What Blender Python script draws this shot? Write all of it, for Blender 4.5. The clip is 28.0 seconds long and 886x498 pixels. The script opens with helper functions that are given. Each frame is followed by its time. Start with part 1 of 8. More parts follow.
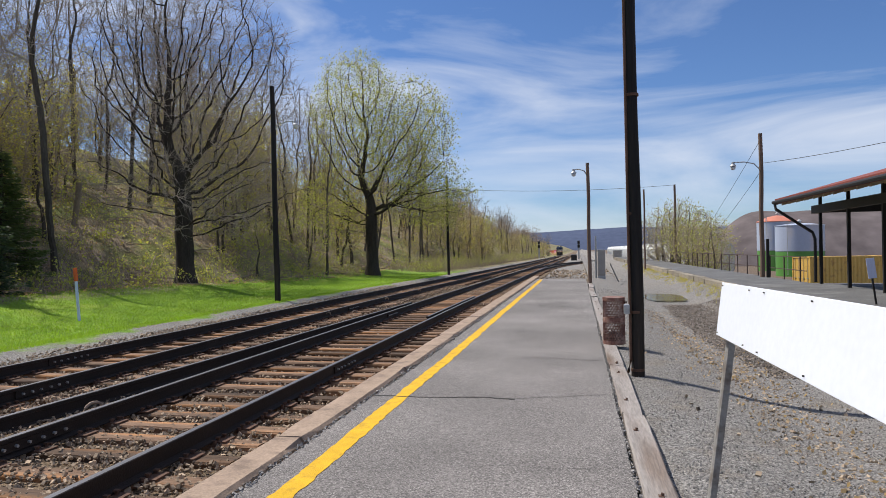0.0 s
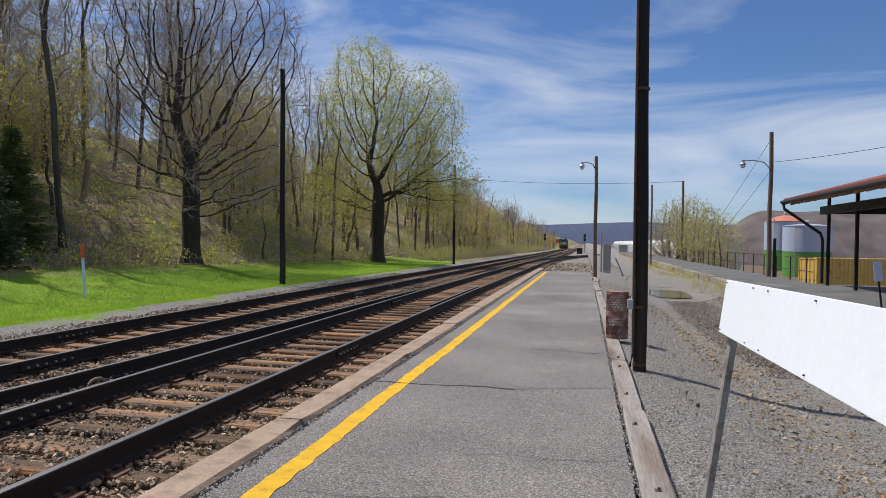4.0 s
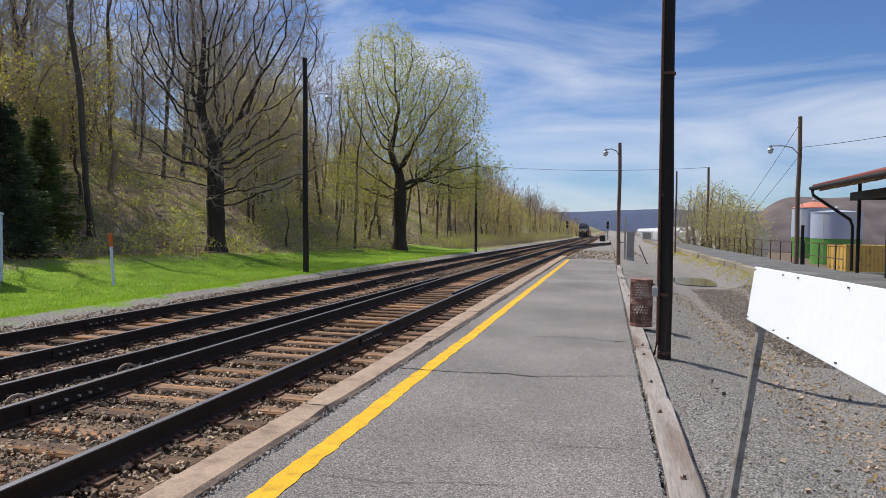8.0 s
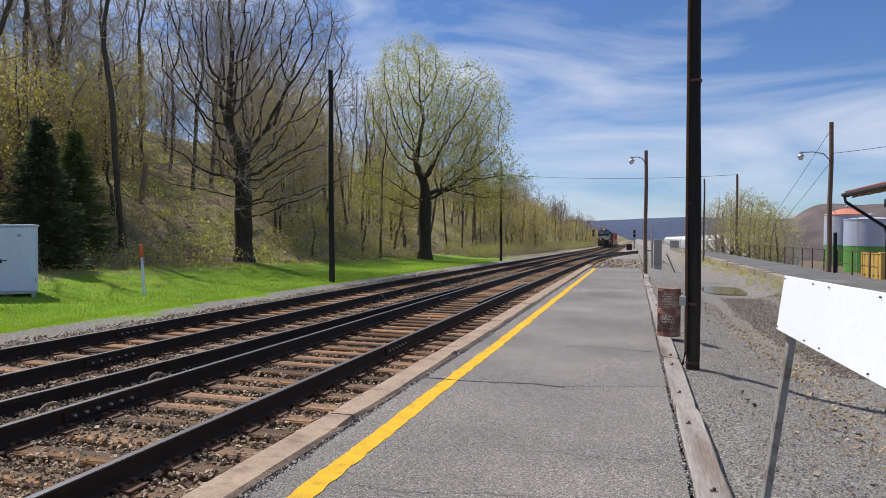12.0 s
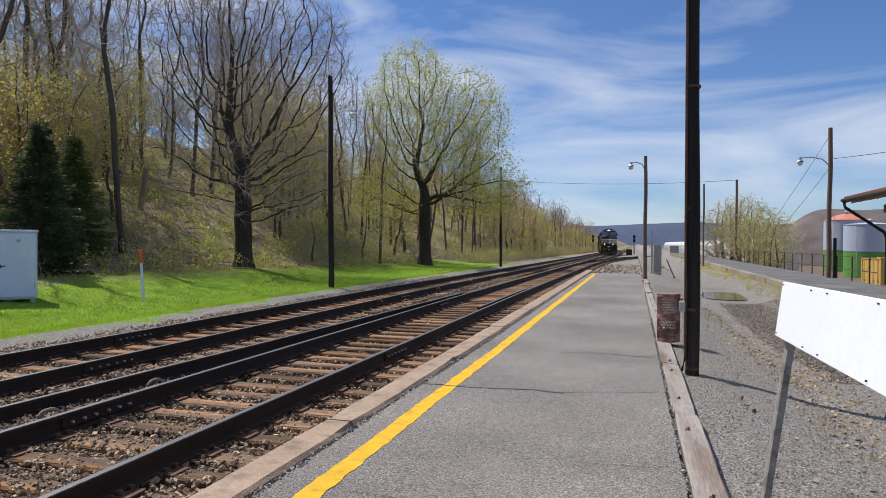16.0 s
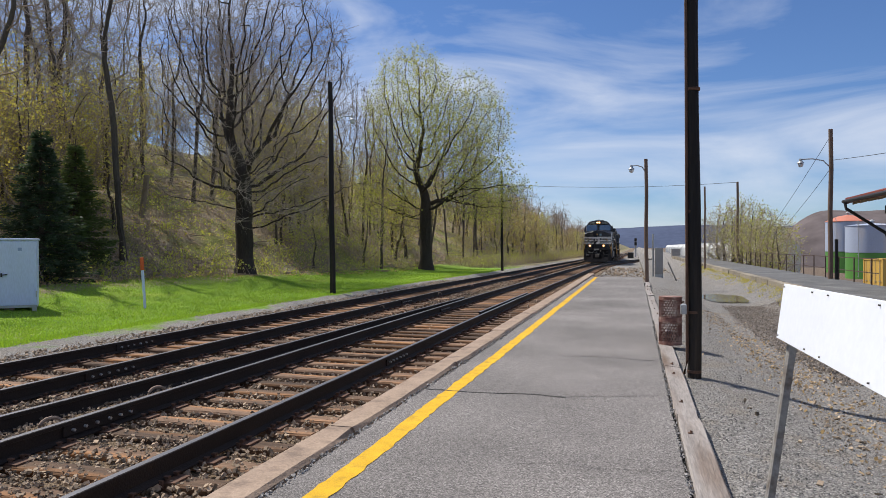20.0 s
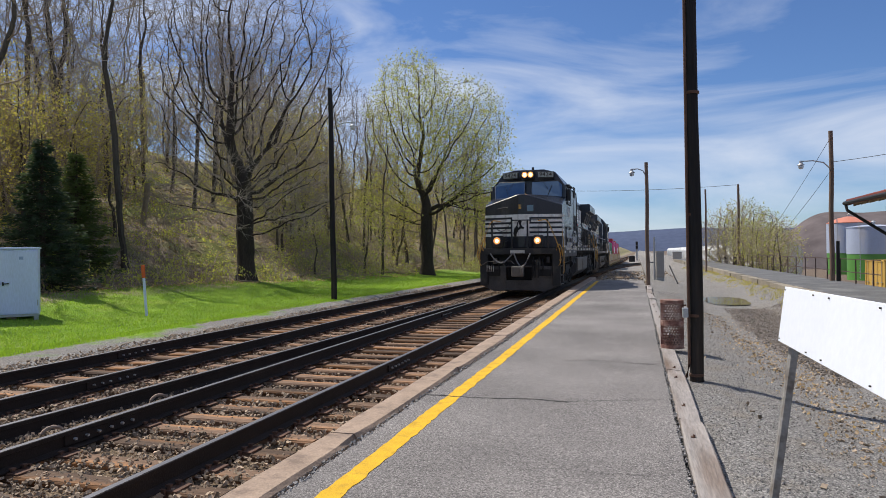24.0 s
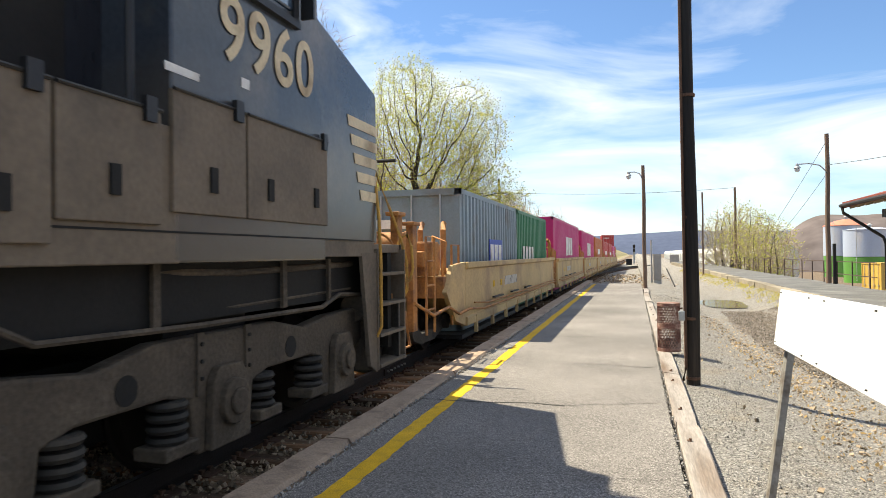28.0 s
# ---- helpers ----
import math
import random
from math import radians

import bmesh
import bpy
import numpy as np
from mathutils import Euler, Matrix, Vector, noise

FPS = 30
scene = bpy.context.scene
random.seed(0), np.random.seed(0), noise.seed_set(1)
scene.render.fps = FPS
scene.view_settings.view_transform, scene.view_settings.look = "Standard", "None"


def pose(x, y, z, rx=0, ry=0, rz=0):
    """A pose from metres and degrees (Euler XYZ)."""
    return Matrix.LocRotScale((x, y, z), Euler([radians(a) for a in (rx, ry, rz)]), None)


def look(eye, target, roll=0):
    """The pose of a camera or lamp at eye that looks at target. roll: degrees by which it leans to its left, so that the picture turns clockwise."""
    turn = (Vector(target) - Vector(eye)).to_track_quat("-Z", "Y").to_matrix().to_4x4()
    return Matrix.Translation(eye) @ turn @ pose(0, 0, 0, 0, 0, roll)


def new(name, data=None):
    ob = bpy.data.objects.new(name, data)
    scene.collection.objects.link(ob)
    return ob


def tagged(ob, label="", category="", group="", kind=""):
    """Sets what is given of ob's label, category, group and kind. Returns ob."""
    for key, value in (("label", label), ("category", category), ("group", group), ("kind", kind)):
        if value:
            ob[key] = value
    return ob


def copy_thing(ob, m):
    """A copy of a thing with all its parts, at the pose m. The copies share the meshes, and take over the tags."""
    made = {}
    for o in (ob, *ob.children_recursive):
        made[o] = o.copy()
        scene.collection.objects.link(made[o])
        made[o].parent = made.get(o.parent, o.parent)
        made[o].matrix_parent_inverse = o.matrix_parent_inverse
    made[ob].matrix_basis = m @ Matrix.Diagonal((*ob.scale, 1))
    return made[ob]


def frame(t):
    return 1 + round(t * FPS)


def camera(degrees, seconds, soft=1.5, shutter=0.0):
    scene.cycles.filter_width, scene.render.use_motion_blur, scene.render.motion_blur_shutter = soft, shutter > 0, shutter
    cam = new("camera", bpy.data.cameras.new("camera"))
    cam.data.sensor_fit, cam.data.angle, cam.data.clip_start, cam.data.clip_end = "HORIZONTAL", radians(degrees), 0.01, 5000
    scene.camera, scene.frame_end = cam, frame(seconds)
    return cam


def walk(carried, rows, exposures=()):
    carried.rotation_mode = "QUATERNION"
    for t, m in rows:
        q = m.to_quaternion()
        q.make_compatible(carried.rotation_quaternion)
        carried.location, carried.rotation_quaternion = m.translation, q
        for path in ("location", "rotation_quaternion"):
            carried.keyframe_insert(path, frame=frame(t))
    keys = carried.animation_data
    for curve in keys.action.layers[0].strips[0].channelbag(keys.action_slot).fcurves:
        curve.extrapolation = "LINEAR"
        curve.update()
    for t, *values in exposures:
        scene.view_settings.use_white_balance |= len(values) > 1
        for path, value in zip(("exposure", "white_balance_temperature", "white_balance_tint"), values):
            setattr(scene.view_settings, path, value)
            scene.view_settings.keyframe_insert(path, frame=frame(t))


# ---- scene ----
cam = camera(67.0, 28.0, soft=0.85, shutter=0.05)
PATH = [
    (0, (0.166, -0.196, 1.434), (-0.232, 1.764, 1.44), -0.9),
    (0.5, (0.168, -0.195, 1.434), (-0.202, 1.771, 1.429), -0.1),
    (1, (0.171, -0.178, 1.428), (-0.173, 1.792, 1.417), 0.3),
    (1.5, (0.167, -0.178, 1.43), (-0.168, 1.794, 1.417), 0.4),
    (2, (0.169, -0.186, 1.431), (-0.162, 1.786, 1.412), 0.7),
    (2.5, (0.166, -0.195, 1.428), (-0.186, 1.773, 1.403), 0.7),
    (3, (0.167, -0.205, 1.429), (-0.223, 1.756, 1.414), 0.7),
    (3.5, (0.168, -0.2, 1.429), (-0.229, 1.76, 1.401), 1.0),
    (5.5, (0.17, -0.199, 1.428), (-0.321, 1.74, 1.415), 0.4),
    (6, (0.169, -0.206, 1.426), (-0.327, 1.732, 1.416), 0.6),
    (6.5, (0.175, -0.199, 1.43), (-0.32, 1.739, 1.417), 0.7),
    (7, (0.173, -0.205, 1.43), (-0.32, 1.734, 1.417), 0.8),
    (7.5, (0.167, -0.206, 1.43), (-0.303, 1.737, 1.393), 1.1),
    (8, (0.157, -0.204, 1.426), (-0.32, 1.737, 1.362), 0.8),
    (8.5, (0.161, -0.196, 1.427), (-0.321, 1.744, 1.363), 1.5),
    (9, (0.158, -0.194, 1.426), (-0.349, 1.74, 1.372), 1.3),
    (9.5, (0.159, -0.197, 1.427), (-0.362, 1.733, 1.377), 0.8),
    (10, (0.158, -0.207, 1.43), (-0.37, 1.722, 1.385), 0.7),
    (10.5, (0.16, -0.213, 1.43), (-0.374, 1.714, 1.389), 0.7),
    (11, (0.163, -0.209, 1.429), (-0.377, 1.717, 1.392), 0.6),
    (11.5, (0.166, -0.213, 1.431), (-0.379, 1.711, 1.397), 0.4),
    (12, (0.163, -0.215, 1.43), (-0.387, 1.707, 1.393), 0.5),
    (12.5, (0.163, -0.208, 1.427), (-0.39, 1.714, 1.387), 0.5),
    (14.5, (0.167, -0.212, 1.431), (-0.391, 1.708, 1.402), 0.6),
    (15, (0.17, -0.207, 1.43), (-0.389, 1.713, 1.402), 0.4),
    (15.5, (0.17, -0.205, 1.429), (-0.385, 1.716, 1.402), 0.6),
    (16, (0.171, -0.208, 1.433), (-0.379, 1.715, 1.412), 0.5),
    (16.5, (0.172, -0.204, 1.43), (-0.376, 1.719, 1.411), 0.4),
    (17, (0.171, -0.191, 1.433), (-0.376, 1.732, 1.417), 0.3),
    (17.5, (0.172, -0.208, 1.432), (-0.378, 1.715, 1.419), 0.1),
    (18, (0.172, -0.211, 1.433), (-0.379, 1.711, 1.416), 0.0),
    (18.5, (0.175, -0.204, 1.433), (-0.38, 1.717, 1.418), -0.0),
    (19, (0.176, -0.204, 1.431), (-0.381, 1.717, 1.419), -0.1),
    (19.5, (0.177, -0.21, 1.432), (-0.379, 1.711, 1.42), -0.1),
    (20, (0.178, -0.198, 1.434), (-0.376, 1.724, 1.427), -0.0),
    (20.5, (0.18, -0.195, 1.434), (-0.371, 1.728, 1.43), -0.2),
    (21, (0.177, -0.201, 1.433), (-0.371, 1.722, 1.431), -0.1),
    (21.5, (0.178, -0.195, 1.436), (-0.374, 1.727, 1.436), -0.1),
    (23.5, (0.182, -0.199, 1.438), (-0.376, 1.721, 1.444), -0.4),
    (24, (0.183, -0.195, 1.438), (-0.374, 1.725, 1.446), -0.5),
    (24.5, (0.187, -0.193, 1.439), (-0.369, 1.728, 1.455), -0.7),
    (25, (0.184, -0.2, 1.443), (-0.361, 1.724, 1.477), -0.7),
    (25.5, (0.187, -0.203, 1.443), (-0.355, 1.721, 1.48), -0.6),
    (26, (0.19, -0.202, 1.439), (-0.345, 1.725, 1.469), -0.7),
    (26.5, (0.192, -0.183, 1.441), (-0.335, 1.746, 1.467), -0.9),
    (27, (0.195, -0.172, 1.442), (-0.339, 1.755, 1.467), -0.8),
    (27.5, (0.195, -0.166, 1.437), (-0.348, 1.759, 1.461), -0.7),
    (28, (0.195, -0.164, 1.437), (-0.355, 1.759, 1.455), -0.6),
]
EXPOSURES = [(0, 0.06, 6500, 10), (0.7, -0.1, 6500, 10), (1.2, -0.16, 6500, 10), (3, -0.14, 6500, 10), (6, 0.05, 6500, 10), (24, 0.05, 6500, 10), (25, 0.08, 6500, 10), (25.6, 0.34, 6550, 10), (26.0, 0.62, 6900, 10), (26.4, 0.85, 7150, 6), (27, 1.05, 7400, 3), (28, 1.0, 7800, 3)]
walk(cam, [(t, look(eye, target, roll)) for t, eye, target, roll in PATH], EXPOSURES)

# ---- light ----
SUN_EL, SUN_AZ = 55.5, -68.0   # degrees; azimuth clockwise from +y


def make_world():
    w = bpy.data.worlds.new("sky")
    scene.world = w
    w.use_nodes = True
    nt = w.node_tree
    bg = nt.nodes["Background"]
    sky = nt.nodes.new("ShaderNodeTexSky")
    sky.sky_type, sky.sun_disc = "NISHITA", False
    sky.sun_elevation, sky.sun_rotation = radians(SUN_EL), radians(SUN_AZ)
    sky.air_density, sky.dust_density, sky.ozone_density = 1.0, 0.0, 5.0
    # thin cirrus, spread by direction
    co = nt.nodes.new("ShaderNodeTexCoord")
    mp = nt.nodes.new("ShaderNodeMapping")
    mp.inputs["Scale"].default_value = (1.1, 1.6, 5.0)
    mp.inputs["Rotation"].default_value = (0.15, 0.25, 0.4)
    nt.links.new(co.outputs["Generated"], mp.inputs["Vector"])
    n1 = nt.nodes.new("ShaderNodeTexNoise")
    n1.inputs["Scale"].default_value, n1.inputs["Detail"].default_value = 1.9, 9.0
    n1.inputs["Roughness"].default_value, n1.inputs["Distortion"].default_value = 0.55, 0.6
    nt.links.new(mp.outputs["Vector"], n1.inputs["Vector"])
    ramp = nt.nodes.new("ShaderNodeMapRange")
    ramp.inputs["From Min"].default_value, ramp.inputs["From Max"].default_value = 0.40, 0.68
    ramp.inputs["To Max"].default_value = 0.78
    nt.links.new(n1.outputs["Fac"], ramp.inputs["Value"])
    mix = nt.nodes.new("ShaderNodeMix")
    mix.data_type = "RGBA"
    mix.inputs[7].default_value = (8.4, 9.0, 10.2, 1)
    nt.links.new(ramp.outputs["Result"], mix.inputs[0])
    tint = nt.nodes.new("ShaderNodeMix")
    tint.data_type, tint.blend_type = "RGBA", "MULTIPLY"
    tint.inputs[0].default_value = 1.0
    tint.inputs[7].default_value = (0.80, 0.93, 1.17, 1)
    nt.links.new(sky.outputs["Color"], tint.inputs[6])
    nt.links.new(tint.outputs[2], mix.inputs[6])
    nt.links.new(mix.outputs[2], bg.inputs["Color"])
    bg.inputs["Strength"].default_value = 0.086


make_world()
sun = new("sun", bpy.data.lights.new("sun", "SUN"))
sun.data.energy, sun.data.angle, sun.data.color = 4.9, radians(0.6), (1.0, 0.94, 0.85)
a, e = radians(SUN_AZ), radians(SUN_EL)
sun.matrix_world = look((math.sin(a) * math.cos(e) * 50, math.cos(a) * math.cos(e) * 50, math.sin(e) * 50), (0, 0, 0))

# ---- mesh helpers ----


class Geo:
    """Vertices and faces of one mesh."""

    def __init__(self):
        self.v, self.f = [], []

    def add(self, vs, fs):
        n = len(self.v)
        self.v.extend(vs)
        self.f.extend([tuple(i + n for i in f) for f in fs])
        return self

    def box(self, x0, x1, y0, y1, z0, z1):
        vs = [(x, y, z) for z in (z0, z1) for y in (y0, y1) for x in (x0, x1)]
        return self.add(vs, [(0, 2, 3, 1), (4, 5, 7, 6), (0, 1, 5, 4), (2, 6, 7, 3), (0, 4, 6, 2), (1, 3, 7, 5)])

    def prism(self, prof, axis, a0, a1):
        """Extrude a closed profile of 2D points along an axis (the profile in the two others, in order)."""
        n = len(prof)
        put = {"x": lambda p, c: (c, p[0], p[1]), "y": lambda p, c: (p[0], c, p[1]), "z": lambda p, c: (p[0], p[1], c)}[axis]
        vs = [put(p, a0) for p in prof] + [put(p, a1) for p in prof]
        fs = [(i, (i + 1) % n, n + (i + 1) % n, n + i) for i in range(n)] + [tuple(range(n))[::-1], tuple(range(n, 2 * n))]
        return self.add(vs, fs)

    def tube(self, pts, rad, seg=8, cap=True):
        """A round bar along points, with one radius or a radius a point."""
        pts = [Vector(p) for p in pts]
        rad = [rad] * len(pts) if isinstance(rad, (int, float)) else rad
        vs, n = [], len(pts)
        for i, p in enumerate(pts):
            d = (pts[min(i + 1, n - 1)] - pts[max(i - 1, 0)])
            d = d.normalized() if d.length > 1e-9 else Vector((0, 0, 1))
            u = d.cross(Vector((0, 0, 1)) if abs(d.z) < 0.9 else Vector((1, 0, 0))).normalized()
            w = d.cross(u)
            for k in range(seg):
                t = 2 * math.pi * k / seg
                vs.append(tuple(p + rad[i] * (math.cos(t) * u + math.sin(t) * w)))
        fs = [(i * seg + k, i * seg + (k + 1) % seg, (i + 1) * seg + (k + 1) % seg, (i + 1) * seg + k) for i in range(n - 1) for k in range(seg)]
        if cap:
            fs += [tuple(range(seg))[::-1], tuple(range((n - 1) * seg, n * seg))]
        return self.add(vs, fs)

    def lathe(self, prof, c=(0, 0, 0), seg=24):
        """Turn (radius, height) points round the z axis."""
        n = len(prof)
        vs = [(c[0] + r * math.cos(2 * math.pi * k / seg), c[1] + r * math.sin(2 * math.pi * k / seg), c[2] + z) for r, z in prof for k in range(seg)]
        fs = [(i * seg + k, i * seg + (k + 1) % seg, (i + 1) * seg + (k + 1) % seg, (i + 1) * seg + k) for i in range(n - 1) for k in range(seg)]
        return self.add(vs, fs + [tuple(range(seg))[::-1], tuple(range((n - 1) * seg, n * seg))])

    def mesh(self, name):
        me = bpy.data.meshes.new(name)
        me.from_pydata(self.v, [], self.f)
        me.validate()
        return me


def clean(me):
    bm = bmesh.new()
    bm.from_mesh(me)
    bmesh.ops.recalc_face_normals(bm, faces=bm.faces)
    bm.to_mesh(me)
    bm.free()


def part(name, g, material, parent=None, label="", bevel=0.0, smooth=False, at=None, fix=True):
    """One mesh object under a thing or a part (or a thing of its own)."""
    me = g.mesh(name) if isinstance(g, Geo) else g
    if isinstance(g, Geo) and fix:
        clean(me)
    if material:
        me.materials.clear()
        me.materials.append(material)
    if smooth:
        me.polygons.foreach_set("use_smooth", [True] * len(me.polygons))
        me.set_sharp_from_angle(angle=radians(40))
    ob = new(name, me)
    if parent:
        ob.parent = parent
    if at:
        ob.matrix_basis = at
    if bevel:
        b = ob.modifiers.new("bevel", "BEVEL")
        b.width, b.segments, b.limit_method, b.angle_limit = bevel, 2, "ANGLE", radians(35)
    if label:
        ob["label"] = label
    return ob


def thing(name, label, category, group="", at=None, kind=""):
    ob = new(name)
    ob.empty_display_size = 0.1
    if at:
        ob.matrix_basis = at
    return tagged(ob, label, category, group, kind)


# ---- materials ----


def mat(name, base, rough=0.7, var=0.25, big=1.2, fine=40.0, bump=0.15, metal=0.0, stain=None, stain_amount=0.5, stain_scale=2.0, spec=0.4, stretch=(1, 1, 1), rand=0.0, island=0.0, cells=0.0):
    """A surface with broad and fine variation, an optional stain colour and fine relief, in metres."""
    m = bpy.data.materials.new(name)
    m.use_nodes = True
    nt = m.node_tree
    N, L = nt.nodes.new, nt.links.new
    p = nt.nodes["Principled BSDF"]
    p.inputs["Roughness"].default_value, p.inputs["Metallic"].default_value = rough, metal
    p.inputs["Specular IOR Level"].default_value = spec
    co = N("ShaderNodeTexCoord")
    mp = N("ShaderNodeMapping")
    mp.inputs["Scale"].default_value = stretch
    L(co.outputs["Object"], mp.inputs["Vector"])

    def noise_tex(scale, detail=4.0):
        n = N("ShaderNodeTexNoise")
        n.inputs["Scale"].default_value, n.inputs["Detail"].default_value = scale, detail
        L(mp.outputs["Vector"], n.inputs["Vector"])
        return n

    nb, nf = noise_tex(big), noise_tex(fine, 3.0)
    add = N("ShaderNodeMath")
    add.operation = "MULTIPLY_ADD"
    L(nb.outputs["Fac"], add.inputs[0])
    add.inputs[1].default_value = 1.0
    L(nf.outputs["Fac"], add.inputs[2])
    rng = N("ShaderNodeMapRange")
    rng.inputs["From Min"].default_value, rng.inputs["From Max"].default_value = 0.65, 1.35
    rng.inputs["To Min"].default_value, rng.inputs["To Max"].default_value = 1 - var, 1 + var
    L(add.outputs[0], rng.inputs["Value"])
    val = rng.outputs["Result"]
    if rand or island:
        src = N("ShaderNodeObjectInfo").outputs["Random"] if rand else N("ShaderNodeNewGeometry").outputs["Random Per Island"]
        r2 = N("ShaderNodeMapRange")
        r2.inputs["To Min"].default_value, r2.inputs["To Max"].default_value = 1 - (rand or island), 1 + (rand or island)
        L(src, r2.inputs["Value"])
        mu = N("ShaderNodeMath")
        mu.operation = "MULTIPLY"
        L(val, mu.inputs[0])
        L(r2.outputs["Result"], mu.inputs[1])
        val = mu.outputs[0]
    col = N("ShaderNodeMix")
    col.data_type, col.blend_type = "RGBA", "MULTIPLY"
    col.inputs[0].default_value = 1.0
    col.inputs[6].default_value = (*base, 1)
    if cells:      # stone chips in the surface
        vo = N("ShaderNodeTexVoronoi")
        vo.inputs["Scale"].default_value = cells
        L(mp.outputs["Vector"], vo.inputs["Vector"])
        sp = N("ShaderNodeSeparateColor")
        L(vo.outputs["Color"], sp.inputs[0])
        rc = N("ShaderNodeMapRange")
        rc.inputs["To Min"].default_value, rc.inputs["To Max"].default_value = 0.45, 1.55
        L(sp.outputs[0], rc.inputs["Value"])
        mc = N("ShaderNodeMath")
        mc.operation = "MULTIPLY"
        L(val, mc.inputs[0])
        L(rc.outputs["Result"], mc.inputs[1])
        val = mc.outputs[0]
    if stain:
        ns = noise_tex(stain_scale, 6.0)
        r = N("ShaderNodeMapRange")
        r.inputs["From Min"].default_value, r.inputs["From Max"].default_value = 0.62 - 0.25 * stain_amount, 0.78 - 0.2 * stain_amount
        L(ns.outputs["Fac"], r.inputs["Value"])
        ms = N("ShaderNodeMix")
        ms.data_type = "RGBA"
        ms.inputs[6].default_value, ms.inputs[7].default_value = (*base, 1), (*stain, 1)
        L(r.outputs["Result"], ms.inputs[0])
        L(ms.outputs[2], col.inputs[6])
    L(val, col.inputs[7])
    L(col.outputs[2], p.inputs["Base Color"])
    if bump:
        b = N("ShaderNodeBump")
        b.inputs["Strength"].default_value, b.inputs["Distance"].default_value = min(1.0, bump * 2), 0.6 / fine
        L(nf.outputs["Fac"], b.inputs["Height"])
        L(b.outputs["Normal"], p.inputs["Normal"])
    return m


def glow(name, colour, strength):
    m = bpy.data.materials.new(name)
    m.use_nodes = True
    p = m.node_tree.nodes["Principled BSDF"]
    p.inputs["Base Color"].default_value = p.inputs["Emission Color"].default_value = (*colour, 1)
    p.inputs["Emission Strength"].default_value = strength
    return m


M_ASPHALT = mat("worn_asphalt", (0.165, 0.152, 0.145), 0.9, 0.45, 0.5, 110, 0.8, stain=(0.30, 0.28, 0.265), stain_amount=0.5, stain_scale=90, cells=125)
M_KERB = mat("concrete_kerb", (0.34, 0.25, 0.185), 0.85, 0.3, 3, 60, 0.3, stain=(0.20, 0.145, 0.11), stain_amount=0.5, stain_scale=6)
M_YELLOW = mat("yellow_line_paint", (0.69, 0.40, 0.012), 0.8, 0.22, 6, 120, 0.6, stain=(0.50, 0.29, 0.02), stain_amount=0.35, stain_scale=9)
M_TIMBER = mat("weathered_timber", (0.30, 0.27, 0.25), 0.9, 0.3, 8, 60, 0.4, stain=(0.17, 0.12, 0.09), stain_scale=3, stretch=(1, 0.12, 1))
M_TIE = mat("weathered_tie_wood", (0.150, 0.092, 0.058), 0.9, 0.5, 5, 50, 0.6, stain=(0.27, 0.125, 0.045), stain_amount=0.42, stain_scale=2.5, stretch=(0.15, 1, 1), rand=0.55)
M_RAIL = mat("rusty_rail_steel", (0.020, 0.014, 0.012), 0.7, 0.35, 2, 60, 0.2, spec=0.3)
M_HEAD = mat("polished_rail_head", (0.17, 0.17, 0.185), 0.48, 0.12, 3, 80, 0.05, metal=0.7)
M_PLATE = mat("rusty_plate", (0.11, 0.06, 0.04), 0.85, 0.4, 6, 60, 0.3)
M_STONE = mat("ballast_stone", (0.31, 0.235, 0.165), 0.9, 0.25, 3, 60, 0.2, island=0.6)
M_POLE = mat("creosoted_pole_wood", (0.012, 0.010, 0.009), 0.75, 0.5, 6, 50, 0.5, stain=(0.036, 0.026, 0.019), stain_scale=5, stretch=(1, 1, 0.06))
M_POLE_GREY = mat("weathered_pole_wood", (0.17, 0.115, 0.085), 0.9, 0.35, 6, 50, 0.4, stretch=(1, 1, 0.06))
M_GALV = mat("galvanised_steel", (0.42, 0.43, 0.44), 0.5, 0.15, 6, 60, 0.1, metal=0.6)
M_WHITE = mat("white_painted_board", (0.80, 0.84, 0.92), 0.55, 0.04, 1.5, 30, 0.02)
M_GREYBOX = mat("pale_blue_cabinet_paint", (0.62, 0.68, 0.92), 0.5, 0.12, 2, 40, 0.04, stain=(0.50, 0.55, 0.72), stain_amount=0.4, stain_scale=1.5, stretch=(1, 1, 0.2))
M_BARK = mat("dark_bark", (0.075, 0.060, 0.048), 0.95, 0.35, 4, 25, 0.5, stretch=(1, 1, 0.25))
M_BARK_PALE = mat("pale_grey_bark", (0.28, 0.235, 0.185), 0.95, 0.3, 4, 25, 0.4, stretch=(1, 1, 0.25))
M_TWIG = mat("twig_bark", (0.40, 0.315, 0.25), 0.95, 0.25, 2, 20, 0.0)


def leaf_mat(name, base, var=0.4):
    m = mat(name, base, 0.6, 0.15, 0.4, 6, 0.0, island=var)
    p = m.node_tree.nodes["Principled BSDF"]
    tr = m.node_tree.nodes.new("ShaderNodeBsdfTranslucent")
    tr.inputs["Color"].default_value = (base[0] * 2.2, base[1] * 2.0, base[2] * 1.2, 1)
    mx = m.node_tree.nodes.new("ShaderNodeMixShader")
    mx.inputs[0].default_value = 0.4
    out = m.node_tree.nodes["Material Output"]
    m.node_tree.links.new(p.outputs[0], mx.inputs[1])
    m.node_tree.links.new(tr.outputs[0], mx.inputs[2])
    m.node_tree.links.new(mx.outputs[0], out.inputs["Surface"])
    return m


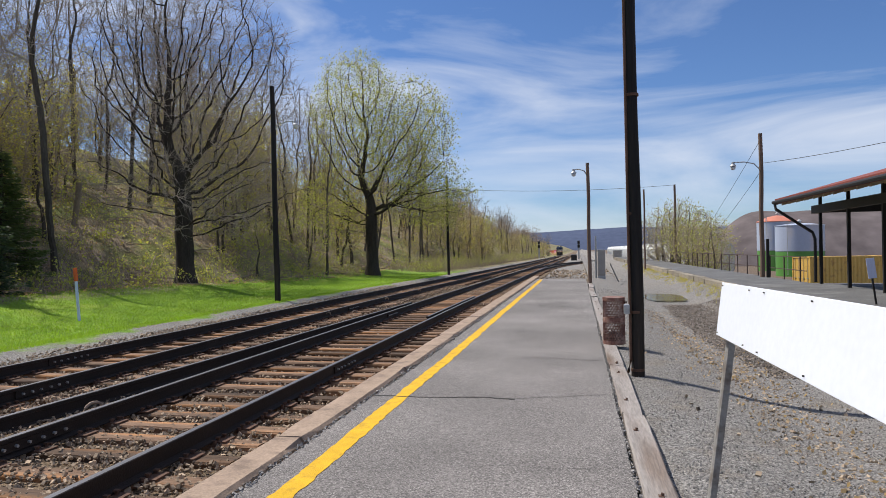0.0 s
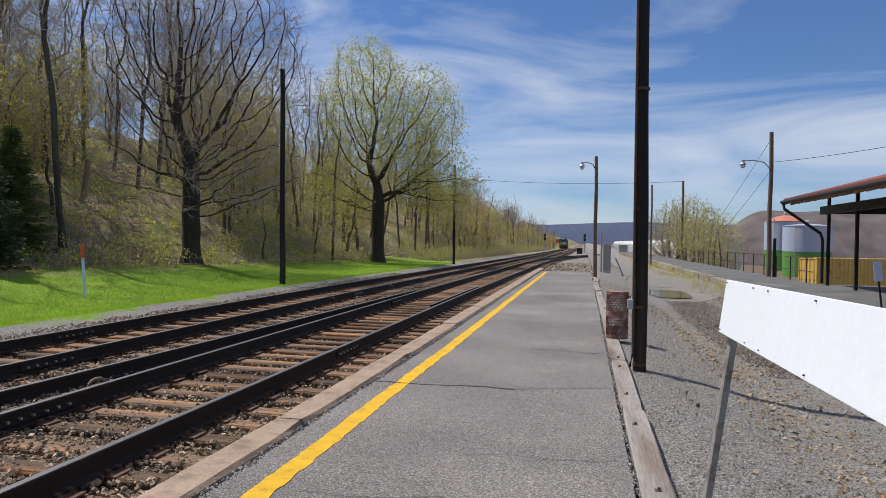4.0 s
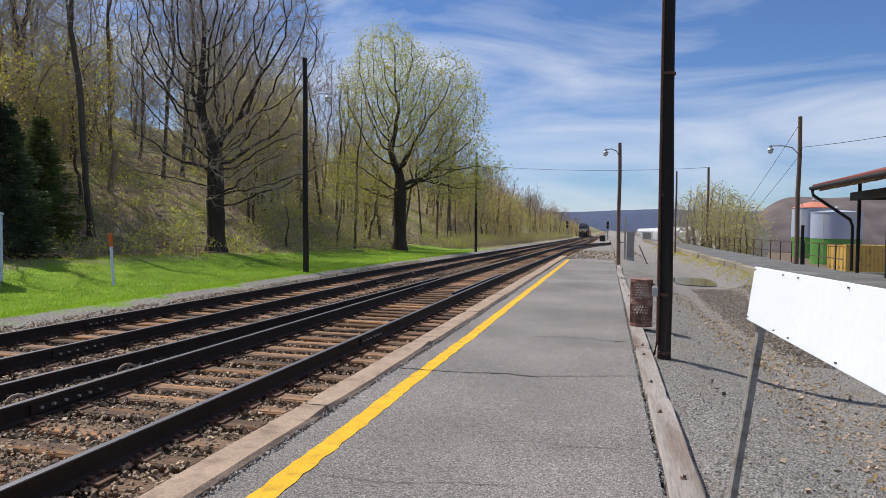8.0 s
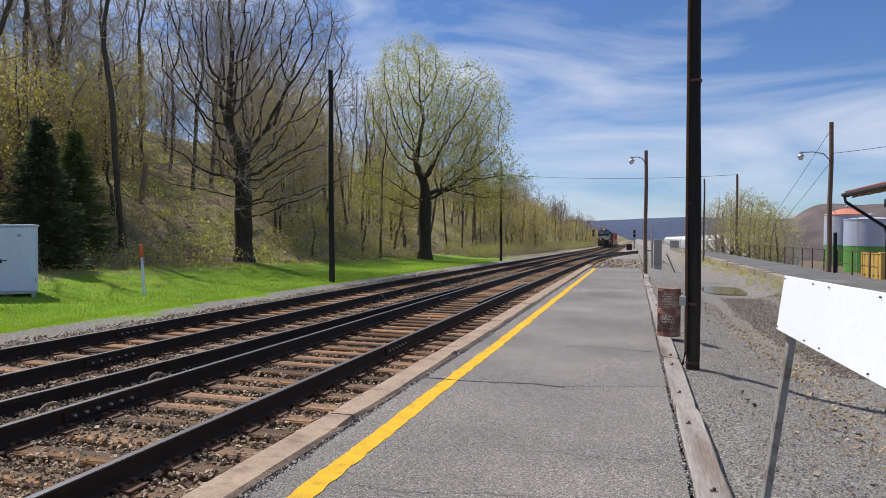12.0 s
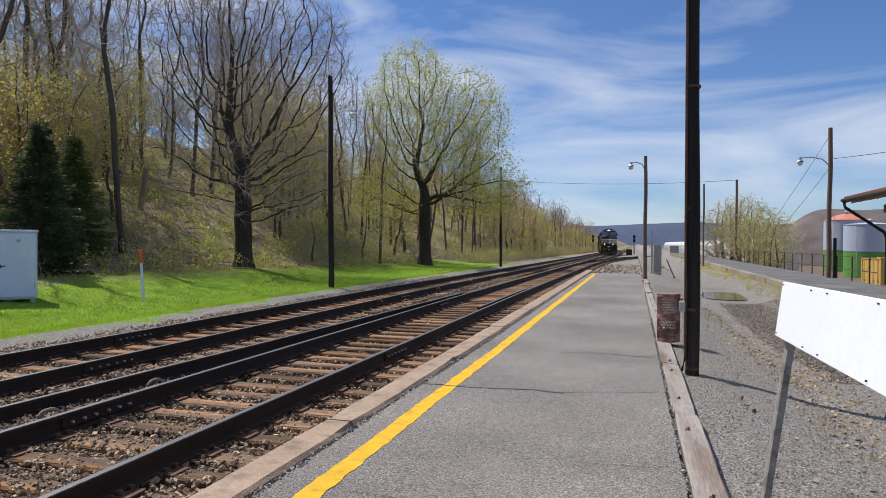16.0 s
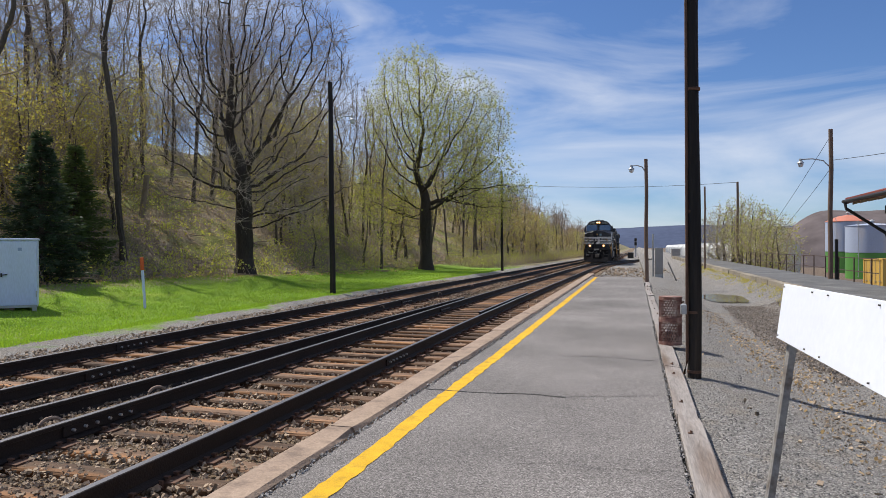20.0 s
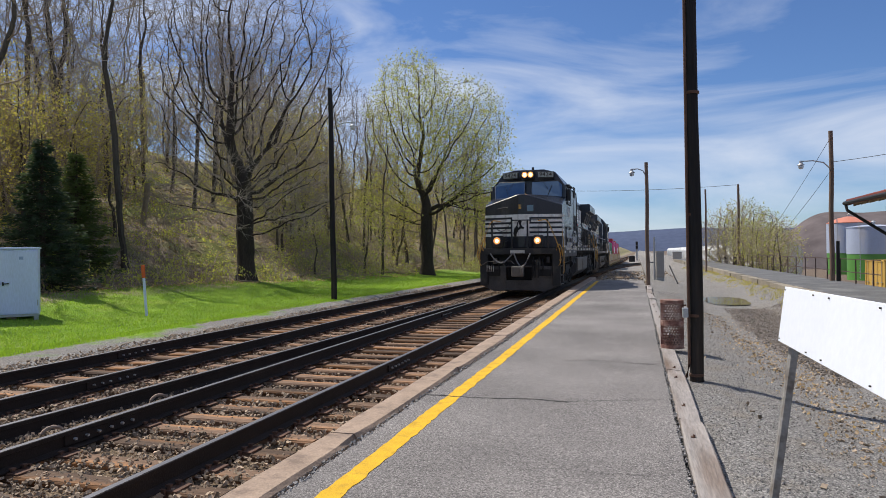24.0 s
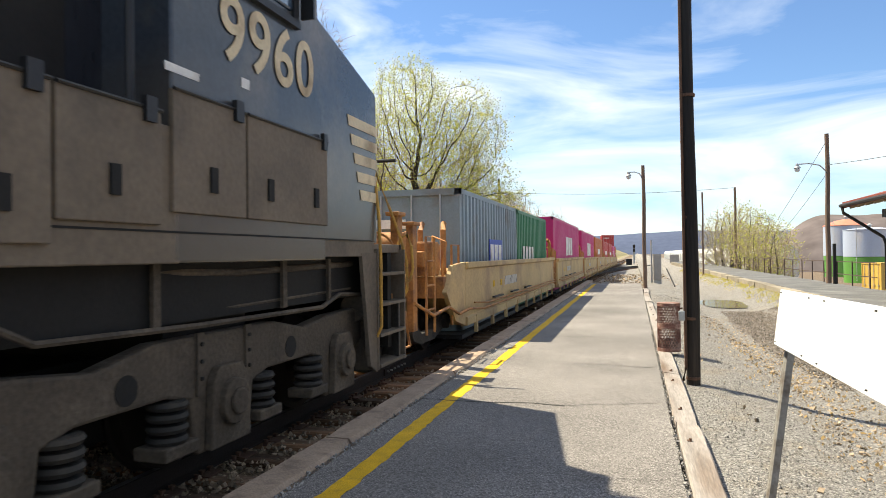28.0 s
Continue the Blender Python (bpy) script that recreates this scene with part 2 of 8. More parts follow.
M_LEAF = leaf_mat("young_spring_leaves", (0.34, 0.37, 0.10))
M_LEAF_B = leaf_mat("yellow_green_buds", (0.37, 0.345, 0.11))
M_BUD = leaf_mat("brownish_buds", (0.34, 0.26, 0.15))
M_NEEDLE = leaf_mat("spruce_needles", (0.040, 0.066, 0.042))
M_NEEDLE_B = leaf_mat("paler_spruce_needles", (0.09, 0.13, 0.05))
M_GRASS = leaf_mat("mown_grass", (0.20, 0.33, 0.036), 0.35)


def ground_mat():
    """Turf, leaf litter and gravel, laid out by place with ragged borders."""
    m = bpy.data.materials.new("ground_cover")
    m.use_nodes = True
    nt = m.node_tree
    N, L = nt.nodes.new, nt.links.new
    p = nt.nodes["Principled BSDF"]
    p.inputs["Roughness"].default_value = 0.95
    p.inputs["Specular IOR Level"].default_value = 0.2
    co = N("ShaderNodeTexCoord")
    sep = N("ShaderNodeSeparateXYZ")
    L(co.outputs["Object"], sep.inputs[0])

    def tex(scale, detail=5.0):
        n = N("ShaderNodeTexNoise")
        n.inputs["Scale"].default_value, n.inputs["Detail"].default_value = scale, detail
        L(co.outputs["Object"], n.inputs["Vector"])
        return n.outputs["Fac"]

    def ramp(src, a0, a1, lo=0.0, hi=1.0):
        r = N("ShaderNodeMapRange")
        for k, val in (("From Min", a0), ("From Max", a1), ("To Min", lo), ("To Max", hi)):
            r.inputs[k].default_value = val
        L(src, r.inputs["Value"])
        return r.outputs["Result"]

    def mix(fac, c0, c1):
        k = N("ShaderNodeMix")
        k.data_type = "RGBA"
        L(fac, k.inputs[0])
        for i, c in ((6, c0), (7, c1)):
            if isinstance(c, tuple):
                k.inputs[i].default_value = (*c, 1)
            else:
                L(c, k.inputs[i])
        return k.outputs[2]

    def madd(src, k, plus):
        q = N("ShaderNodeMath")
        q.operation = "MULTIPLY_ADD"
        L(src, q.inputs[0])
        q.inputs[1].default_value = k
        L(plus, q.inputs[2])
        return q.outputs[0]

    big, mid, fine = tex(0.35), tex(2.2), tex(45)
    x = madd(mid, 1.6, madd(big, 3.0, sep.outputs[0]))     # the place across, frayed (mean shift 2.3)
    gravel = mix(ramp(fine, 0.35, 0.65), (0.17, 0.162, 0.154), (0.30, 0.285, 0.268))
    gravel = mix(ramp(mid, 0.5, 0.75), gravel, (0.235, 0.205, 0.17))
    gravel = mix(ramp(big, 0.52, 0.7), gravel, (0.225, 0.21, 0.192))
    turf = mix(ramp(mid, 0.3, 0.7), (0.14, 0.26, 0.026), (0.22, 0.33, 0.04))
    turf = mix(ramp(big, 0.55, 0.75), turf, (0.24, 0.29, 0.05))
    litter = mix(ramp(mid, 0.35, 0.65), (0.19, 0.15, 0.105), (0.33, 0.265, 0.185))
    litter = mix(ramp(big, 0.45, 0.62), litter, (0.21, 0.22, 0.07))
    y = madd(mid, 6.0, madd(big, 14.0, sep.outputs[1]))
    turf = mix(ramp(y, 66, 78), turf, litter)
    bed = mix(ramp(fine, 0.35, 0.65), (0.115, 0.084, 0.057), (0.235, 0.175, 0.118))
    gravel = mix(ramp(sep.outputs[0], -2.3, -2.2), mix(ramp(x, -7.2, -6.6), gravel, bed), gravel)
    base = mix(ramp(x, -8.15, -7.75), turf, gravel)
    base = mix(ramp(x, -15.2, -14.2), litter, base)
    base = mix(ramp(x, 11.0, 14.0), base, (0.16, 0.12, 0.09))
    vo = N("ShaderNodeTexVoronoi")
    vo.inputs["Scale"].default_value = 72
    L(co.outputs["Object"], vo.inputs["Vector"])
    sp = N("ShaderNodeSeparateColor")
    L(vo.outputs["Color"], sp.inputs[0])
    k = N("ShaderNodeMix")
    k.data_type, k.blend_type = "RGBA", "MULTIPLY"
    k.inputs[0].default_value = 1.0
    L(base, k.inputs[6])
    L(ramp(madd(sp.outputs[0], 0.7, fine), 0.4, 1.3, 0.55, 1.45), k.inputs[7])
    L(k.outputs[2], p.inputs["Base Color"])
    b = N("ShaderNodeBump")
    b.inputs["Strength"].default_value, b.inputs["Distance"].default_value = 0.9, 0.016
    L(madd(vo.outputs["Distance"], -0.9, fine), b.inputs["Height"])
    L(b.outputs["Normal"], p.inputs["Normal"])
    return m


M_GROUND = ground_mat()

# ---- the lie of the land ----
TOR = -0.15          # top of rail; the platform is at 0
T1, T2 = -4.05, -7.35   # track centres


def smooth(v, v0, v1):
    t = min(1.0, max(0.0, (v - v0) / (v1 - v0)))
    return t * t * (3 - 2 * t)


def track2(y):
    """Centre of the far track, which bends away to the left."""
    return T2 - 0.75 * smooth(y, 90, 210) - 1.6 * smooth(y, 200, 352) - 0.00045 * max(0, y - 340) ** 2


def train_x(y):
    """The train comes by the far track and crosses over to the near one."""
    k = smooth(y, 112, 196)
    return T1 * (1 - k) + track2(y) * k


def wood_edge(y):
    return -17.5 - 1.5 * math.sin(y * 0.11) + 3.2 * smooth(y, 50, 110)


def grade(y):
    """The line falls gently away past the platform."""
    return -0.0052 * max(0.0, y - 22.0)


def land(x, y):
    return lie(x, y) + grade(min(y, 500)) * (1 - smooth(x, 2, 7))


def lie(x, y):
    """The ground before the line's fall: a swale beside the platform, the track bed, the verge and the bank."""
    if x > 7.3:
        return -0.1 - 2.1 * smooth(x, 7.3, 9.0)
    if x > 0.7:
        return -0.07 - 0.20 * smooth(x, 0.9, 2.5) + 0.18 * smooth(x, 3.4, 4.3) + 0.16 * smooth(x, 3.9, 4.75) + 0.02 * noise.noise((x * 0.7, y * 0.7, 3))
    if x > -9.3:
        return -0.40 - 0.05 * smooth(y, 5, 10) * smooth(-x, 2.2, 2.6) * (1 - smooth(-x, 8.6, 9.2))
    w = wood_edge(y)
    z = -0.40 + 0.12 * smooth(-x, 9.3, 10.0) + 0.45 * smooth(-x, 13.5, 19)
    if x < w:
        d = w - x
        z += 0.40 * d * smooth(d, 0, 5) * (1 - 0.55 * smooth(d, 25, 70)) + 0.35 * noise.noise((x * 0.25, y * 0.25, 0)) * smooth(d, 0, 3)
        z = min(z, 26 + 2 * noise.noise((x * 0.02, y * 0.02, 5)))
    return z


def make_ground():
    xs = sorted({*[-9.3 + 0.0 * i for i in range(1)], *np.arange(-60, -8, 0.8), *np.arange(-8, 8, 0.5), *np.arange(7.3, 9.3, 0.25), *np.arange(9.5, 60, 3), -9.3, -9.6, -10, -10.6, 0.69, 0.71,
                 -2500, -1200, -600, -300, -200, -150, -120, -100, -90, -80, -70, 70, 90, 120, 160, 220, 300, 450, 700, 1200, 2500})
    ys = sorted({*np.arange(-12, 60, 0.8), *np.arange(60, 140, 2.5), *np.arange(140, 420, 10), -2500, -800, -200, -60, -30, -18, 480, 600, 800, 1200, 1800, 2600})
    g = Geo()
    g.v = [(x, y, land(x, y)) for y in ys for x in xs]
    n = len(xs)
    g.f = [(j * n + i, j * n + i + 1, (j + 1) * n + i + 1, (j + 1) * n + i) for j in range(len(ys) - 1) for i in range(n - 1)]
    ob = part("ground", g, M_GROUND, smooth=True, fix=False)
    tagged(ob, "gravel, mown grass and leaf-strewn ground under the tracks and woods", "ground", kind="structure")


make_ground()


def make_platform():
    """The asphalt platform with its kerb blocks, painted line, cracks and timber edging."""
    g = Geo()
    ys = [-8 + 0.5 * i for i in range(83)]
    xs = [-1.865, -1.6, -1.0, -0.4, 0.1, 0.478]
    n = len(xs)

    def top(x, y):
        return 0.014 * noise.noise((x * 0.8, y * 0.5, 1)) - 0.006

    g.v = [(x, y, top(x, y)) for y in ys for x in xs] + [(x, y, -0.45) for y in ys for x in (xs[0], xs[-1])]
    g.f = [(j * n + i, j * n + i + 1, (j + 1) * n + i + 1, (j + 1) * n + i) for j in range(len(ys) - 1) for i in range(n - 1)]
    m = len(ys) * n
    for j in range(len(ys) - 1):
        g.f += [(j * n, (j + 1) * n, m + 2 * j + 2, m + 2 * j), (j * n + n - 1, m + 2 * j + 1, m + 2 * j + 3, (j + 1) * n + n - 1)]
    e = (len(ys) - 1)
    g.f += [(e * n, *[e * n + i for i in range(1, n)], m + 2 * e + 1, m + 2 * e)]
    ob = part("platform", g, M_ASPHALT, smooth=True, fix=False)
    tagged(ob, "worn grey asphalt station platform with hairline cracks", "platform", kind="structure")

    # the painted line, with ragged edges
    random.seed(11)
    g = Geo()
    k, yy = 0, -6.0
    while yy < 32.2:
        w0, w1 = random.uniform(-0.010, 0.010), random.uniform(-0.010, 0.010)
        xa, xb = -1.645 + w0 - 0.0025 * max(yy, 0) * 0.5, -1.50 + w1 - 0.0025 * max(yy, 0) * 0.5
        g.v += [(xa, yy, top(xa, yy) + 0.003), (xb, yy, top(xb, yy) + 0.003)]
        if k:
            g.f.append((2 * k - 2, 2 * k - 1, 2 * k + 1, 2 * k))
        k, yy = k + 1, yy + random.uniform(0.05, 0.13)
    tagged(part("yellow_line", g, M_YELLOW, fix=False), "thick yellow warning line painted along the platform", "line", kind="structure")

    # cracks
    M_CRACK = mat("crack_shadow", (0.05, 0.048, 0.045), 0.95, 0.3, 5, 50, 0.1)
    for y0, x0, x1, slope, w in ((6.22, -1.86, -0.45, 0.03, 0.028), (6.27, -0.45, 0.47, 0.36, 0.014), (8.72, -0.75, 0.45, 0.0, 0.022), (11.6, -1.8, 0.47, 0.05, 0.012), (14.2, -1.8, 0.47, -0.06, 0.014), (17.5, -1.8, 0.2, 0.03, 0.02),
                                (21.6, -1.8, 0.47, 0.04, 0.025), (4.2, -0.6, 0.47, 0.10, 0.006), (5.0, -0.9, 0.1, -0.05, 0.005), (3.3, -1.4, -0.2, 0.12, 0.006), (26, -1.8, 0.47, 0.05, 0.025)):
        g, k, x = Geo(), 0, x0
        while x < x1:
            y = y0 + slope * (x - x0) + 0.10 * noise.noise((x * 1.7, y0, 2)) + 0.03 * noise.noise((x * 9, y0, 7))
            ww = w * (0.6 + 0.8 * abs(noise.noise((x * 5, y0, 4))))
            g.v += [(x, y - ww / 2, top(x, y) + 0.005), (x, y + ww / 2, top(x, y) + 0.005)]
            if k:
                g.f.append((2 * k - 2, 2 * k, 2 * k + 1, 2 * k - 1))
            k, x = k + 1, x + 0.05
        tagged(part("crack", g, M_CRACK, fix=False), "dark ragged crack across the platform asphalt", "crack", "cracks in the platform", "structure")

    # kerb blocks
    kerb = thing("kerb", "worn pinkish concrete kerb blocks edging the platform", "kerb", kind="structure")
    random.seed(3)
    y = 4.62 - 3.1 * 4
    while y < 33.4:
        ln = 3.1
        g = Geo()
        nn = 9
        dz, dx = random.uniform(-0.006, 0.008), random.uniform(-0.012, 0.012)
        for j in range(nn + 1):
            v = y + 0.008 + (ln - 0.016) * j / nn
            c = [0.012 * random.random() * (1 + 2 * (j in (0, nn))) for _ in range(4)]
            dr = -0.0035 * max(0, v) * 0.6
            g.v += [(-2.175 + c[0] + dx + dr, v, -0.5), (-2.175 + c[0] + dx + dr, v, 0.008 + dz - c[1]), (-2.145 + c[0] + dx + dr, v, 0.028 + dz), (-1.915 - c[2] + dx, v, 0.03 + dz), (-1.890 - c[2] + dx, v, 0.008 + dz - c[3]), (-1.890 - c[2] + dx, v, -0.5)]
        for j in range(nn):
            g.f += [(6 * j + i, 6 * j + i + 1, 6 * j + i + 7, 6 * j + i + 6) for i in range(5)]
        g.f += [(0, 1, 2, 3, 4, 5), tuple(range(6 * nn, 6 * nn + 6))[::-1]]
        part("kerb_block", g, M_KERB, kerb)
        y += ln

    # timber edging
    edging = thing("timber_edging", "weathered grey timber baulks bolted along the platform's edge", "edging", kind="structure")
    random.seed(8)
    y, bolts = 5.83 - 2.45 * 4, Geo()
    while y < 28:
        g, nn = Geo(), 8
        far = smooth(y, 8, 26)
        dx, rz, dz = random.uniform(-0.012, 0.02), random.uniform(-0.006, 0.006) + random.uniform(-0.02, 0.02) * far, random.uniform(-0.01, 0.006) - 0.03 * far * random.random()
        for j in range(nn + 1):
            v = y + 0.012 + 2.426 * j / nn
            c = [0.008 * random.random() * (1 + 2 * (j in (0, nn))) for _ in range(3)]
            o = dx + rz * (v - y)
            g.v += [(0.487 + c[0] + o, v, -0.2), (0.487 + c[0] + o, v, -0.006 + dz - c[1]), (0.503 + o, v, 0.004 + dz), (0.672 + o, v, 0.004 + dz - c[2]), (0.688 - c[2] + o, v, -0.010 + dz - c[1]), (0.688 - c[2] + o, v, -0.2)]
        for j in range(nn):
            g.f += [(6 * j + i, 6 * j + i + 1, 6 * j + i + 7, 6 * j + i + 6) for i in range(5)]
        g.f += [(0, 1, 2, 3, 4, 5), tuple(range(6 * nn, 6 * nn + 6))[::-1]]
        baulk = part("baulk", g, M_TIMBER, edging)
        for v in (random.uniform(0.15, 0.6), random.uniform(1.5, 2.2)):
            xb, yb = 0.575 + random.uniform(-0.03, 0.03) + dx, y + v + random.uniform(-0.1, 0.1)
            b = Geo().tube([(xb, yb, -0.02), (xb + 0.008, yb + 0.003, 0.022 + dz)], 0.010, 7)
            b.box(xb - 0.016, xb + 0.016, yb - 0.018, yb + 0.018, -0.02, 0.008 + dz)
            part("drift_bolt", b, M_PLATE, baulk, "rusty drift bolt")
        y += 2.45


make_platform()

# ---- tracks ----


def rail_run(parent, fx, y0, y1, step=10.0, lift=0.0):
    """One rail along fx(y): foot, web and head, with the polished running top as a part of it."""
    prof = [(-0.07, 0), (0.07, 0), (0.07, 0.012), (0.012, 0.035), (0.012, 0.13), (0.036, 0.14), (0.036, 0.170), (0.031, 0.1745), (-0.031, 0.1745), (-0.036, 0.170), (-0.036, 0.14), (-0.012, 0.13), (-0.012, 0.035), (-0.07, 0.012)]
    n = max(1, int((y1 - y0) / step))
    ys = [y0 + (y1 - y0) * i / n for i in range(n + 1)]
    z0 = TOR - 0.178 + lift
    fall = [grade(y) for y in ys]
    g, h, k = Geo(), Geo(), len(prof)
    g.v = [(fx(y) + px, y, z0 + dz + pz) for y, dz in zip(ys, fall) for px, pz in prof]
    g.f = [(j * k + i, j * k + (i + 1) % k, (j + 1) * k + (i + 1) % k, (j + 1) * k + i) for j in range(n) for i in range(k)]
    g.f += [tuple(range(k))[::-1], tuple(range(n * k, n * k + k))]
    h.v = [(fx(y) + px, y, z0 + dz + pz) for y, dz in zip(ys, fall) for px, pz in ((-0.027, 0.1755), (0.0, 0.178), (0.027, 0.1755))]
    h.f = [(j * 3 + i, j * 3 + i + 1, (j + 1) * 3 + i + 1, (j + 1) * 3 + i) for j in range(n) for i in range(2)]
    ob = part("rail", g, M_RAIL, parent)
    part("running_surface", h, M_HEAD, ob, "polished steel running surface", fix=False)
    return ob


def branch_x(y):
    return T1 + 0.00155 * max(0.0, y - 55) ** 2


TRACK_1 = thing("railway_track", "main line track of dark rails on rust-brown wooden ties beside the platform", "track", "tracks", kind="structure")
TRACK_2 = thing("railway_track", "far main line track of dark rails on worn wooden ties", "track", "tracks", kind="structure")
CROSSOVER = thing("railway_track", "crossover track joining the two main lines", "track", "tracks", kind="structure")
BRANCH = thing("railway_track", "yard lead track curving away from the main line", "track", "tracks", kind="structure")
for side in (-0.7525, 0.7525):
    rail_run(TRACK_1, lambda y: T1 + side, -10, 520)
    rail_run(TRACK_2, lambda y: track2(y) + side, -10, 640, 8)
    rail_run(CROSSOVER, lambda y: train_x(y) + side, 112, 196, 4)
    rail_run(BRANCH, lambda y: branch_x(y) + side, 58, 190, 4, -0.012)


def joint_bar(track, x, y):
    g = Geo()
    for s in (-1, 1):
        g.prism([(s * 0.012, 0.036), (s * 0.034, 0.044), (s * 0.03, 0.09), (s * 0.034, 0.132), (s * 0.012, 0.14)], "y", -0.46, 0.46)
    ob = part("joint_bar", g, M_RAIL, track, "bolted joint bar", at=pose(x, y, TOR - 0.178))
    b = Geo()
    for v in (-0.36, -0.22, -0.08, 0.08, 0.22, 0.36):
        b.tube([(-0.06, v, 0.088), (0.06, v, 0.088)], 0.014, 6)
    part("bolt", b, M_GALV, ob, "bright bolt heads")


for x, y in ((T1 - 0.7525, 5.1), (T1 + 0.7525, 9.3), (T2 + 0.7525, 7.2), (T2 - 0.7525, 9.4), (T1 - 0.7525, 17.2), (T2 + 0.7525, 19.2)):
    joint_bar(TRACK_1 if x > -5 else TRACK_2, x, y)

# a spare rail lying between the tracks, with curved pale anchors
spare = thing("spare_rail", "spare dark rail lying loose between the two tracks", "rail")
rail_run(spare, lambda y: -5.83 + 0.048 * y * (1 - 0.012 * y), -8, 20.5, 2.0, -0.02)


short_rail = thing("spare_rail", "short length of dark rail lying inside the near track", "rail")
rail_run(short_rail, lambda y: -3.50 + 0.004 * (y - 15.8), 15.8, 23.1, 2.0, -0.01)


def rail_anchor():
    g = Geo()
    g.tube([(0.10 * math.cos(a) - 0.02, 0, 0.075 * math.sin(a) + 0.02) for a in [math.pi * k / 8 for k in range(9)]], 0.017, 6)
    return g.mesh("rail_anchor")


def tie_mesh(seed):
    """A hewn tie with checked ends and a slightly rounded, split top."""
    random.seed(seed)
    g, nn = Geo(), 7
    for j in range(nn + 1):
        x = -1.3 + 2.6 * j / nn
        c = [random.uniform(0, 0.012) for _ in range(4)]
        g.v += [(x, -0.115 + c[0], -0.17), (x, -0.115 + c[0], -0.018 - c[1]), (x, -0.10 + c[0], -c[1] * 0.7), (x, 0.10 - c[2], -c[3] * 0.7), (x, 0.115 - c[2], -0.018 - c[3]), (x, 0.115 - c[2], -0.17)]
    for j in range(nn):
        g.f += [(6 * j + i, 6 * j + i + 1, 6 * j + i + 7, 6 * j + i + 6) for i in range(5)]
    g.f += [(0, 1, 2, 3, 4, 5), tuple(range(6 * nn, 6 * nn + 6))[::-1]]
    me = g.mesh("tie")
    clean(me)
    me.materials.append(M_TIE)
    return me


def plate_mesh():
    g = Geo().box(-0.18, 0.18, -0.095, 0.095, 0, 0.014)
    for sx, sy in ((-0.09, -0.05), (0.09, 0.05), (0.09, -0.06), (-0.09, 0.06)):
        g.box(sx - 0.012, sx + 0.012, sy - 0.012, sy + 0.012, 0.01, 0.045)
        g.box(sx - 0.02, sx + 0.02, sy - 0.018, sy + 0.018, 0.036, 0.05)
    for s in (-1, 1):   # rail anchors under the foot
        g.box(s * 0.075 - 0.02, s * 0.075 + 0.02, 0.10, 0.125, -0.03, 0.03)
    me = g.mesh("tie_plate")
    clean(me)
    me.materials.append(M_PLATE)
    return me


def lay_ties():
    ties, plate = [tie_mesh(k) for k in range(8)], plate_mesh()
    random.seed(21)
    zt = TOR - 0.178 - 0.012
    for track, fx, y0 in ((TRACK_1, lambda y: T1, 0.6), (TRACK_2, lambda y: T2, 2.1)):
        y = y0
        for k in range(146):
            ob = part("tie", random.choice(ties), None, track, at=pose(fx(y) + random.uniform(-0.05, 0.05), y, zt + grade(y) + random.uniform(-0.012, 0.002), 0, 0, random.uniform(-1.2, 1.2) + 180 * random.randint(0, 1)))
            if k < 42:
                for s in (-0.7525, 0.7525):
                    part("tie_plate", plate, None, track, at=pose(fx(y) + s, y, zt, 0, 0, 180 if s > 0 else 0))
            y += 0.5 + random.uniform(-0.03, 0.03)
        # the rest, far off
        g = Geo()
        while y < 330:
            x = (T1 if track is TRACK_1 else track2(y)) + random.uniform(-0.06, 0.06)
            g.box(x - 1.3, x + 1.3, y - 0.11, y + 0.11, zt + grade(y) - 0.15, zt + grade(y) + random.uniform(-0.015, 0))
            y += 0.5
        tagged(part("far_ties", g, M_TIE, track, fix=False), kind="stuff")
    g = Geo()
    y = 60.0
    while y < 190:
        x = branch_x(y)
        g.box(x - 1.3, x + 1.3, y - 0.11, y + 0.11, zt + grade(y) - 0.15, zt + grade(y) - 0.01)
        y += 0.5
    tagged(part("far_ties", g, M_TIE, BRANCH, fix=False), kind="stuff")
    g = Geo()
    y = 112.0
    while y < 196:
        x = train_x(y)
        g.box(x - 1.3, x + 1.3, y - 0.11, y + 0.11, zt + grade(y) - 0.15, zt + grade(y) - 0.018)
        y += 0.5
    tagged(part("far_ties", g, M_TIE, CROSSOVER, fix=False), kind="stuff")
    me = rail_anchor()
    me.materials.append(M_KERB)
    for x, y in ((-4.90, 4.65), (-4.90, 6.05), (-5.98, 17.6), (-6.56, 17.1), (-6.5, 22.6), (-6.5, 27.5)):
        tagged(part("rail_anchor", me, None, at=pose(x, y, TOR - 0.06 if y < 7 else TOR - 0.13, 0, 0, 70)), "pale curved steel rail anchor lying beside a rail", "anchor", "loose rail anchors")
    for y in (16.0, 18.8, 20.6, 22.4):
        tagged(part("rail_anchor", me, None, at=pose(T1 + 1.28, y, TOR - 0.17, 0, 0, 90)), "pale curved steel rail anchor lying beside a rail", "anchor", "loose rail anchors")


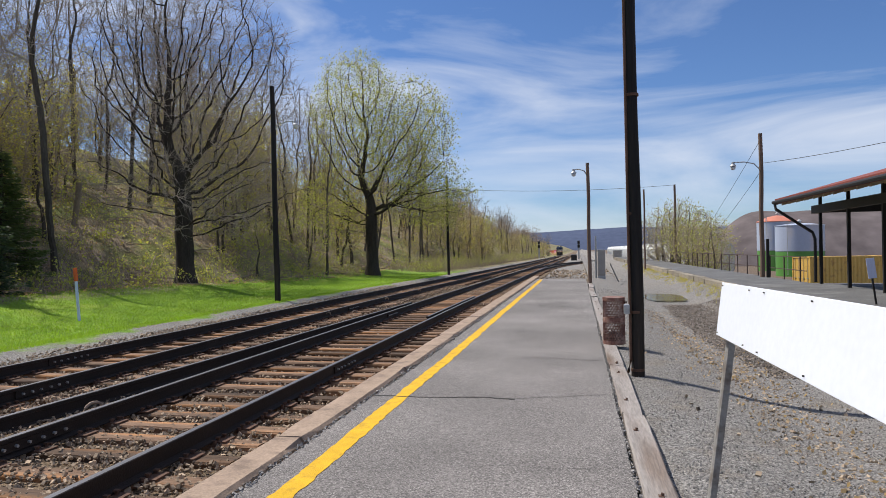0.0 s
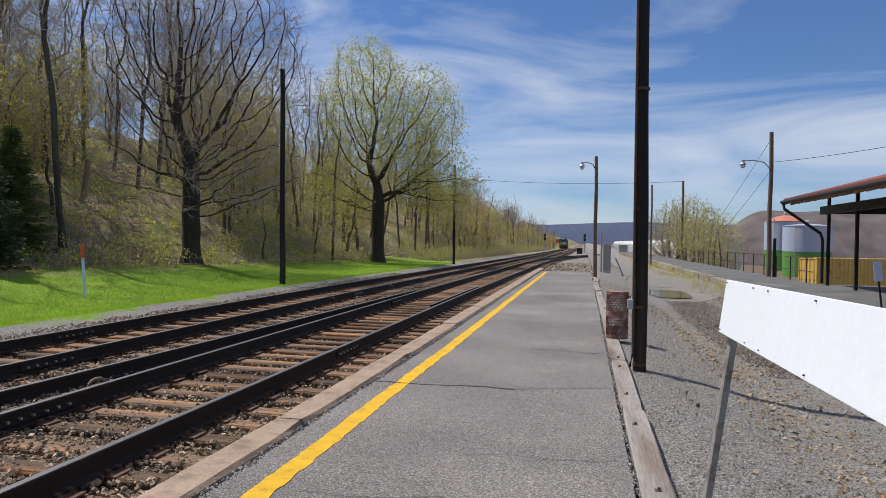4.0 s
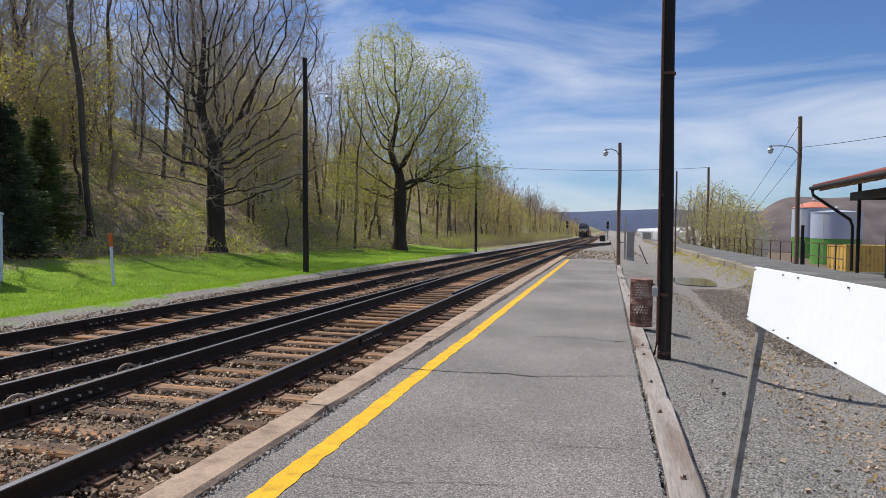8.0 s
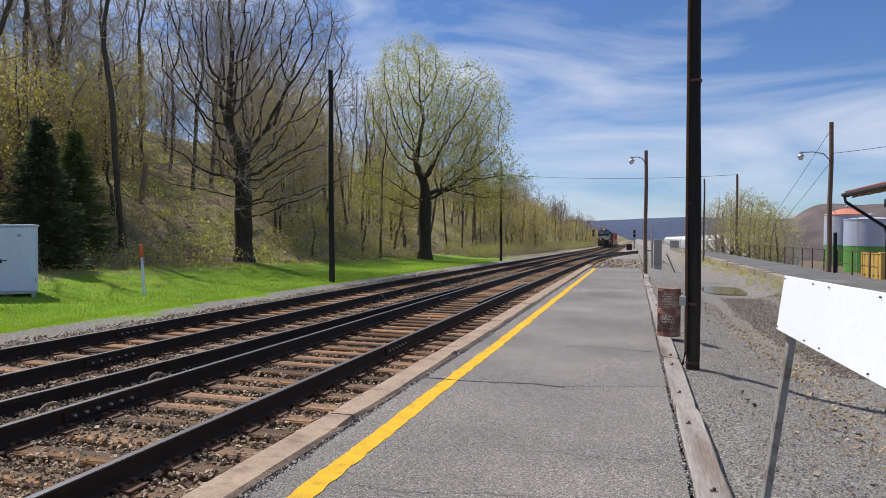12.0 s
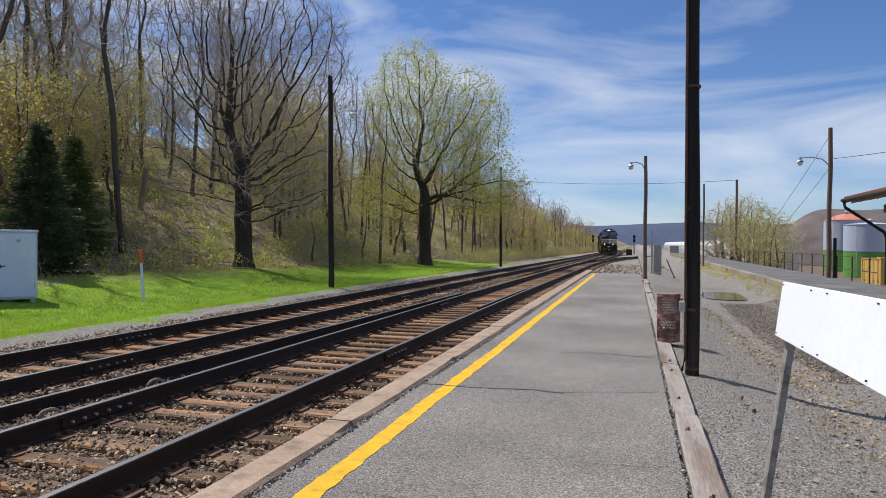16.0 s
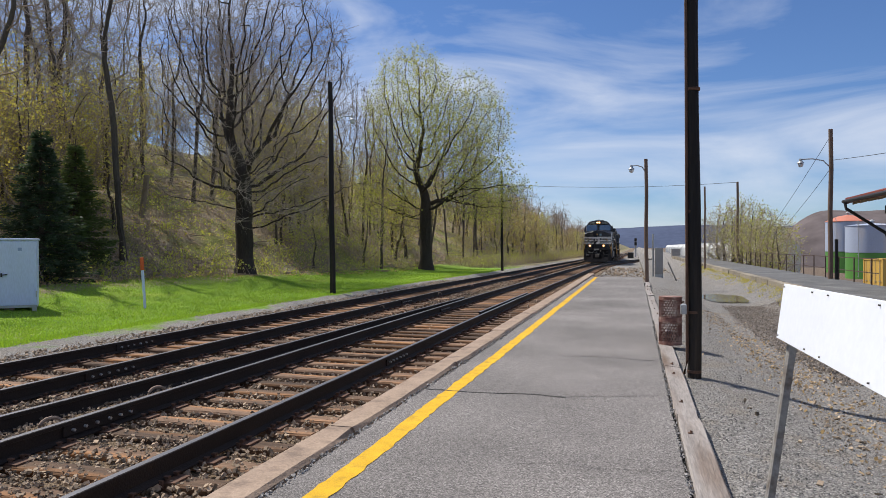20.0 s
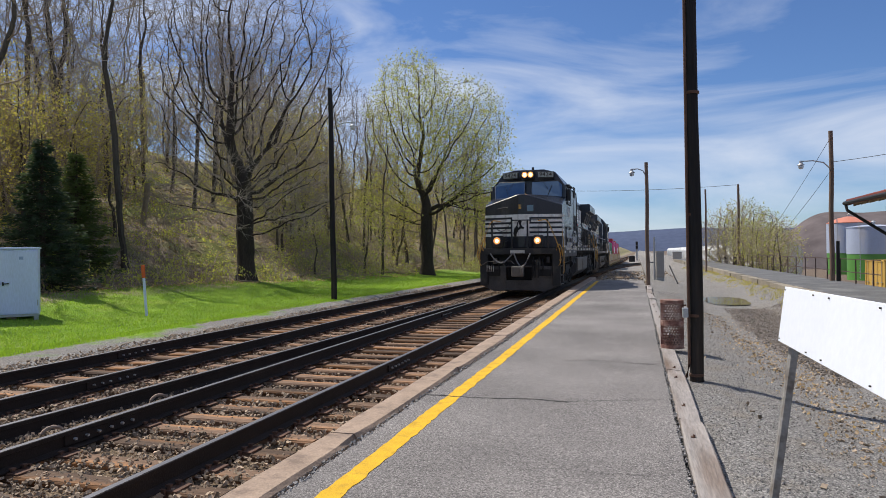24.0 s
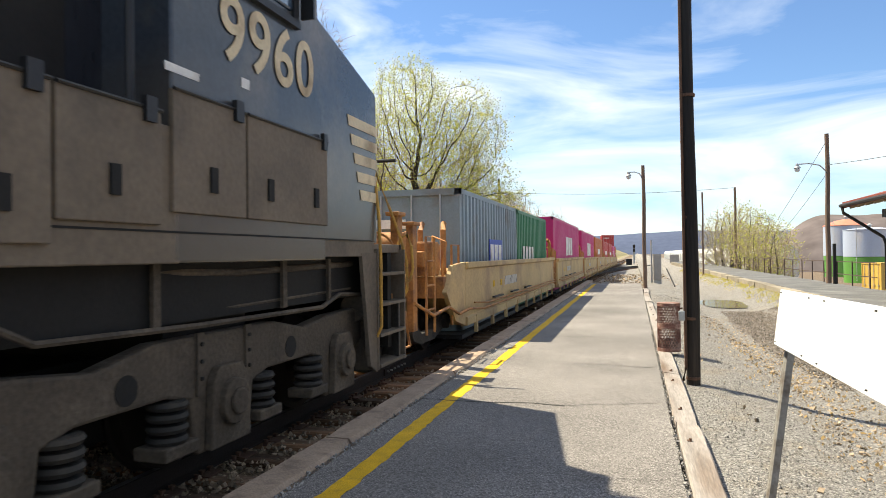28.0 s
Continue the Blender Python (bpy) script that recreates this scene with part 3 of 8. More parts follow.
def stones(name, places, sizes, material, seed, label, flat=0.7):
    """Broken stones, one mesh: a squashed, skewed block a place."""
    rng = np.random.default_rng(seed)
    n = len(places)
    base = np.array([(x, y, z) for z in (-1, 1) for y in (-1, 1) for x in (-1, 1)], float)
    v = base[None] * (0.62 + 0.38 * rng.random((n, 8, 3)))
    v *= (np.stack([np.ones(n), 0.6 + 0.4 * rng.random(n), flat * (0.5 + 0.5 * rng.random(n))], 1) * sizes[:, None] / 2)[:, None, :]
    ang = rng.random((n, 3)) * np.array([1.2, 1.2, 6.28])
    ca, sa = np.cos(ang), np.sin(ang)
    one, nil = np.ones(n), np.zeros(n)
    rx = np.stack([one, nil, nil, nil, ca[:, 0], -sa[:, 0], nil, sa[:, 0], ca[:, 0]], 1).reshape(n, 3, 3)
    ry = np.stack([ca[:, 1], nil, sa[:, 1], nil, one, nil, -sa[:, 1], nil, ca[:, 1]], 1).reshape(n, 3, 3)
    rz = np.stack([ca[:, 2], -sa[:, 2], nil, sa[:, 2], ca[:, 2], nil, nil, nil, one], 1).reshape(n, 3, 3)
    v = np.einsum("nij,nkj->nki", rz @ ry @ rx, v) + places[:, None, :]
    quads = np.array([(0, 2, 3, 1), (4, 5, 7, 6), (0, 1, 5, 4), (2, 6, 7, 3), (0, 4, 6, 2), (1, 3, 7, 5)])
    f = (quads[None] + 8 * np.arange(n)[:, None, None]).reshape(-1, 4)
    me = bpy.data.meshes.new(name)
    me.from_pydata(v.reshape(-1, 3).tolist(), [], f.tolist())
    me.materials.append(material)
    return tagged(new(name, me), label, "stones", kind="stuff")


def scatter(n, x0, x1, y0, y1, power, seed):
    """Places spread over a strip, denser towards its near end."""
    rng = np.random.default_rng(seed)
    return np.stack([x0 + (x1 - x0) * rng.random(n), y0 + (y1 - y0) * rng.random(n) ** power, np.zeros(n)], 1), rng


def make_ballast():
    p, rng = scatter(52000, -9.7, -2.2, 1.6, 34, 2.2, 1)
    p[:, 2] = -0.366 + 0.03 * rng.random(len(p)) + 0.03 * (np.abs(p[:, 0] + 5.7) < 0.75) - 0.05 * np.clip((p[:, 1] - 5) / 5, 0, 1) * (p[:, 0] > -8.8)
    stones("ballast", p, 0.022 + 0.032 * rng.random(len(p)) ** 1.5, M_STONE, 2, "broken brownish-grey track ballast between the ties")
    # fist-sized rubble and loose stones on the gravel lot
    p, rng = scatter(3000, 0.9, 4.2, 2.4, 18, 1.2, 3)
    c = 2.2 - 0.02 * np.maximum(0, p[:, 1] - 9) + (0.16 + 0.16 * rng.random(len(p))) * rng.standard_normal(len(p))
    p[:, 0] = np.where(rng.random(len(p)) < 0.93, c, p[:, 0])
    p[:, 2] = [land(x, y) + 0.008 for x, y in p[:, :2]]
    stones("rubble", p, 0.010 + 0.036 * rng.random(len(p)) ** 2.5, M_RUBBLE, 5, "loose buff stones strewn over the gravel lot")
    p, rng = scatter(46000, 0.72, 4.7, 1.8, 26, 2.2, 6)
    p[:, 2] = [land(x, y) + 0.004 for x, y in p[:, :2]]
    stones("gravel", p, 0.006 + 0.012 * rng.random(len(p)) ** 2, M_GRAVEL, 7, "fine grey gravel on the lot beside the platform")
    p, rng = scatter(16000, 2.15, 4.1, 9, 20.5, 1.0, 8)
    p = p[p[:, 0] > 2.2 + 0.25 * rng.random(len(p)) + 0.05 * np.abs(p[:, 1] - 14)]
    p[:, 2] = [land(x, y) + 0.006 for x, y in p[:, :2]]
    stones("ballast_heap", p, 0.018 + 0.030 * rng.random(len(p)) ** 1.5, M_HEAP, 9, "spread of coarse grey-brown stone near the puddle")
    p, rng = scatter(1500, -1.905, -1.845, 1.6, 22, 1.6, 31)
    p[:, 2] = 0.002
    stones("gap_rubble", p, 0.008 + 0.022 * rng.random(len(p)) ** 2, M_GRAVEL, 32, "crumbled asphalt and grit along the kerb joint")
    p, rng = scatter(1500, 0.470, 0.502, 1.6, 22, 1.6, 33)
    p[:, 2] = -0.004
    stones("gap_rubble", p, 0.008 + 0.016 * rng.random(len(p)) ** 2, M_GRAVEL, 34, "grit caught in the joint beside the timber edging")
    # trackside debris beyond the platform's end
    p, rng = scatter(900, -2.2, 2.5, 33, 60, 1.2, 12)
    p[:, 2] = -0.39
    stones("debris", p, 0.05 + 0.12 * rng.random(len(p)) ** 2, M_STONE, 13, "stones and clods past the platform's end")


M_HEAP = mat("grey_brown_crushed_stone", (0.21, 0.178, 0.15), 0.9, 0.2, 3, 40, 0.2, island=0.5)
M_RUBBLE = mat("buff_rubble", (0.34, 0.265, 0.19), 0.9, 0.2, 3, 40, 0.2, island=0.7)
M_GRAVEL = mat("fine_grey_gravel", (0.29, 0.275, 0.26), 0.9, 0.2, 3, 40, 0.1, island=0.5)
lay_ties()
make_ballast()

# ---- poles, bin and sign by the platform ----


def pole(x, y, h, r0, r1, label, material, lean=(0, 0), arm=None, lamp_z=0.0):
    z0 = land(x, y) if x < 4.7 or x > 7.3 else 0.25
    t = thing("utility_pole", label, "pole", "poles along the line", at=pose(x, y, z0, lean[1], lean[0]))
    n = 8
    part("shaft", Geo().tube([(0.012 * math.sin(k * 1.3), 0.012 * math.cos(k * 1.7), -0.25 + (h + 0.25) * k / n) for k in range(n + 1)], [r0 + (r1 - r0) * k / n for k in range(n + 1)], 14), material, t, smooth=True)
    if arm:
        s = 1 if arm > 0 else -1
        a = abs(arm)
        fixt = Geo().tube([(0, 0, lamp_z - 0.25), (s * a * 0.25, 0, lamp_z + 0.02), (s * a * 0.6, 0, lamp_z + 0.10), (s * a, 0, lamp_z + 0.09)], 0.022, 8)
        lamp = part("lamp_arm", fixt, M_GALV, t, smooth=True)
        head = Geo().lathe([(0.025, 0.12), (0.05, 0.11), (0.06, 0.02), (0.115, -0.03), (0.125, -0.055), (0.04, -0.05)], (s * a, 0, lamp_z), 16)
        part("shade", head, M_GALV, lamp, "dull metal lamp shade", smooth=True)
        part("globe", Geo().lathe([(0.035, -0.05), (0.09, -0.07), (0.095, -0.13), (0.065, -0.18), (0.01, -0.20)], (s * a, 0, lamp_z), 16), M_LENS, lamp, "clouded glass globe", smooth=True)
    return t


M_LENS = mat("clouded_glass", (0.6, 0.62, 0.63), 0.2, 0.08, 6, 40, 0.02)
P1 = pole(0.825, 8.0, 8.6, 0.077, 0.066, "dark creosoted wooden pole with a conduit beside the platform", M_POLE, (-0.35, 0))
conduit = Geo().tube([(-0.45, -0.02, -0.02), (-0.2, -0.03, 0.0), (-0.11, -0.04, 0.06), (-0.078, -0.04, 0.2), (-0.070, -0.04, 8.3)], 0.017, 8)
part("conduit", conduit, M_PLATE, P1, "rusty conduit up the pole", smooth=True)
part("junction_box", Geo().box(-0.15, -0.085, -0.13, -0.05, 0.74, 0.85), M_GALV, P1, "small grey junction box", bevel=0.008)
for z in (0.06, 0.74, 1.9, 3.3, 5.2):
    g = Geo().lathe([(0.076, 0), (0.080, 0.004), (0.080, 0.03), (0.076, 0.034)], (0, 0, z), 14)
    part("strap", g, M_PLATE, P1, "rusty steel strap")
pole(0.60, 28.55, 5.47, 0.085, 0.07, "weathered wooden lamp pole with a curved lamp arm", M_POLE_GREY, (-0.25, 0), -0.58, 5.12)
pole(-10.5, 22.25, 7.75, 0.11, 0.085, "tall dark wooden lamp pole on the grass verge", M_POLE, (-0.7, 0), 0.88, 6.35)
pole(-9.9, 51.5, 7.8, 0.11, 0.085, "dark wooden pole at the far end of the verge", M_POLE, (-0.3, 0))
pole(7.04, 27.36, 5.5, 0.088, 0.072, "brown wooden lamp pole on the second platform", M_POLE_GREY, (0.1, 0), -1.0, 4.33)
pole(7.40, 53.4, 6.35, 0.10, 0.08, "weathered wooden pole behind the bushes", M_POLE_GREY)
pole(4.45, 46, 5.35, 0.06, 0.055, "slim wooden pole past the signal cabinet", M_POLE_GREY)


def make_bin():
    t = thing("litter_bin", "rusty round wire-mesh litter bin beside the pole", "bin", at=pose(0.665, 10.17, 0.004))
    r, h = 0.158, 0.70
    M_RUST = mat("rusted_bin_steel", (0.23, 0.115, 0.09), 0.85, 0.4, 6, 50, 0.3, stain=(0.42, 0.30, 0.25), stain_amount=0.5, stain_scale=7)
    for z0, z1 in ((0.0, 0.05), (0.33, 0.40), (0.655, 0.70)):
        part("band", Geo().lathe([(r - 0.004, z0), (r + 0.006, z0), (r + 0.006, z1), (r - 0.004, z1)], seg=28), M_RUST, t, smooth=True)
    for z0, z1, name in ((0.05, 0.33, "lower_mesh"), (0.40, 0.655, "upper_mesh")):
        g = Geo()
        for k in range(44):
            a0 = 2 * math.pi * k / 44
            for s in (-1, 1):
                g.tube([(r * math.cos(a0 + s * 0.16 * j), r * math.sin(a0 + s * 0.16 * j), z0 + (z1 - z0) * j / 3) for j in range(4)], 0.0042, 3, False)
        part(name, g, M_RUST, t, fix=False)
    part("floor_plate", Geo().lathe([(0.01, 0.02), (r, 0.02), (r, 0.026), (0.01, 0.026)], seg=24), M_RUST, t)
    part("rubbish", Geo().lathe([(0.02, 0.03), (0.13, 0.03), (0.14, 0.10), (0.10, 0.16), (0.02, 0.19)], seg=14), mat("dirty_liner", (0.10, 0.07, 0.06), 0.8, 0.4, 5, 30, 0.2), t, "dark rubbish in the bottom")
    part("bracket", Geo().tube([(0.15, -0.03, 0.62), (0.17, -0.1, 0.63), (0.17, -0.22, 0.64)], 0.012, 6), M_PLATE, t, "bent bracket rod")


make_bin()


def make_sign():
    t = thing("board_sign", "blank white painted board on leaning grey metal posts", "sign", at=pose(0.724, 3.26, -0.08, 0, 7.4, 0))
    board = part("board", Geo().box(-0.042, -0.03, -2.45, 0.03, 1.085, 1.345), M_WHITE, t, "blank white board", bevel=0.002, at=pose(0, 0, 0, -0.9, 0, 0.3))
    M_BOLT = mat("dark_bolt", (0.06, 0.055, 0.05), 0.5, 0.2, 5, 50, 0.1, metal=0.6)
    for y in (0.0, -0.50, -0.72, -1.25, -1.9):
        for z in (1.10, 1.33):
            part("bolt", Geo().tube([(-0.048, y - 0.004, z), (-0.04, y - 0.004, z)], 0.0032, 6), M_BOLT, board, "dark bolt head")
    for y in (0.0, -2.3):
        g = Geo().prism([(-0.028, -0.035), (-0.022, -0.035), (-0.022, -0.012), (0.022, -0.012), (0.022, -0.035), (0.028, -0.035), (0.028, -0.006), (0.014, 0.0), (-0.014, 0.0), (-0.028, -0.006)], "z", -0.3, 1.30)
        part("post", g, M_POST, t, "grey channel post", at=pose(0, y, 0, 0, 0, 90))


M_POST = mat("dull_grey_post_paint", (0.26, 0.25, 0.235), 0.6, 0.25, 8, 60, 0.15, stain=(0.13, 0.10, 0.08), stain_scale=9)
make_sign()

# ---- the verge: cabinet, stake, fallen wood ----


def make_cabinet():
    x0, y0 = -14.62, 13.45
    z0 = land(x0, y0)
    t = thing("equipment_cabinet", "bluish-white metal equipment cabinet on short legs on the grass", "cabinet", at=pose(x0, y0, z0 - 0.02, 0, 0, 45))
    part("body", Geo().box(-2.6, 0, 0, 1.0, 0.13, 1.85), M_GREYBOX, t, bevel=0.02)
    part("roof", Geo().box(-2.64, 0.03, -0.05, 1.05, 1.85, 1.90), M_GREYBOX, t, bevel=0.012)
    for k in range(3):
        door = part("door", Geo().box(-2.55 + 0.85 * k, -1.72 + 0.85 * k, -0.025, 0.0, 0.20, 1.80), M_GREYBOX, t, bevel=0.008)
        xh = -1.80 + 0.85 * k if k != 2 else -0.77
        part("handle", Geo().box(xh - 0.02, xh + 0.02, -0.05, -0.025, 0.92, 1.02).tube([(xh, -0.055, 0.97), (xh + 0.13, -0.055, 0.985)], 0.014, 6), M_LOCO, door, "dark handle")
        part("hinge", Geo().tube([(-2.55 + 0.85 * k if k != 2 else -0.02, -0.03, z) for z in (0.4, 0.55)], 0.014, 6), M_GALV, door)
    part("notice", Geo().box(-0.42, -0.33, -0.030, -0.026, 1.58, 1.66), M_BLUETAG, t, "small faded blue notice")
    part("sill", Geo().box(-2.6, 0, -0.012, 0.0, 0.13, 0.19), M_GALV, t, "scuffed grey sill")
    for x in (-2.5, -1.6, -0.06):
        for y in (0.06, 0.92):
            part("leg", Geo().box(x - 0.05, x + 0.05, y - 0.05, y + 0.05, -0.15, 0.13), M_GALV, t)
    part("footing", Geo().box(-0.72, -0.5, 0.1, 0.3, -0.15, 0.13), M_KERB, t, "concrete footing")


M_BLUETAG = mat("faded_blue_notice", (0.30, 0.38, 0.62), 0.6, 0.1, 8, 60, 0.02)
M_LOCO = mat("grimy_black_paint", (0.017, 0.019, 0.026), 0.27, 0.3, 1.5, 25, 0.02, spec=0.5, stain=(0.040, 0.042, 0.045), stain_amount=0.5, stain_scale=1.4, stretch=(1, 1, 0.3))
make_cabinet()
M_ORANGE = mat("faded_orange_paint", (0.72, 0.13, 0.03), 0.6, 0.15, 6, 50, 0.05)
stake = thing("marker_stake", "slim pale marker stake with a faded orange top in the grass", "stake", at=pose(-12.95, 15.4, land(-12.95, 15.4), 0, -4.5))
part("shaft", Geo().box(-0.035, 0.035, -0.02, 0.02, -0.2, 1.06), M_GREYBOX, stake, bevel=0.006)
part("cap", Geo().box(-0.045, 0.045, -0.03, 0.03, 1.06, 1.42), M_ORANGE, stake, "faded orange top", bevel=0.012)
stub = thing("pole_stub", "leaning grey stub of an old pole on the bank", "pole stub", at=pose(-24.6, 29.0, land(-24.6, 29.0), 0, 9))
part("shaft", Geo().tube([(0, 0, -0.3), (0, 0, 1.2), (0.0, 0, 2.2)], [0.15, 0.145, 0.14], 10), M_BARK_PALE, stub, smooth=True)
# ---- trees ----


def leaf(g, p, size, rnd):
    u = Vector((rnd.uniform(-1, 1), rnd.uniform(-1, 1), rnd.uniform(-1, 1))).normalized()
    w = u.cross(Vector((rnd.uniform(-1, 1), rnd.uniform(-1, 1), rnd.uniform(-1, 1)))).normalized()
    a, b = u * size, w * size * 0.6
    n = len(g.v)
    g.v += [tuple(p - a), tuple(p + b), tuple(p + a), tuple(p - b)]
    g.f.append((n, n + 1, n + 2, n + 3))


def grown(seed, trunk_h, r0, blobs, points, reach=2.6, kill=0.55, step=0.32, lean=(0, 0), wander=0.16, up=0.05, tips=4, tip_len=0.9, tip_r=0.010, leaf_n=0, leaf_size=0.08, leaf_gap=0.2, limb_r=0.05, sides=(9, 6, 3)):
    """Trunk, twigs, leaves and limbs of a tree whose boughs reach for points spread through a crown.
    blobs: centre and half-axes of the rounded masses that the crown is made of, and each one's share of the points."""
    rnd, rng = random.Random(seed), np.random.default_rng(seed)
    cloud = []
    for (c, h, share) in blobs:
        n = int(points * share)
        d = rng.normal(size=(n, 3))
        d /= np.linalg.norm(d, axis=1)[:, None]
        cloud.append(np.array(c) + d * (rng.random(n) ** 0.45)[:, None] * np.array(h))
    pts = np.concatenate(cloud)
    node, mum = [np.array((0.0, 0.0, 0.0))], [-1]
    n = max(2, int(trunk_h / step))
    for k in range(n):
        node.append(node[-1] + np.array((lean[0] * step + rng.normal(0, 0.02), lean[1] * step + rng.normal(0, 0.02), step)))
        mum.append(k)
    near, gap, born = np.zeros(len(pts), int), np.full(len(pts), 1e9), np.zeros(20000, int)

    def meet(first):
        for i in range(first, len(node)):
            d = np.linalg.norm(pts - node[i], axis=1)
            less = d < gap
            gap[less], near[less] = d[less], i

    meet(max(1, n // 3))
    for _ in range(150):
        live = (gap < reach) if gap.min() < reach else (gap < gap.min() + 1.0)
        who = np.unique(near[live])
        if not len(who) or len(node) > 9000:
            break
        first = len(node)
        way = pts[live] - np.array(node)[near[live]]
        way /= np.linalg.norm(way, axis=1)[:, None]
        total = np.zeros((first, 3))
        np.add.at(total, near[live], way)
        for i in who:
            d = total[i] / (np.linalg.norm(total[i]) + 1e-9) + rng.normal(0, wander, 3) + np.array((0, 0, up))
            node.append(node[i] + d / np.linalg.norm(d) * step)
            mum.append(int(i))
            born[i] += 1
        meet(first)
        keep = (gap > kill) & (born[near] < 2)      # what a bough has passed by twice is left alone
        pts, near, gap = pts[keep], near[keep], gap[keep]
        if not len(pts):
            break
    kids = [[] for _ in node]
    for i in range(1, len(node)):
        kids[mum[i]].append(i)
    flow = np.zeros(len(node))
    for i in range(len(node) - 1, -1, -1):
        flow[i] = sum(flow[k] for k in kids[i]) if kids[i] else 1.0
    rad = np.maximum(tip_r, r0 * (flow / flow[0]) ** (math.log(r0 / (1.25 * tip_r)) / math.log(max(flow[0], 3.0))))
    T, B, F, LIMB = Geo(), Geo(), Geo(), []
    todo = [(0, -1)]
    while todo:
        i, base = todo.pop()
        way, rr = ([node[base]], [min(rad[base] * 0.8, rad[i] * 1.25)]) if base >= 0 else ([], [])
        while True:
            way.append(node[i])
            rr.append(rad[i])
            if not kids[i]:
                break
            main = max(kids[i], key=lambda k: flow[k])
            todo += [(k, i) for k in kids[i] if k != main]
            i = main
        if base < 0:
            way[0] = way[0] - np.array((0, 0, 0.3))
            rr[0], rr[1] = rr[0] * 1.6, rr[1] * 1.2
            T.tube(way, [float(q) for q in rr], sides[0], False)
        elif rr[0] > limb_r:
            LIMB.append(Geo().tube(way, [float(q) for q in rr], sides[1], False))
        else:
            B.tube(way[::2] if len(way) > 4 and len(way) % 2 else way, [float(q) for q in (rr[::2] if len(way) > 4 and len(way) % 2 else rr)], sides[2], False)
        # twigs and leaves on the thin wood
        for j in range(1, len(way)):
            if rr[j] > 0.045:
                continue
            p, d = Vector(way[j]), Vector(way[j] - way[j - 1]).normalized()
            for _ in range(tips if j == len(way) - 1 else (tips + 1) // 2):
                e = (d + Vector((rnd.gauss(0, 0.6), rnd.gauss(0, 0.6), rnd.gauss(0.15, 0.5)))).normalized()
                q = p + e * (tip_len * rnd.uniform(0.5, 1.2))
                u = e.cross(Vector((0.31, 0.2, 0.93))).normalized() * tip_r
                w = e.cross(u)
                m = len(B.v)
                B.v += [tuple(p + u), tuple(p - 0.5 * u + 0.87 * w), tuple(p - 0.5 * u - 0.87 * w), tuple(q)]
                B.f += [(m, m + 1, m + 3), (m + 1, m + 2, m + 3), (m + 2, m, m + 3)]
                for _ in range(leaf_n):
                    leaf(F, p.lerp(q, rnd.uniform(0.2, 1.1)) + Vector((rnd.gauss(0, leaf_gap), rnd.gauss(0, leaf_gap), rnd.gauss(0, leaf_gap))), leaf_size * rnd.uniform(0.6, 1.4), rnd)
    return T, B, F, LIMB


def tree(name, label, category, group, at, geo, bark, twig_mat, leaf_mat_, hero=False):
    t = thing(name, label, category, group, at=at)
    T, B, F, LIMB = geo
    part("trunk", T, bark, t, smooth=True, fix=False)
    if hero:
        for g in LIMB:
            part("limb", g, bark, t, smooth=True, fix=False)
    else:
        for g in LIMB:
            B.add(g.v, g.f)
    if B.v:
        part("crown", B, twig_mat, t, fix=False)
    if F.v:
        part("foliage", F, leaf_mat_, t, fix=False)
    return t


def on_land(x, y, turn=0, s=1.0, rx=0, ry=0):
    return pose(x, y, land(x, y), rx, ry, turn) @ Matrix.Scale(s, 4)


M_BARK_DARK = mat("blackish_maple_bark", (0.048, 0.038, 0.031), 0.95, 0.4, 4, 25, 0.6, stretch=(1, 1, 0.25))
M_TWIG_DARK = mat("grey_brown_twig_bark", (0.36, 0.305, 0.255), 0.95, 0.25, 2, 20, 0.0)
M_BARK_WOOD = mat("dark_woodland_bark", (0.085, 0.072, 0.058), 0.95, 0.4, 4, 25, 0.5, stretch=(1, 1, 0.25))
M_TWIG_WOOD = mat("dull_brown_twig_bark", (0.29, 0.225, 0.165), 0.95, 0.25, 2, 20, 0.0)

# the two big trees on the verge
tree("bare_maple", "large bare spreading maple with a stout dark trunk on the verge", "tree", "", on_land(-18.2, 28.6, 0),
     grown(4, 4.6, 0.42, [((0.4, 0, 9.8), (5.2, 4.6, 5.8), 0.76), ((1.9, -0.5, 4.4), (4.4, 3.8, 2.4), 0.16), ((-2.4, -1, 5.0), (3.0, 2.6, 2.0), 0.08)], 5200, 2.3, 0.44, 0.36, wander=0.15, up=0.0, tips=6, tip_len=0.75, tip_r=0.008, limb_r=0.04), M_BARK_DARK, M_TWIG_DARK, M_BUD, True)
tree("leafing_maple", "broad maple with a dark trunk coming into yellow-green leaf", "tree", "", on_land(-15.2, 48.5, 0),
     grown(23, 5.4, 0.46, [((-1.2, 0, 11.6), (3.6, 3.6, 5.4), 0.40), ((2.8, 0, 9.8), (4.0, 3.6, 5.0), 0.34), ((4.6, -0.5, 5.8), (3.4, 3.2, 2.4), 0.14), ((-3.0, -0.5, 5.4), (2.9, 2.4, 2.4), 0.12)], 3800, 2.7, 0.52, 0.42, wander=0.15, up=0.02, tips=5, tip_len=0.75, tip_r=0.009, leaf_n=5, leaf_size=0.062, leaf_gap=0.22, limb_r=0.045), M_BARK_DARK, M_TWIG_WOOD, M_LEAF, True)


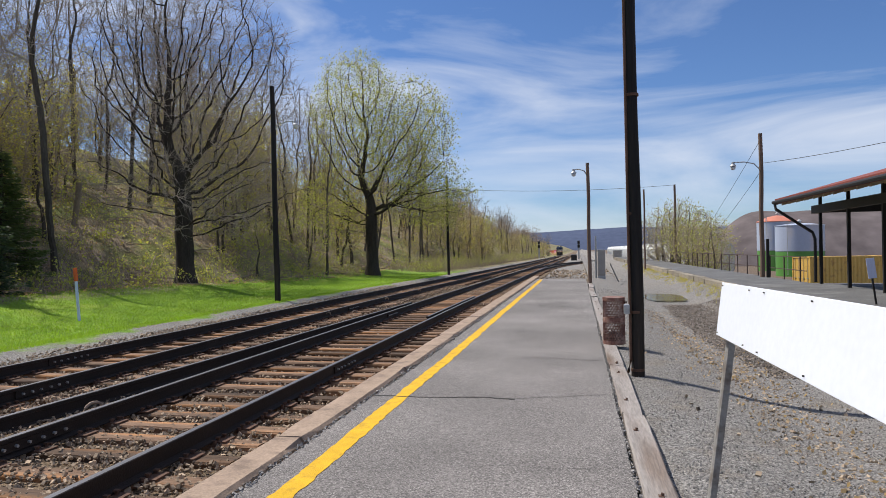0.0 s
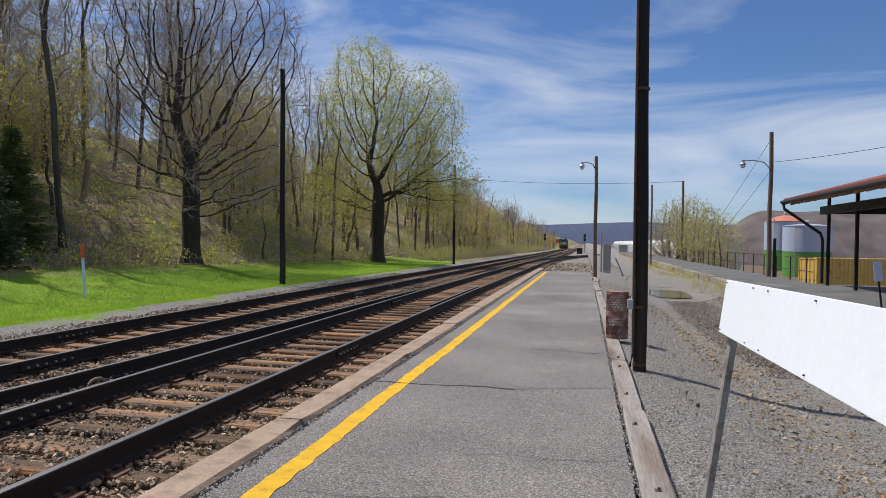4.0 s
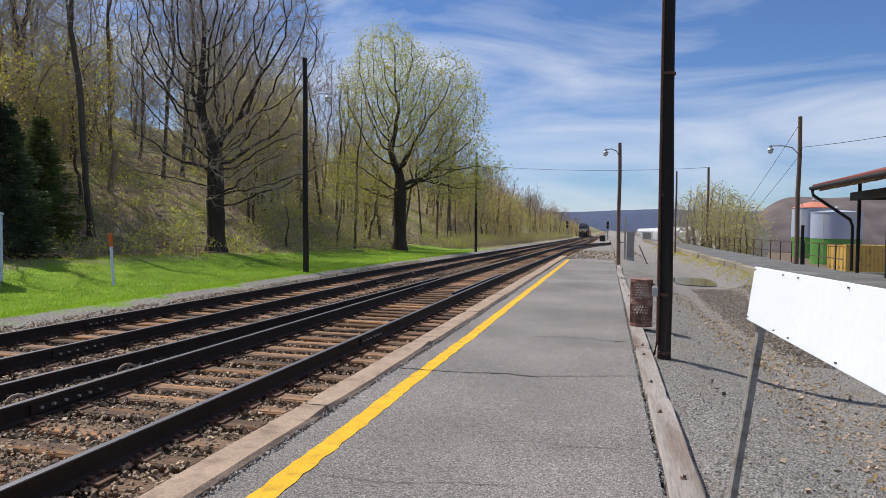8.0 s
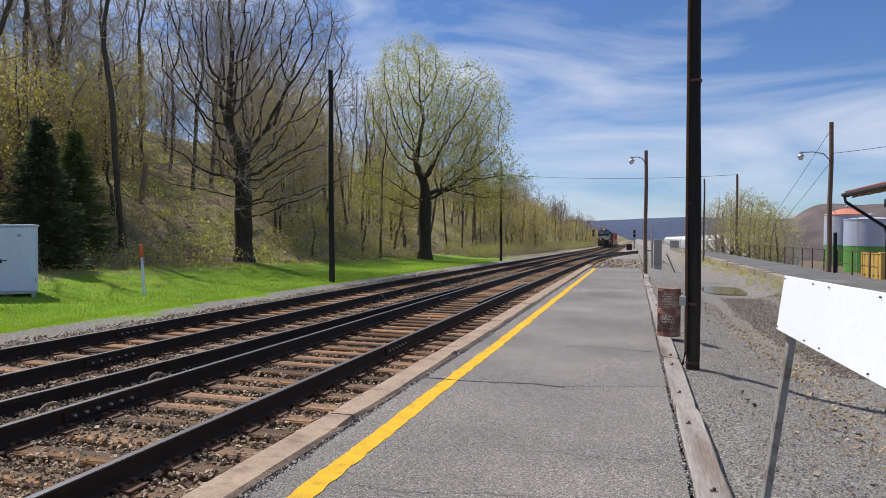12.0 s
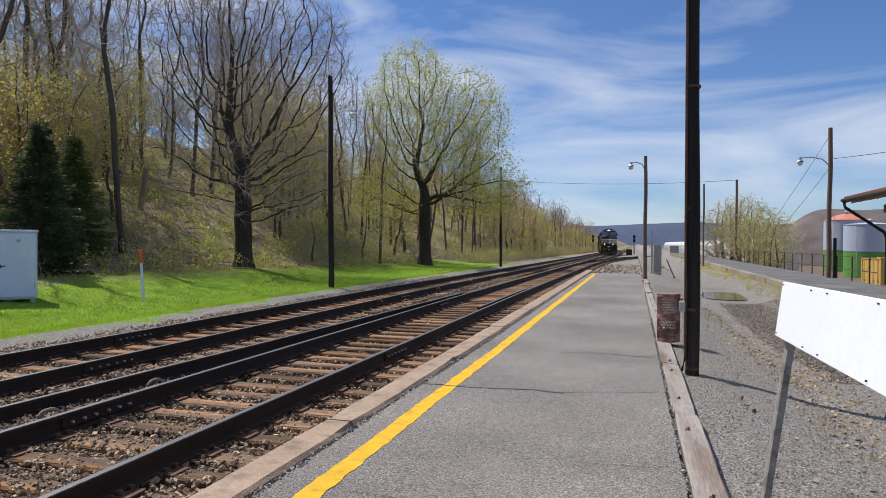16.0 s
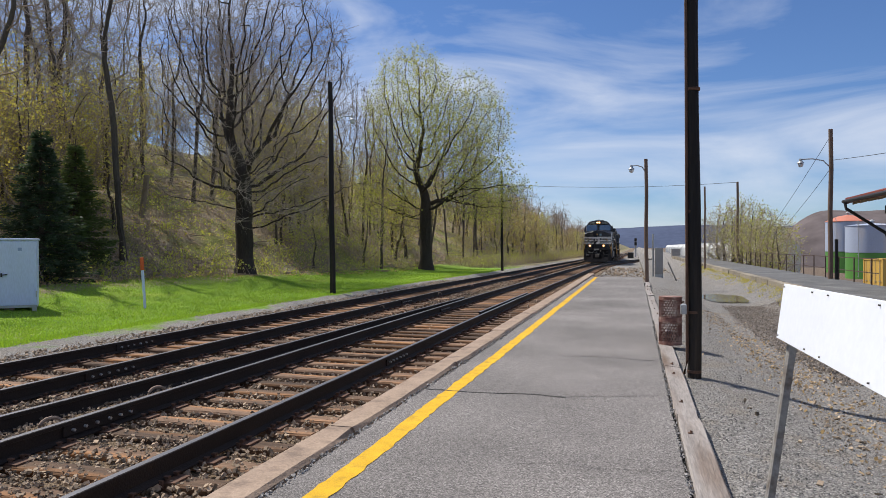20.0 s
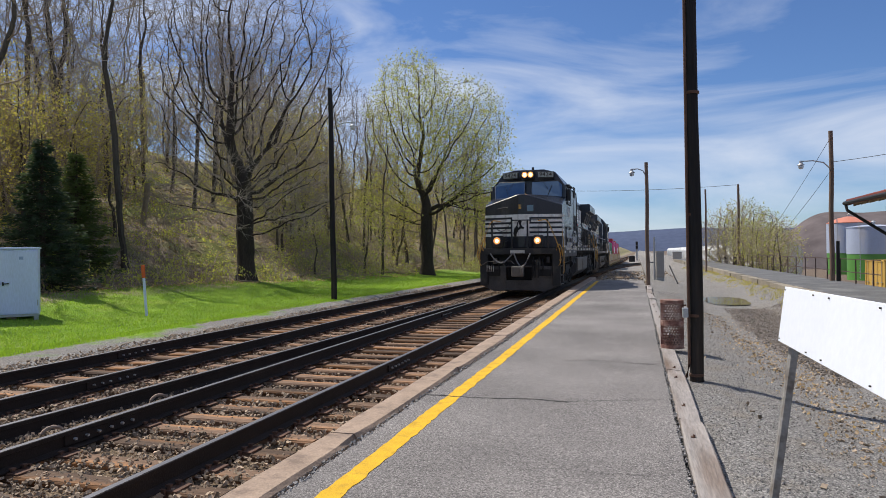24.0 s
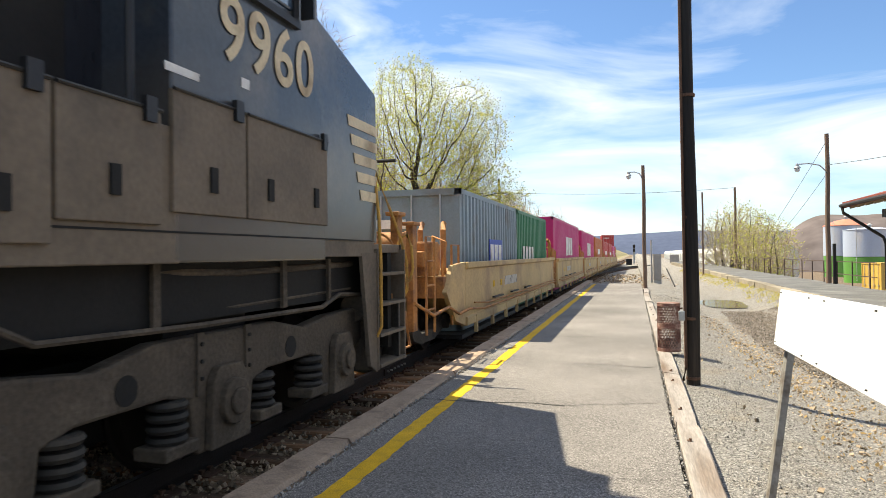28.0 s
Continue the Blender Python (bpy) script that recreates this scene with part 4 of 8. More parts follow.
def spruce(seed, x, y, size, needles, label):
    rnd = random.Random(seed)
    t = thing("spruce", label, "tree", "conifers at the foot of the bank", at=on_land(x, y, 0, size))
    part("trunk", Geo().tube([(0, 0, -0.3), (0, 0, 3), (0, 0, 5.9)], [0.14, 0.09, 0.015], 8), M_BARK, t, smooth=True)
    B, F = Geo(), Geo()
    z = 0.3
    while z < 5.7:
        reach = 1.85 * (1 - z / 6.0) ** 0.85 + 0.12
        for k in range(8):
            a = 2 * math.pi * k / 8 + rnd.uniform(-0.35, 0.35)
            ln = reach * rnd.uniform(0.65, 1.15)
            zz = z + rnd.uniform(-0.12, 0.12)
            out = Vector((math.cos(a), math.sin(a), 0))
            side = Vector((-math.sin(a), math.cos(a), 0))

            def at(q):
                return out * (ln * q) + Vector((0, 0, zz - 0.30 * ln * q + 0.22 * ln * q * q))
            B.tube([at(q) for q in (0, 0.35, 0.7, 1.0)], [0.022, 0.015, 0.009, 0.003], 3, False)
            for _ in range(int(16 + 60 * ln)):
                q = rnd.random() ** 0.7
                s = rnd.choice((-1, 1))
                w = 0.34 * ln * (1.05 - q) * rnd.random() + 0.03
                c = at(q) + side * (s * w) + out * (0.5 * w) - Vector((0, 0, 0.25 * w + rnd.uniform(-0.05, 0.16)))
                d = (side * s * 0.7 + out + Vector((0, 0, rnd.uniform(-0.3, 0.15)))).normalized() * rnd.uniform(0.07, 0.14)
                e = Vector((rnd.gauss(0, 1), rnd.gauss(0, 1), rnd.gauss(0, 1))).cross(d).normalized() * 0.022
                n = len(F.v)
                F.v += [tuple(c - d), tuple(c + e), tuple(c + d), tuple(c - e)]
                F.f.append((n, n + 1, n + 2, n + 3))
        z += 0.21
    part("branchwork", B, M_BARK, t, fix=False)
    part("needles", F, needles, t, fix=False)


spruce(7, -19.6, 18.2, 0.92, M_NEEDLE, "dark green spruce at the foot of the wooded bank")
spruce(12, -21.3, 21.4, 0.84, M_NEEDLE_B, "lighter green young spruce at the foot of the wooded bank")


def woods():
    rnd = random.Random(31)
    tall, leafy, tall_far, leafy_far = [], [], [], []
    for k in range(6):
        h = 12.5 + 1.3 * (k % 4)
        blobs = [((0.3 * (k - 2.5), 0.2 * (k % 3 - 1), h * 0.80), (2.1 + 0.25 * (k % 3), 2.2, h * 0.26), 0.75), ((0.5 - 0.4 * (k % 3), 0.3, h * 0.5), (1.9, 1.9, h * 0.16), 0.25)]
        geo = grown(40 + k, h * 0.42, 0.085 + 0.015 * (k % 3), blobs, 520, 3.2, 0.54, 0.44, (0.035 * (k - 2.5), rnd.uniform(-0.03, 0.03)), 0.11, 0.10, 3, 1.0, 0.009, 0, 0.08, 0.2, 0.3, (7, 4, 3))
        tall.append(tree("bare_tree", "tall slender dark bare tree in the hillside wood", "tree", "trees of the wood", on_land(-27 - 1.7 * k, 26 + 5 * k), geo, M_BARK_WOOD, M_TWIG_WOOD if k % 2 else M_TWIG_DARK, M_LEAF_B))
    for k in range(5):
        h = 4.6 + 1.1 * k
        blobs = [((0, 0, h * 0.66), (1.7 + 0.2 * k, 1.7 + 0.2 * k, h * 0.38), 0.7), ((0.5, -0.2, h * 0.3), (1.4, 1.4, h * 0.2), 0.3)]
        geo = grown(60 + k, h * 0.2, 0.07 + 0.008 * k, blobs, 300, 2.6, 0.42, 0.34, (rnd.uniform(-0.1, 0.1), rnd.uniform(-0.1, 0.1)), 0.14, 0.05, 4, 0.75, 0.0095, (3, 2, 0, 3, 1)[k], 0.055, 0.18, 0.3, (6, 4, 3))
        leafy.append(tree("budding_tree", ("small yellow-green budding tree at the wood's edge", "small brownish bare tree at the wood's edge")[k == 2], "tree", "young trees of the wood", on_land(-20.5 - k, 36 + 3 * k), geo, M_BARK_WOOD, (M_TWIG, M_TWIG_WOOD, M_TWIG_DARK, M_TWIG, M_TWIG_WOOD)[k], (M_LEAF, M_LEAF_B, M_BUD, M_LEAF_B, M_LEAF)[k]))
    for k in range(4):
        h = 8.0 + 1.1 * k
        blobs = [((0, 0, h * 0.68), (2.3 + 0.2 * k, 2.4, h * 0.36), 0.75), ((0.4, 0.3, h * 0.32), (1.9, 1.9, h * 0.2), 0.25)]
        geo = grown(80 + k, h * 0.22, 0.12, blobs, 130, 3.4, 0.8, 0.7, (0.05 * (k - 1.5), 0.02), 0.14, 0.06, 4, 1.3, 0.016, 0, 0.1, 0.2, 0.5, (5, 3, 3))
        tall_far.append(tree("bare_tree", "spreading bare tree of the wood beside the line", "tree", "trees of the wood", on_land(-19 - k, 98 + 7 * k), geo, M_BARK_WOOD, (M_TWIG_DARK, M_TWIG_WOOD)[k % 2], M_LEAF_B))
    for k in range(4):
        h = 5.0 + 0.9 * k
        blobs = [((0, 0, h * 0.62), (2.1 + 0.2 * k, 2.2, h * 0.40), 0.7), ((0.3, 0.2, h * 0.28), (2.0, 2.0, h * 0.24), 0.3)]
        geo = grown(90 + k, h * 0.12, 0.08, blobs, 130, 3.0, 0.65, 0.55, (0.03, 0.03 * k), 0.14, 0.05, 4, 1.0, 0.014, (4, 1, 6, 3)[k], 0.085, 0.30, 0.5, (5, 3, 3))
        leafy_far.append(tree("budding_tree", "small budding tree of the wood beside the line", "tree", "young trees of the wood", on_land(-17 - k, 96 + 6 * k), geo, M_BARK_WOOD, (M_TWIG, M_TWIG_WOOD)[k % 2], (M_LEAF_B, M_BUD, M_LEAF, M_BUD)[k]))

    def plant(kinds, far, number, reach, power, low, high):
        count = 0
        while count < number:
            y = 9 + 330 * rnd.random() ** 1.75
            x = wood_edge(y) - 0.6 - reach * rnd.random() ** power
            if y < 15.5 or not -60 < math.degrees(math.atan2(x, y)) < 0 or (x + 18.2) ** 2 + (y - 28.6) ** 2 < 12 or (x + 15.2) ** 2 + (y - 48.5) ** 2 < 9:
                continue
            if y < 46 and kinds is leafy and (y < 26 and x > -25 or x > wood_edge(y) - 6 and rnd.random() < 0.6):
                count += 1
                continue
            copy_thing(rnd.choice(far if y > 85 else kinds), on_land(x, y, rnd.uniform(0, 360), rnd.uniform(low, high) * (1 - 0.25 * smooth(y, 90, 200)), rnd.uniform(-4, 4), rnd.uniform(-4, 4)))
            count += 1

    plant(tall, tall_far, 140, 38, 1.2, 0.8, 1.3)
    plant(leafy, leafy_far, 170, 26, 1.3, 0.6, 1.35)
    for k in range(36):      # shrubs round the spruces
        x, y = (rnd.uniform(-31, -22.5), rnd.uniform(17, 27)) if k < 26 else (rnd.uniform(-26, -21.6), rnd.uniform(13.5, 16.5))
        copy_thing(rnd.choice((leafy[0], leafy[1], leafy[3])), on_land(x, y, rnd.uniform(0, 360), rnd.uniform(0.6, 1.0)))
    for _ in range(60):      # the thicket on the slope behind the two maples
        y = rnd.uniform(22, 66)
        x = wood_edge(y) - 4.5 - 20 * rnd.random() ** 1.2
        if math.degrees(math.atan2(x, y)) > -56:
            copy_thing(rnd.choice(leafy), on_land(x, y, rnd.uniform(0, 360), rnd.uniform(0.7, 1.3)))
    for _ in range(130):      # the wood beside the line, far off
        y = rnd.uniform(70, 340)
        x = wood_edge(y) - 0.5 - 12 * rnd.random() ** 1.4
        copy_thing(rnd.choice(tall_far + leafy_far), on_land(x, y, rnd.uniform(0, 360), rnd.uniform(0.7, 1.1)))
    # brush under the trees
    g, F, dead = Geo(), Geo(), Geo()
    for _ in range(3200):
        y = 9 + 230 * rnd.random() ** 1.6
        x = wood_edge(y) - 0.1 - 26 * rnd.random() ** 1.2 if y < 58 or rnd.random() < 0.3 else -11.6 - 5.0 * rnd.random()
        z = land(x, y)
        green = rnd.random() < (0.5 if y < 55 else 0.2)
        hh = rnd.uniform(0.3, 1.4) if y < 48 else rnd.uniform(0.4, 1.8)
        for _ in range(9):
            a, s = rnd.uniform(0, 6.28), rnd.uniform(0.2, 0.9)
            p = Vector((x + rnd.gauss(0, 0.4), y + rnd.gauss(0, 0.4), z - 0.05))
            q = p + Vector((math.cos(a) * s * hh * 0.6, math.sin(a) * s * hh * 0.6, hh * rnd.uniform(0.5, 1)))
            mid = p.lerp(q, 0.5) + Vector((rnd.gauss(0, 0.08), rnd.gauss(0, 0.08), 0.08))
            g.tube([p, mid, q], [0.011, 0.008, 0.004], 3, False)
            for _ in range(6 if green else 1):
                leaf(F, mid.lerp(q, rnd.random()) + Vector((rnd.gauss(0, 0.15), rnd.gauss(0, 0.15), rnd.gauss(0, 0.12))), rnd.uniform(0.035, 0.075), rnd)
    for _ in range(420):
        y = 12 + 70 * rnd.random() ** 1.4
        x = wood_edge(y) + 0.2 - 16 * rnd.random() ** 1.2
        a, ln = rnd.uniform(0, 3.14), rnd.uniform(0.5, 2.6)
        p = Vector((x, y, land(x, y) + 0.05))
        q = Vector((x + ln * math.cos(a), y + ln * math.sin(a), land(x + ln * math.cos(a), y + ln * math.sin(a)) + rnd.uniform(0.05, 0.35)))
        dead.tube([p, p.lerp(q, 0.5) + Vector((0, 0, rnd.uniform(0, 0.15))), q], [rnd.uniform(0.02, 0.07), 0.03, 0.012], 5, False)
    tagged(part("undergrowth", g, M_TWIG, fix=False), "tangled bare brush under the trees", "undergrowth", kind="stuff")
    tagged(part("undergrowth_leaves", F, M_LEAF, fix=False), "young green leaves on the low brush", "leaves", kind="stuff")
    tagged(part("fallen_branches", dead, M_TWIG_WOOD, fix=False), "grey fallen branches lying on the bank", "branches", kind="stuff")
    # litter and low green on the slope
    lit, low = Geo(), Geo()
    for k in range(24000):
        y = 9 + 80 * rnd.random() ** 1.4
        x = wood_edge(y) + 0.6 - 22 * rnd.random() ** 1.2
        if k % 4 == 0:
            if noise.noise((x * 0.35, y * 0.35, 9)) > -0.05:
                leaf(low, Vector((x, y, land(x, y) + rnd.uniform(0.04, 0.2))), rnd.uniform(0.05, 0.11), rnd)
        else:
            leaf(lit, Vector((x, y, land(x, y) + 0.03)), rnd.uniform(0.035, 0.075), rnd)
    tagged(part("leaf_litter", lit, M_LITTER, fix=False), "dry brown leaf litter on the bank", "leaf litter", kind="stuff")
    tagged(part("ground_plants", low, M_LEAF, fix=False), "low green spring plants on the bank", "plants", kind="stuff")


M_LITTER = leaf_mat("dry_leaf_litter", (0.37, 0.28, 0.19), 0.5)
woods()


def make_grass():
    rng = np.random.default_rng(17)
    n = 110000
    y = 8 + 46 * rng.random(n) ** 1.6
    x = -10.25 - 8.3 * rng.random(n)
    x = np.where(rng.random(n) < 0.12, -10.1 - 0.6 * rng.random(n), x)
    z = np.array([land(float(a), float(b)) for a, b in zip(x, y)])
    h = 0.02 + 0.035 * rng.random(n) + 0.03 * (rng.random(n) < 0.04)
    a = rng.random(n) * 6.28
    w = 0.008 + 0.006 * rng.random(n)
    lean = 0.6 * h
    b = rng.random(n) * 6.28
    v = np.stack([np.stack([x - w * np.cos(a), y - w * np.sin(a), z - 0.01], 1), np.stack([x + w * np.cos(a), y + w * np.sin(a), z - 0.01], 1), np.stack([x + lean * np.cos(b), y + lean * np.sin(b), z + h], 1)], 1)
    me = bpy.data.meshes.new("grass")
    me.from_pydata(v.reshape(-1, 3).tolist(), [], (np.arange(n)[:, None] * 3 + np.arange(3)[None]).tolist())
    me.materials.append(M_GRASS)
    tagged(new("grass", me), "short bright green mown grass on the verge", "grass", kind="stuff")
    # tufts and weeds at the foot of the second platform and on the lot
    rnd = random.Random(5)
    g = Geo()
    for _ in range(330):
        cx, cy = 4.62 - rnd.random() ** 2 * 0.7, 14 + 50 * rnd.random()
        for _ in range(10):
            x, y = cx + rnd.gauss(0, 0.07), cy + rnd.gauss(0, 0.12)
            z, hh, a = land(x, y), rnd.uniform(0.03, 0.14), rnd.uniform(0, 6.28)
            k = len(g.v)
            g.v += [(x - 0.006, y, z), (x + 0.006, y, z), (x + 0.5 * hh * math.cos(a), y + 0.5 * hh * math.sin(a), z + hh)]
            g.f.append((k, k + 1, k + 2))
    tagged(part("weeds", g, M_LEAF_B, fix=False), "yellowish weeds along the stone platform edge", "weeds", kind="stuff")
    # fallen leaves on the lot
    g = Geo()
    for _ in range(600):
        x, y = 2.2 + rnd.gauss(0, 0.3), 3 + 10 * rnd.random()
        leaf(g, Vector((x, y, land(x, y) + 0.018)), rnd.uniform(0.012, 0.03), rnd)
    tagged(part("fallen_leaves", g, M_LITTER, fix=False), "dry tan leaves blown over the gravel", "leaves", kind="stuff")


make_grass()
# ---- the second platform and what stands beyond it ----
M_ASPHALT_B = mat("old_asphalt", (0.115, 0.115, 0.115), 0.9, 0.3, 0.6, 90, 0.4, stain=(0.17, 0.17, 0.165), stain_amount=0.5, stain_scale=1.5)
M_COPING = mat("pale_stone_coping", (0.27, 0.235, 0.18), 0.9, 0.25, 3, 40, 0.3, rand=0.2)
M_DARKSTEEL = mat("dark_painted_steel", (0.02, 0.018, 0.017), 0.55, 0.25, 4, 40, 0.08)
M_RUSTRAIL = mat("rusty_fence_paint", (0.085, 0.055, 0.045), 0.7, 0.35, 6, 50, 0.15)
M_ROOF = mat("red_brown_roofing", (0.22, 0.055, 0.04), 0.7, 0.2, 2, 30, 0.1)
M_SOFFIT = mat("cream_painted_boards", (0.48, 0.38, 0.27), 0.8, 0.15, 2, 30, 0.1, stain=(0.3, 0.22, 0.15), stain_scale=2)
M_CREAM = mat("cream_wall_paint", (0.55, 0.50, 0.40), 0.85, 0.1, 2, 30, 0.1)


def second_platform():
    ob = part("platform_2", Geo().box(5.05, 7.3, -6, 92, -2.4, 0.25).box(7.3, 16, -6, 22.6, -2.4, 0.248), M_ASPHALT_B, bevel=0.01)
    tagged(ob, "second platform of old dark asphalt with a stone edge", "platform", kind="structure")
    edge = thing("stone_edge", "pale worn stone coping along the second platform", "coping", kind="structure")
    random.seed(14)
    y = -6.0
    while y < 92:
        ln = random.uniform(1.1, 1.7)
        o, dz = random.uniform(-0.03, 0.03), random.uniform(-0.02, 0.012)
        part("coping_stone", Geo().box(4.72 + o, 5.05, y + 0.01, y + ln - 0.01, -0.32, 0.245 + dz), M_COPING, edge)
        y += ln


second_platform()
# the fence along the back of it
fence = thing("railing", "low rusty two-rail steel railing along the second platform", "railing")
for k in range(19):
    y = 23.4 + 1.75 * k
    part("post", Geo().box(7.18, 7.215, y - 0.018, y + 0.018, 0.24, 1.08), M_RUSTRAIL, fence)
for z in (0.62, 1.06):
    part("rail", Geo().box(7.18, 7.215, 22.8, 55.2, z - 0.014, z + 0.014), M_RUSTRAIL, fence)
post = thing("steel_post", "dark square steel post beside the railing", "post", at=pose(7.12, 26.9, 0.25))
part("shaft", Geo().box(-0.05, 0.05, -0.05, 0.05, -0.02, 1.45), M_DARKSTEEL, post, bevel=0.01)


def shelter():
    """The end of the station canopy: posts, beams, boarded soffit, roof and gutter."""
    t = thing("station_canopy", "low station canopy with a red-brown roof on dark posts", "canopy")
    # the roof rises from the eave towards the building
    xe, ze, y1, y0 = 6.35, 2.78, 22.7, -6.0
    for nm, m_, dz, th in (("soffit", M_SOFFIT, 0.0, 0.04), ("roof", M_ROOF, 0.07, 0.06)):
        g = Geo().prism([(xe - (0.05 if nm == "roof" else 0), ze + dz), (12.0, ze + dz + 1.55), (12.0, ze + dz + 1.55 + th), (xe - (0.05 if nm == "roof" else 0), ze + dz + th)], "y", y0, y1 + (0.05 if nm == "roof" else 0))
        part(nm, g, m_, t, {"soffit": "cream boarded soffit", "roof": "red-brown metal roof"}[nm])
    for k in range(40):
        y = y0 + 0.35 + 0.72 * k
        if y < y1:
            part("rafter", Geo().prism([(xe + 0.06, ze - 0.09), (11.5, ze + 1.33), (11.5, ze + 1.42), (xe + 0.06, ze)], "y", y - 0.04, y + 0.04), M_SOFFIT, t)
    part("fascia", Geo().box(xe - 0.07, xe - 0.03, y0, y1, ze - 0.03, ze + 0.13), M_ROOF, t)
    part("end_board", Geo().prism([(xe - 0.05, ze - 0.06), (12.0, ze + 1.5), (12.0, ze + 1.66), (xe - 0.05, ze + 0.10)], "y", y1, y1 + 0.05), M_ROOF, t)
    part("gutter", Geo().tube([(xe - 0.12, y0, ze + 0.03), (xe - 0.12, y1, ze + 0.02)], 0.055, 8), M_DARKSTEEL, t, "dark gutter")
    part("downpipe", Geo().tube([(xe - 0.12, y1 - 0.15, ze), (xe - 0.1, y1 - 0.2, ze - 0.2), (7.22, y1 - 0.45, ze - 0.95), (7.27, y1 - 0.5, ze - 1.15), (7.27, y1 - 0.5, 0.3)], 0.045, 8), M_DARKSTEEL, t, "dark downpipe bent back to the post")
    for k in range(12):
        y = 22.09 - 2.17 * k
        post_ = part("post", Geo().box(7.355, 7.435, y - 0.04, y + 0.04, 0.25, 2.95), M_DARKSTEEL, t)
    part("beam", Geo().box(7.30, 7.48, y0, 22.6, 2.42, 2.66), M_DARKSTEEL, t, "dark steel beam")
    part("cross_beam", Geo().box(7.48, 11.0, 21.95, 22.15, 2.42, 2.66), M_DARKSTEEL, t)
    wall = tagged(part("station_wall", Geo().box(10.6, 10.9, -6, 18.5, 0.9, 4.3), M_CREAM), "cream-painted station wall under the canopy", "wall", kind="structure")
    part("dado", Geo().box(10.57, 10.6, -6, 18.5, 0.25, 0.95), M_DARKSTEEL, wall, "dark painted lower wall")
    for k in range(5):
        part("doorway", Geo().box(10.55, 10.6, 2.0 + 3.2 * k, 3.2 + 3.2 * k, 0.26, 2.4), M_DARKSTEEL, wall, "dark doorway")
    tagged(part("station_end_wall", Geo().box(10.9, 16, 18.2, 18.5, 0.25, 4.3), M_CREAM), "cream-painted end wall of the station", "wall", kind="structure")
    s = thing("small_sign", "small pale sign on a leaning post on the second platform", "sign", at=pose(5.88, 14.4, 0.25, 0, -7))
    part("shaft", Geo().box(-0.016, 0.016, -0.012, 0.012, 0, 0.9), M_DARKSTEEL, s)
    part("plate", Geo().box(-0.075, 0.075, -0.03, -0.02, 0.52, 0.92), M_GREYBOX, s, "pale grey plate")


shelter()

# lower yard: tracks, tanks, container, silo, sheds
M_TANK = mat("pale_blue_tank_paint", (0.40, 0.45, 0.56), 0.45, 0.12, 0.6, 20, 0.03, stain=(0.55, 0.5, 0.47), stain_amount=0.35, stain_scale=0.5, stretch=(1, 1, 0.25))
M_GREENBAND = mat("green_tank_paint", (0.10, 0.27, 0.055), 0.5, 0.12, 1, 20, 0.03)
M_TANKTOP = mat("faded_red_tank_roof", (0.55, 0.20, 0.13), 0.6, 0.12, 1, 20, 0.03)
M_BOX_Y = mat("yellow_container_paint", (0.62, 0.40, 0.10), 0.5, 0.12, 1, 30, 0.05, stain=(0.35, 0.2, 0.07), stain_amount=0.3, stain_scale=2)
M_BAR = mat("dark_lettering_paint", (0.05, 0.04, 0.03), 0.6, 0.2, 3, 40, 0.05)
LOW = -2.2


def storage_tank(x, y, r, h, top, label, roof_mat):
    t = thing("storage_tank", label, "storage tank", "storage tanks", at=pose(x, y, LOW))
    part("band", Geo().lathe([(r, 0), (r, 2.95)], seg=48), M_GREENBAND, t, "green lower band", smooth=True)
    part("shell", Geo().lathe([(r, 2.95), (r + 0.03, 2.97), (r + 0.03, h)], seg=48), M_TANK, t, smooth=True)
    part("roof", Geo().lathe([(r + 0.08, h), (r + 0.08, h + 0.08), (r * 0.5, h + top * 0.75), (0.2, h + top)], seg=48), roof_mat, t, smooth=True)
    part("vent", Geo().lathe([(0.18, h + top - 0.05), (0.18, h + top + 0.25), (0.3, h + top + 0.27), (0.05, h + top + 0.45)], seg=12), M_GALV, t)
    g = Geo()
    for s in (-0.22, 0.22):
        g.tube([(-r * 0.7 - 0.1, -r * 0.72 + s, 0.2), (-r * 0.7 - 0.1, -r * 0.72 + s, h + 0.6)], 0.03, 5)
    for k in range(int(h / 0.35)):
        g.tube([(-r * 0.7 - 0.1, -r * 0.72 - 0.22, 0.35 * k + 0.3), (-r * 0.7 - 0.1, -r * 0.72 + 0.22, 0.35 * k + 0.3)], 0.015, 4)
    part("ladder", g, M_GALV, t)


storage_tank(25.98, 86.5, 2.62, 5.95, 0.35, "pale blue storage tank with a green lower band", M_TANK)
storage_tank(28.8, 106.0, 2.75, 7.1, 1.0, "taller pale blue storage tank with a faded red domed roof", M_TANKTOP)
silo = thing("small_silo", "small grey metal silo with a pointed roof", "silo", at=pose(33.8, 146, LOW))
part("shell", Geo().lathe([(1.0, 0), (1.0, 3.3)], seg=24), M_GALV, silo, smooth=True)
part("roof", Geo().lathe([(1.12, 3.3), (1.12, 3.36), (0.05, 4.25)], seg=24), M_CREAM, silo, smooth=True)


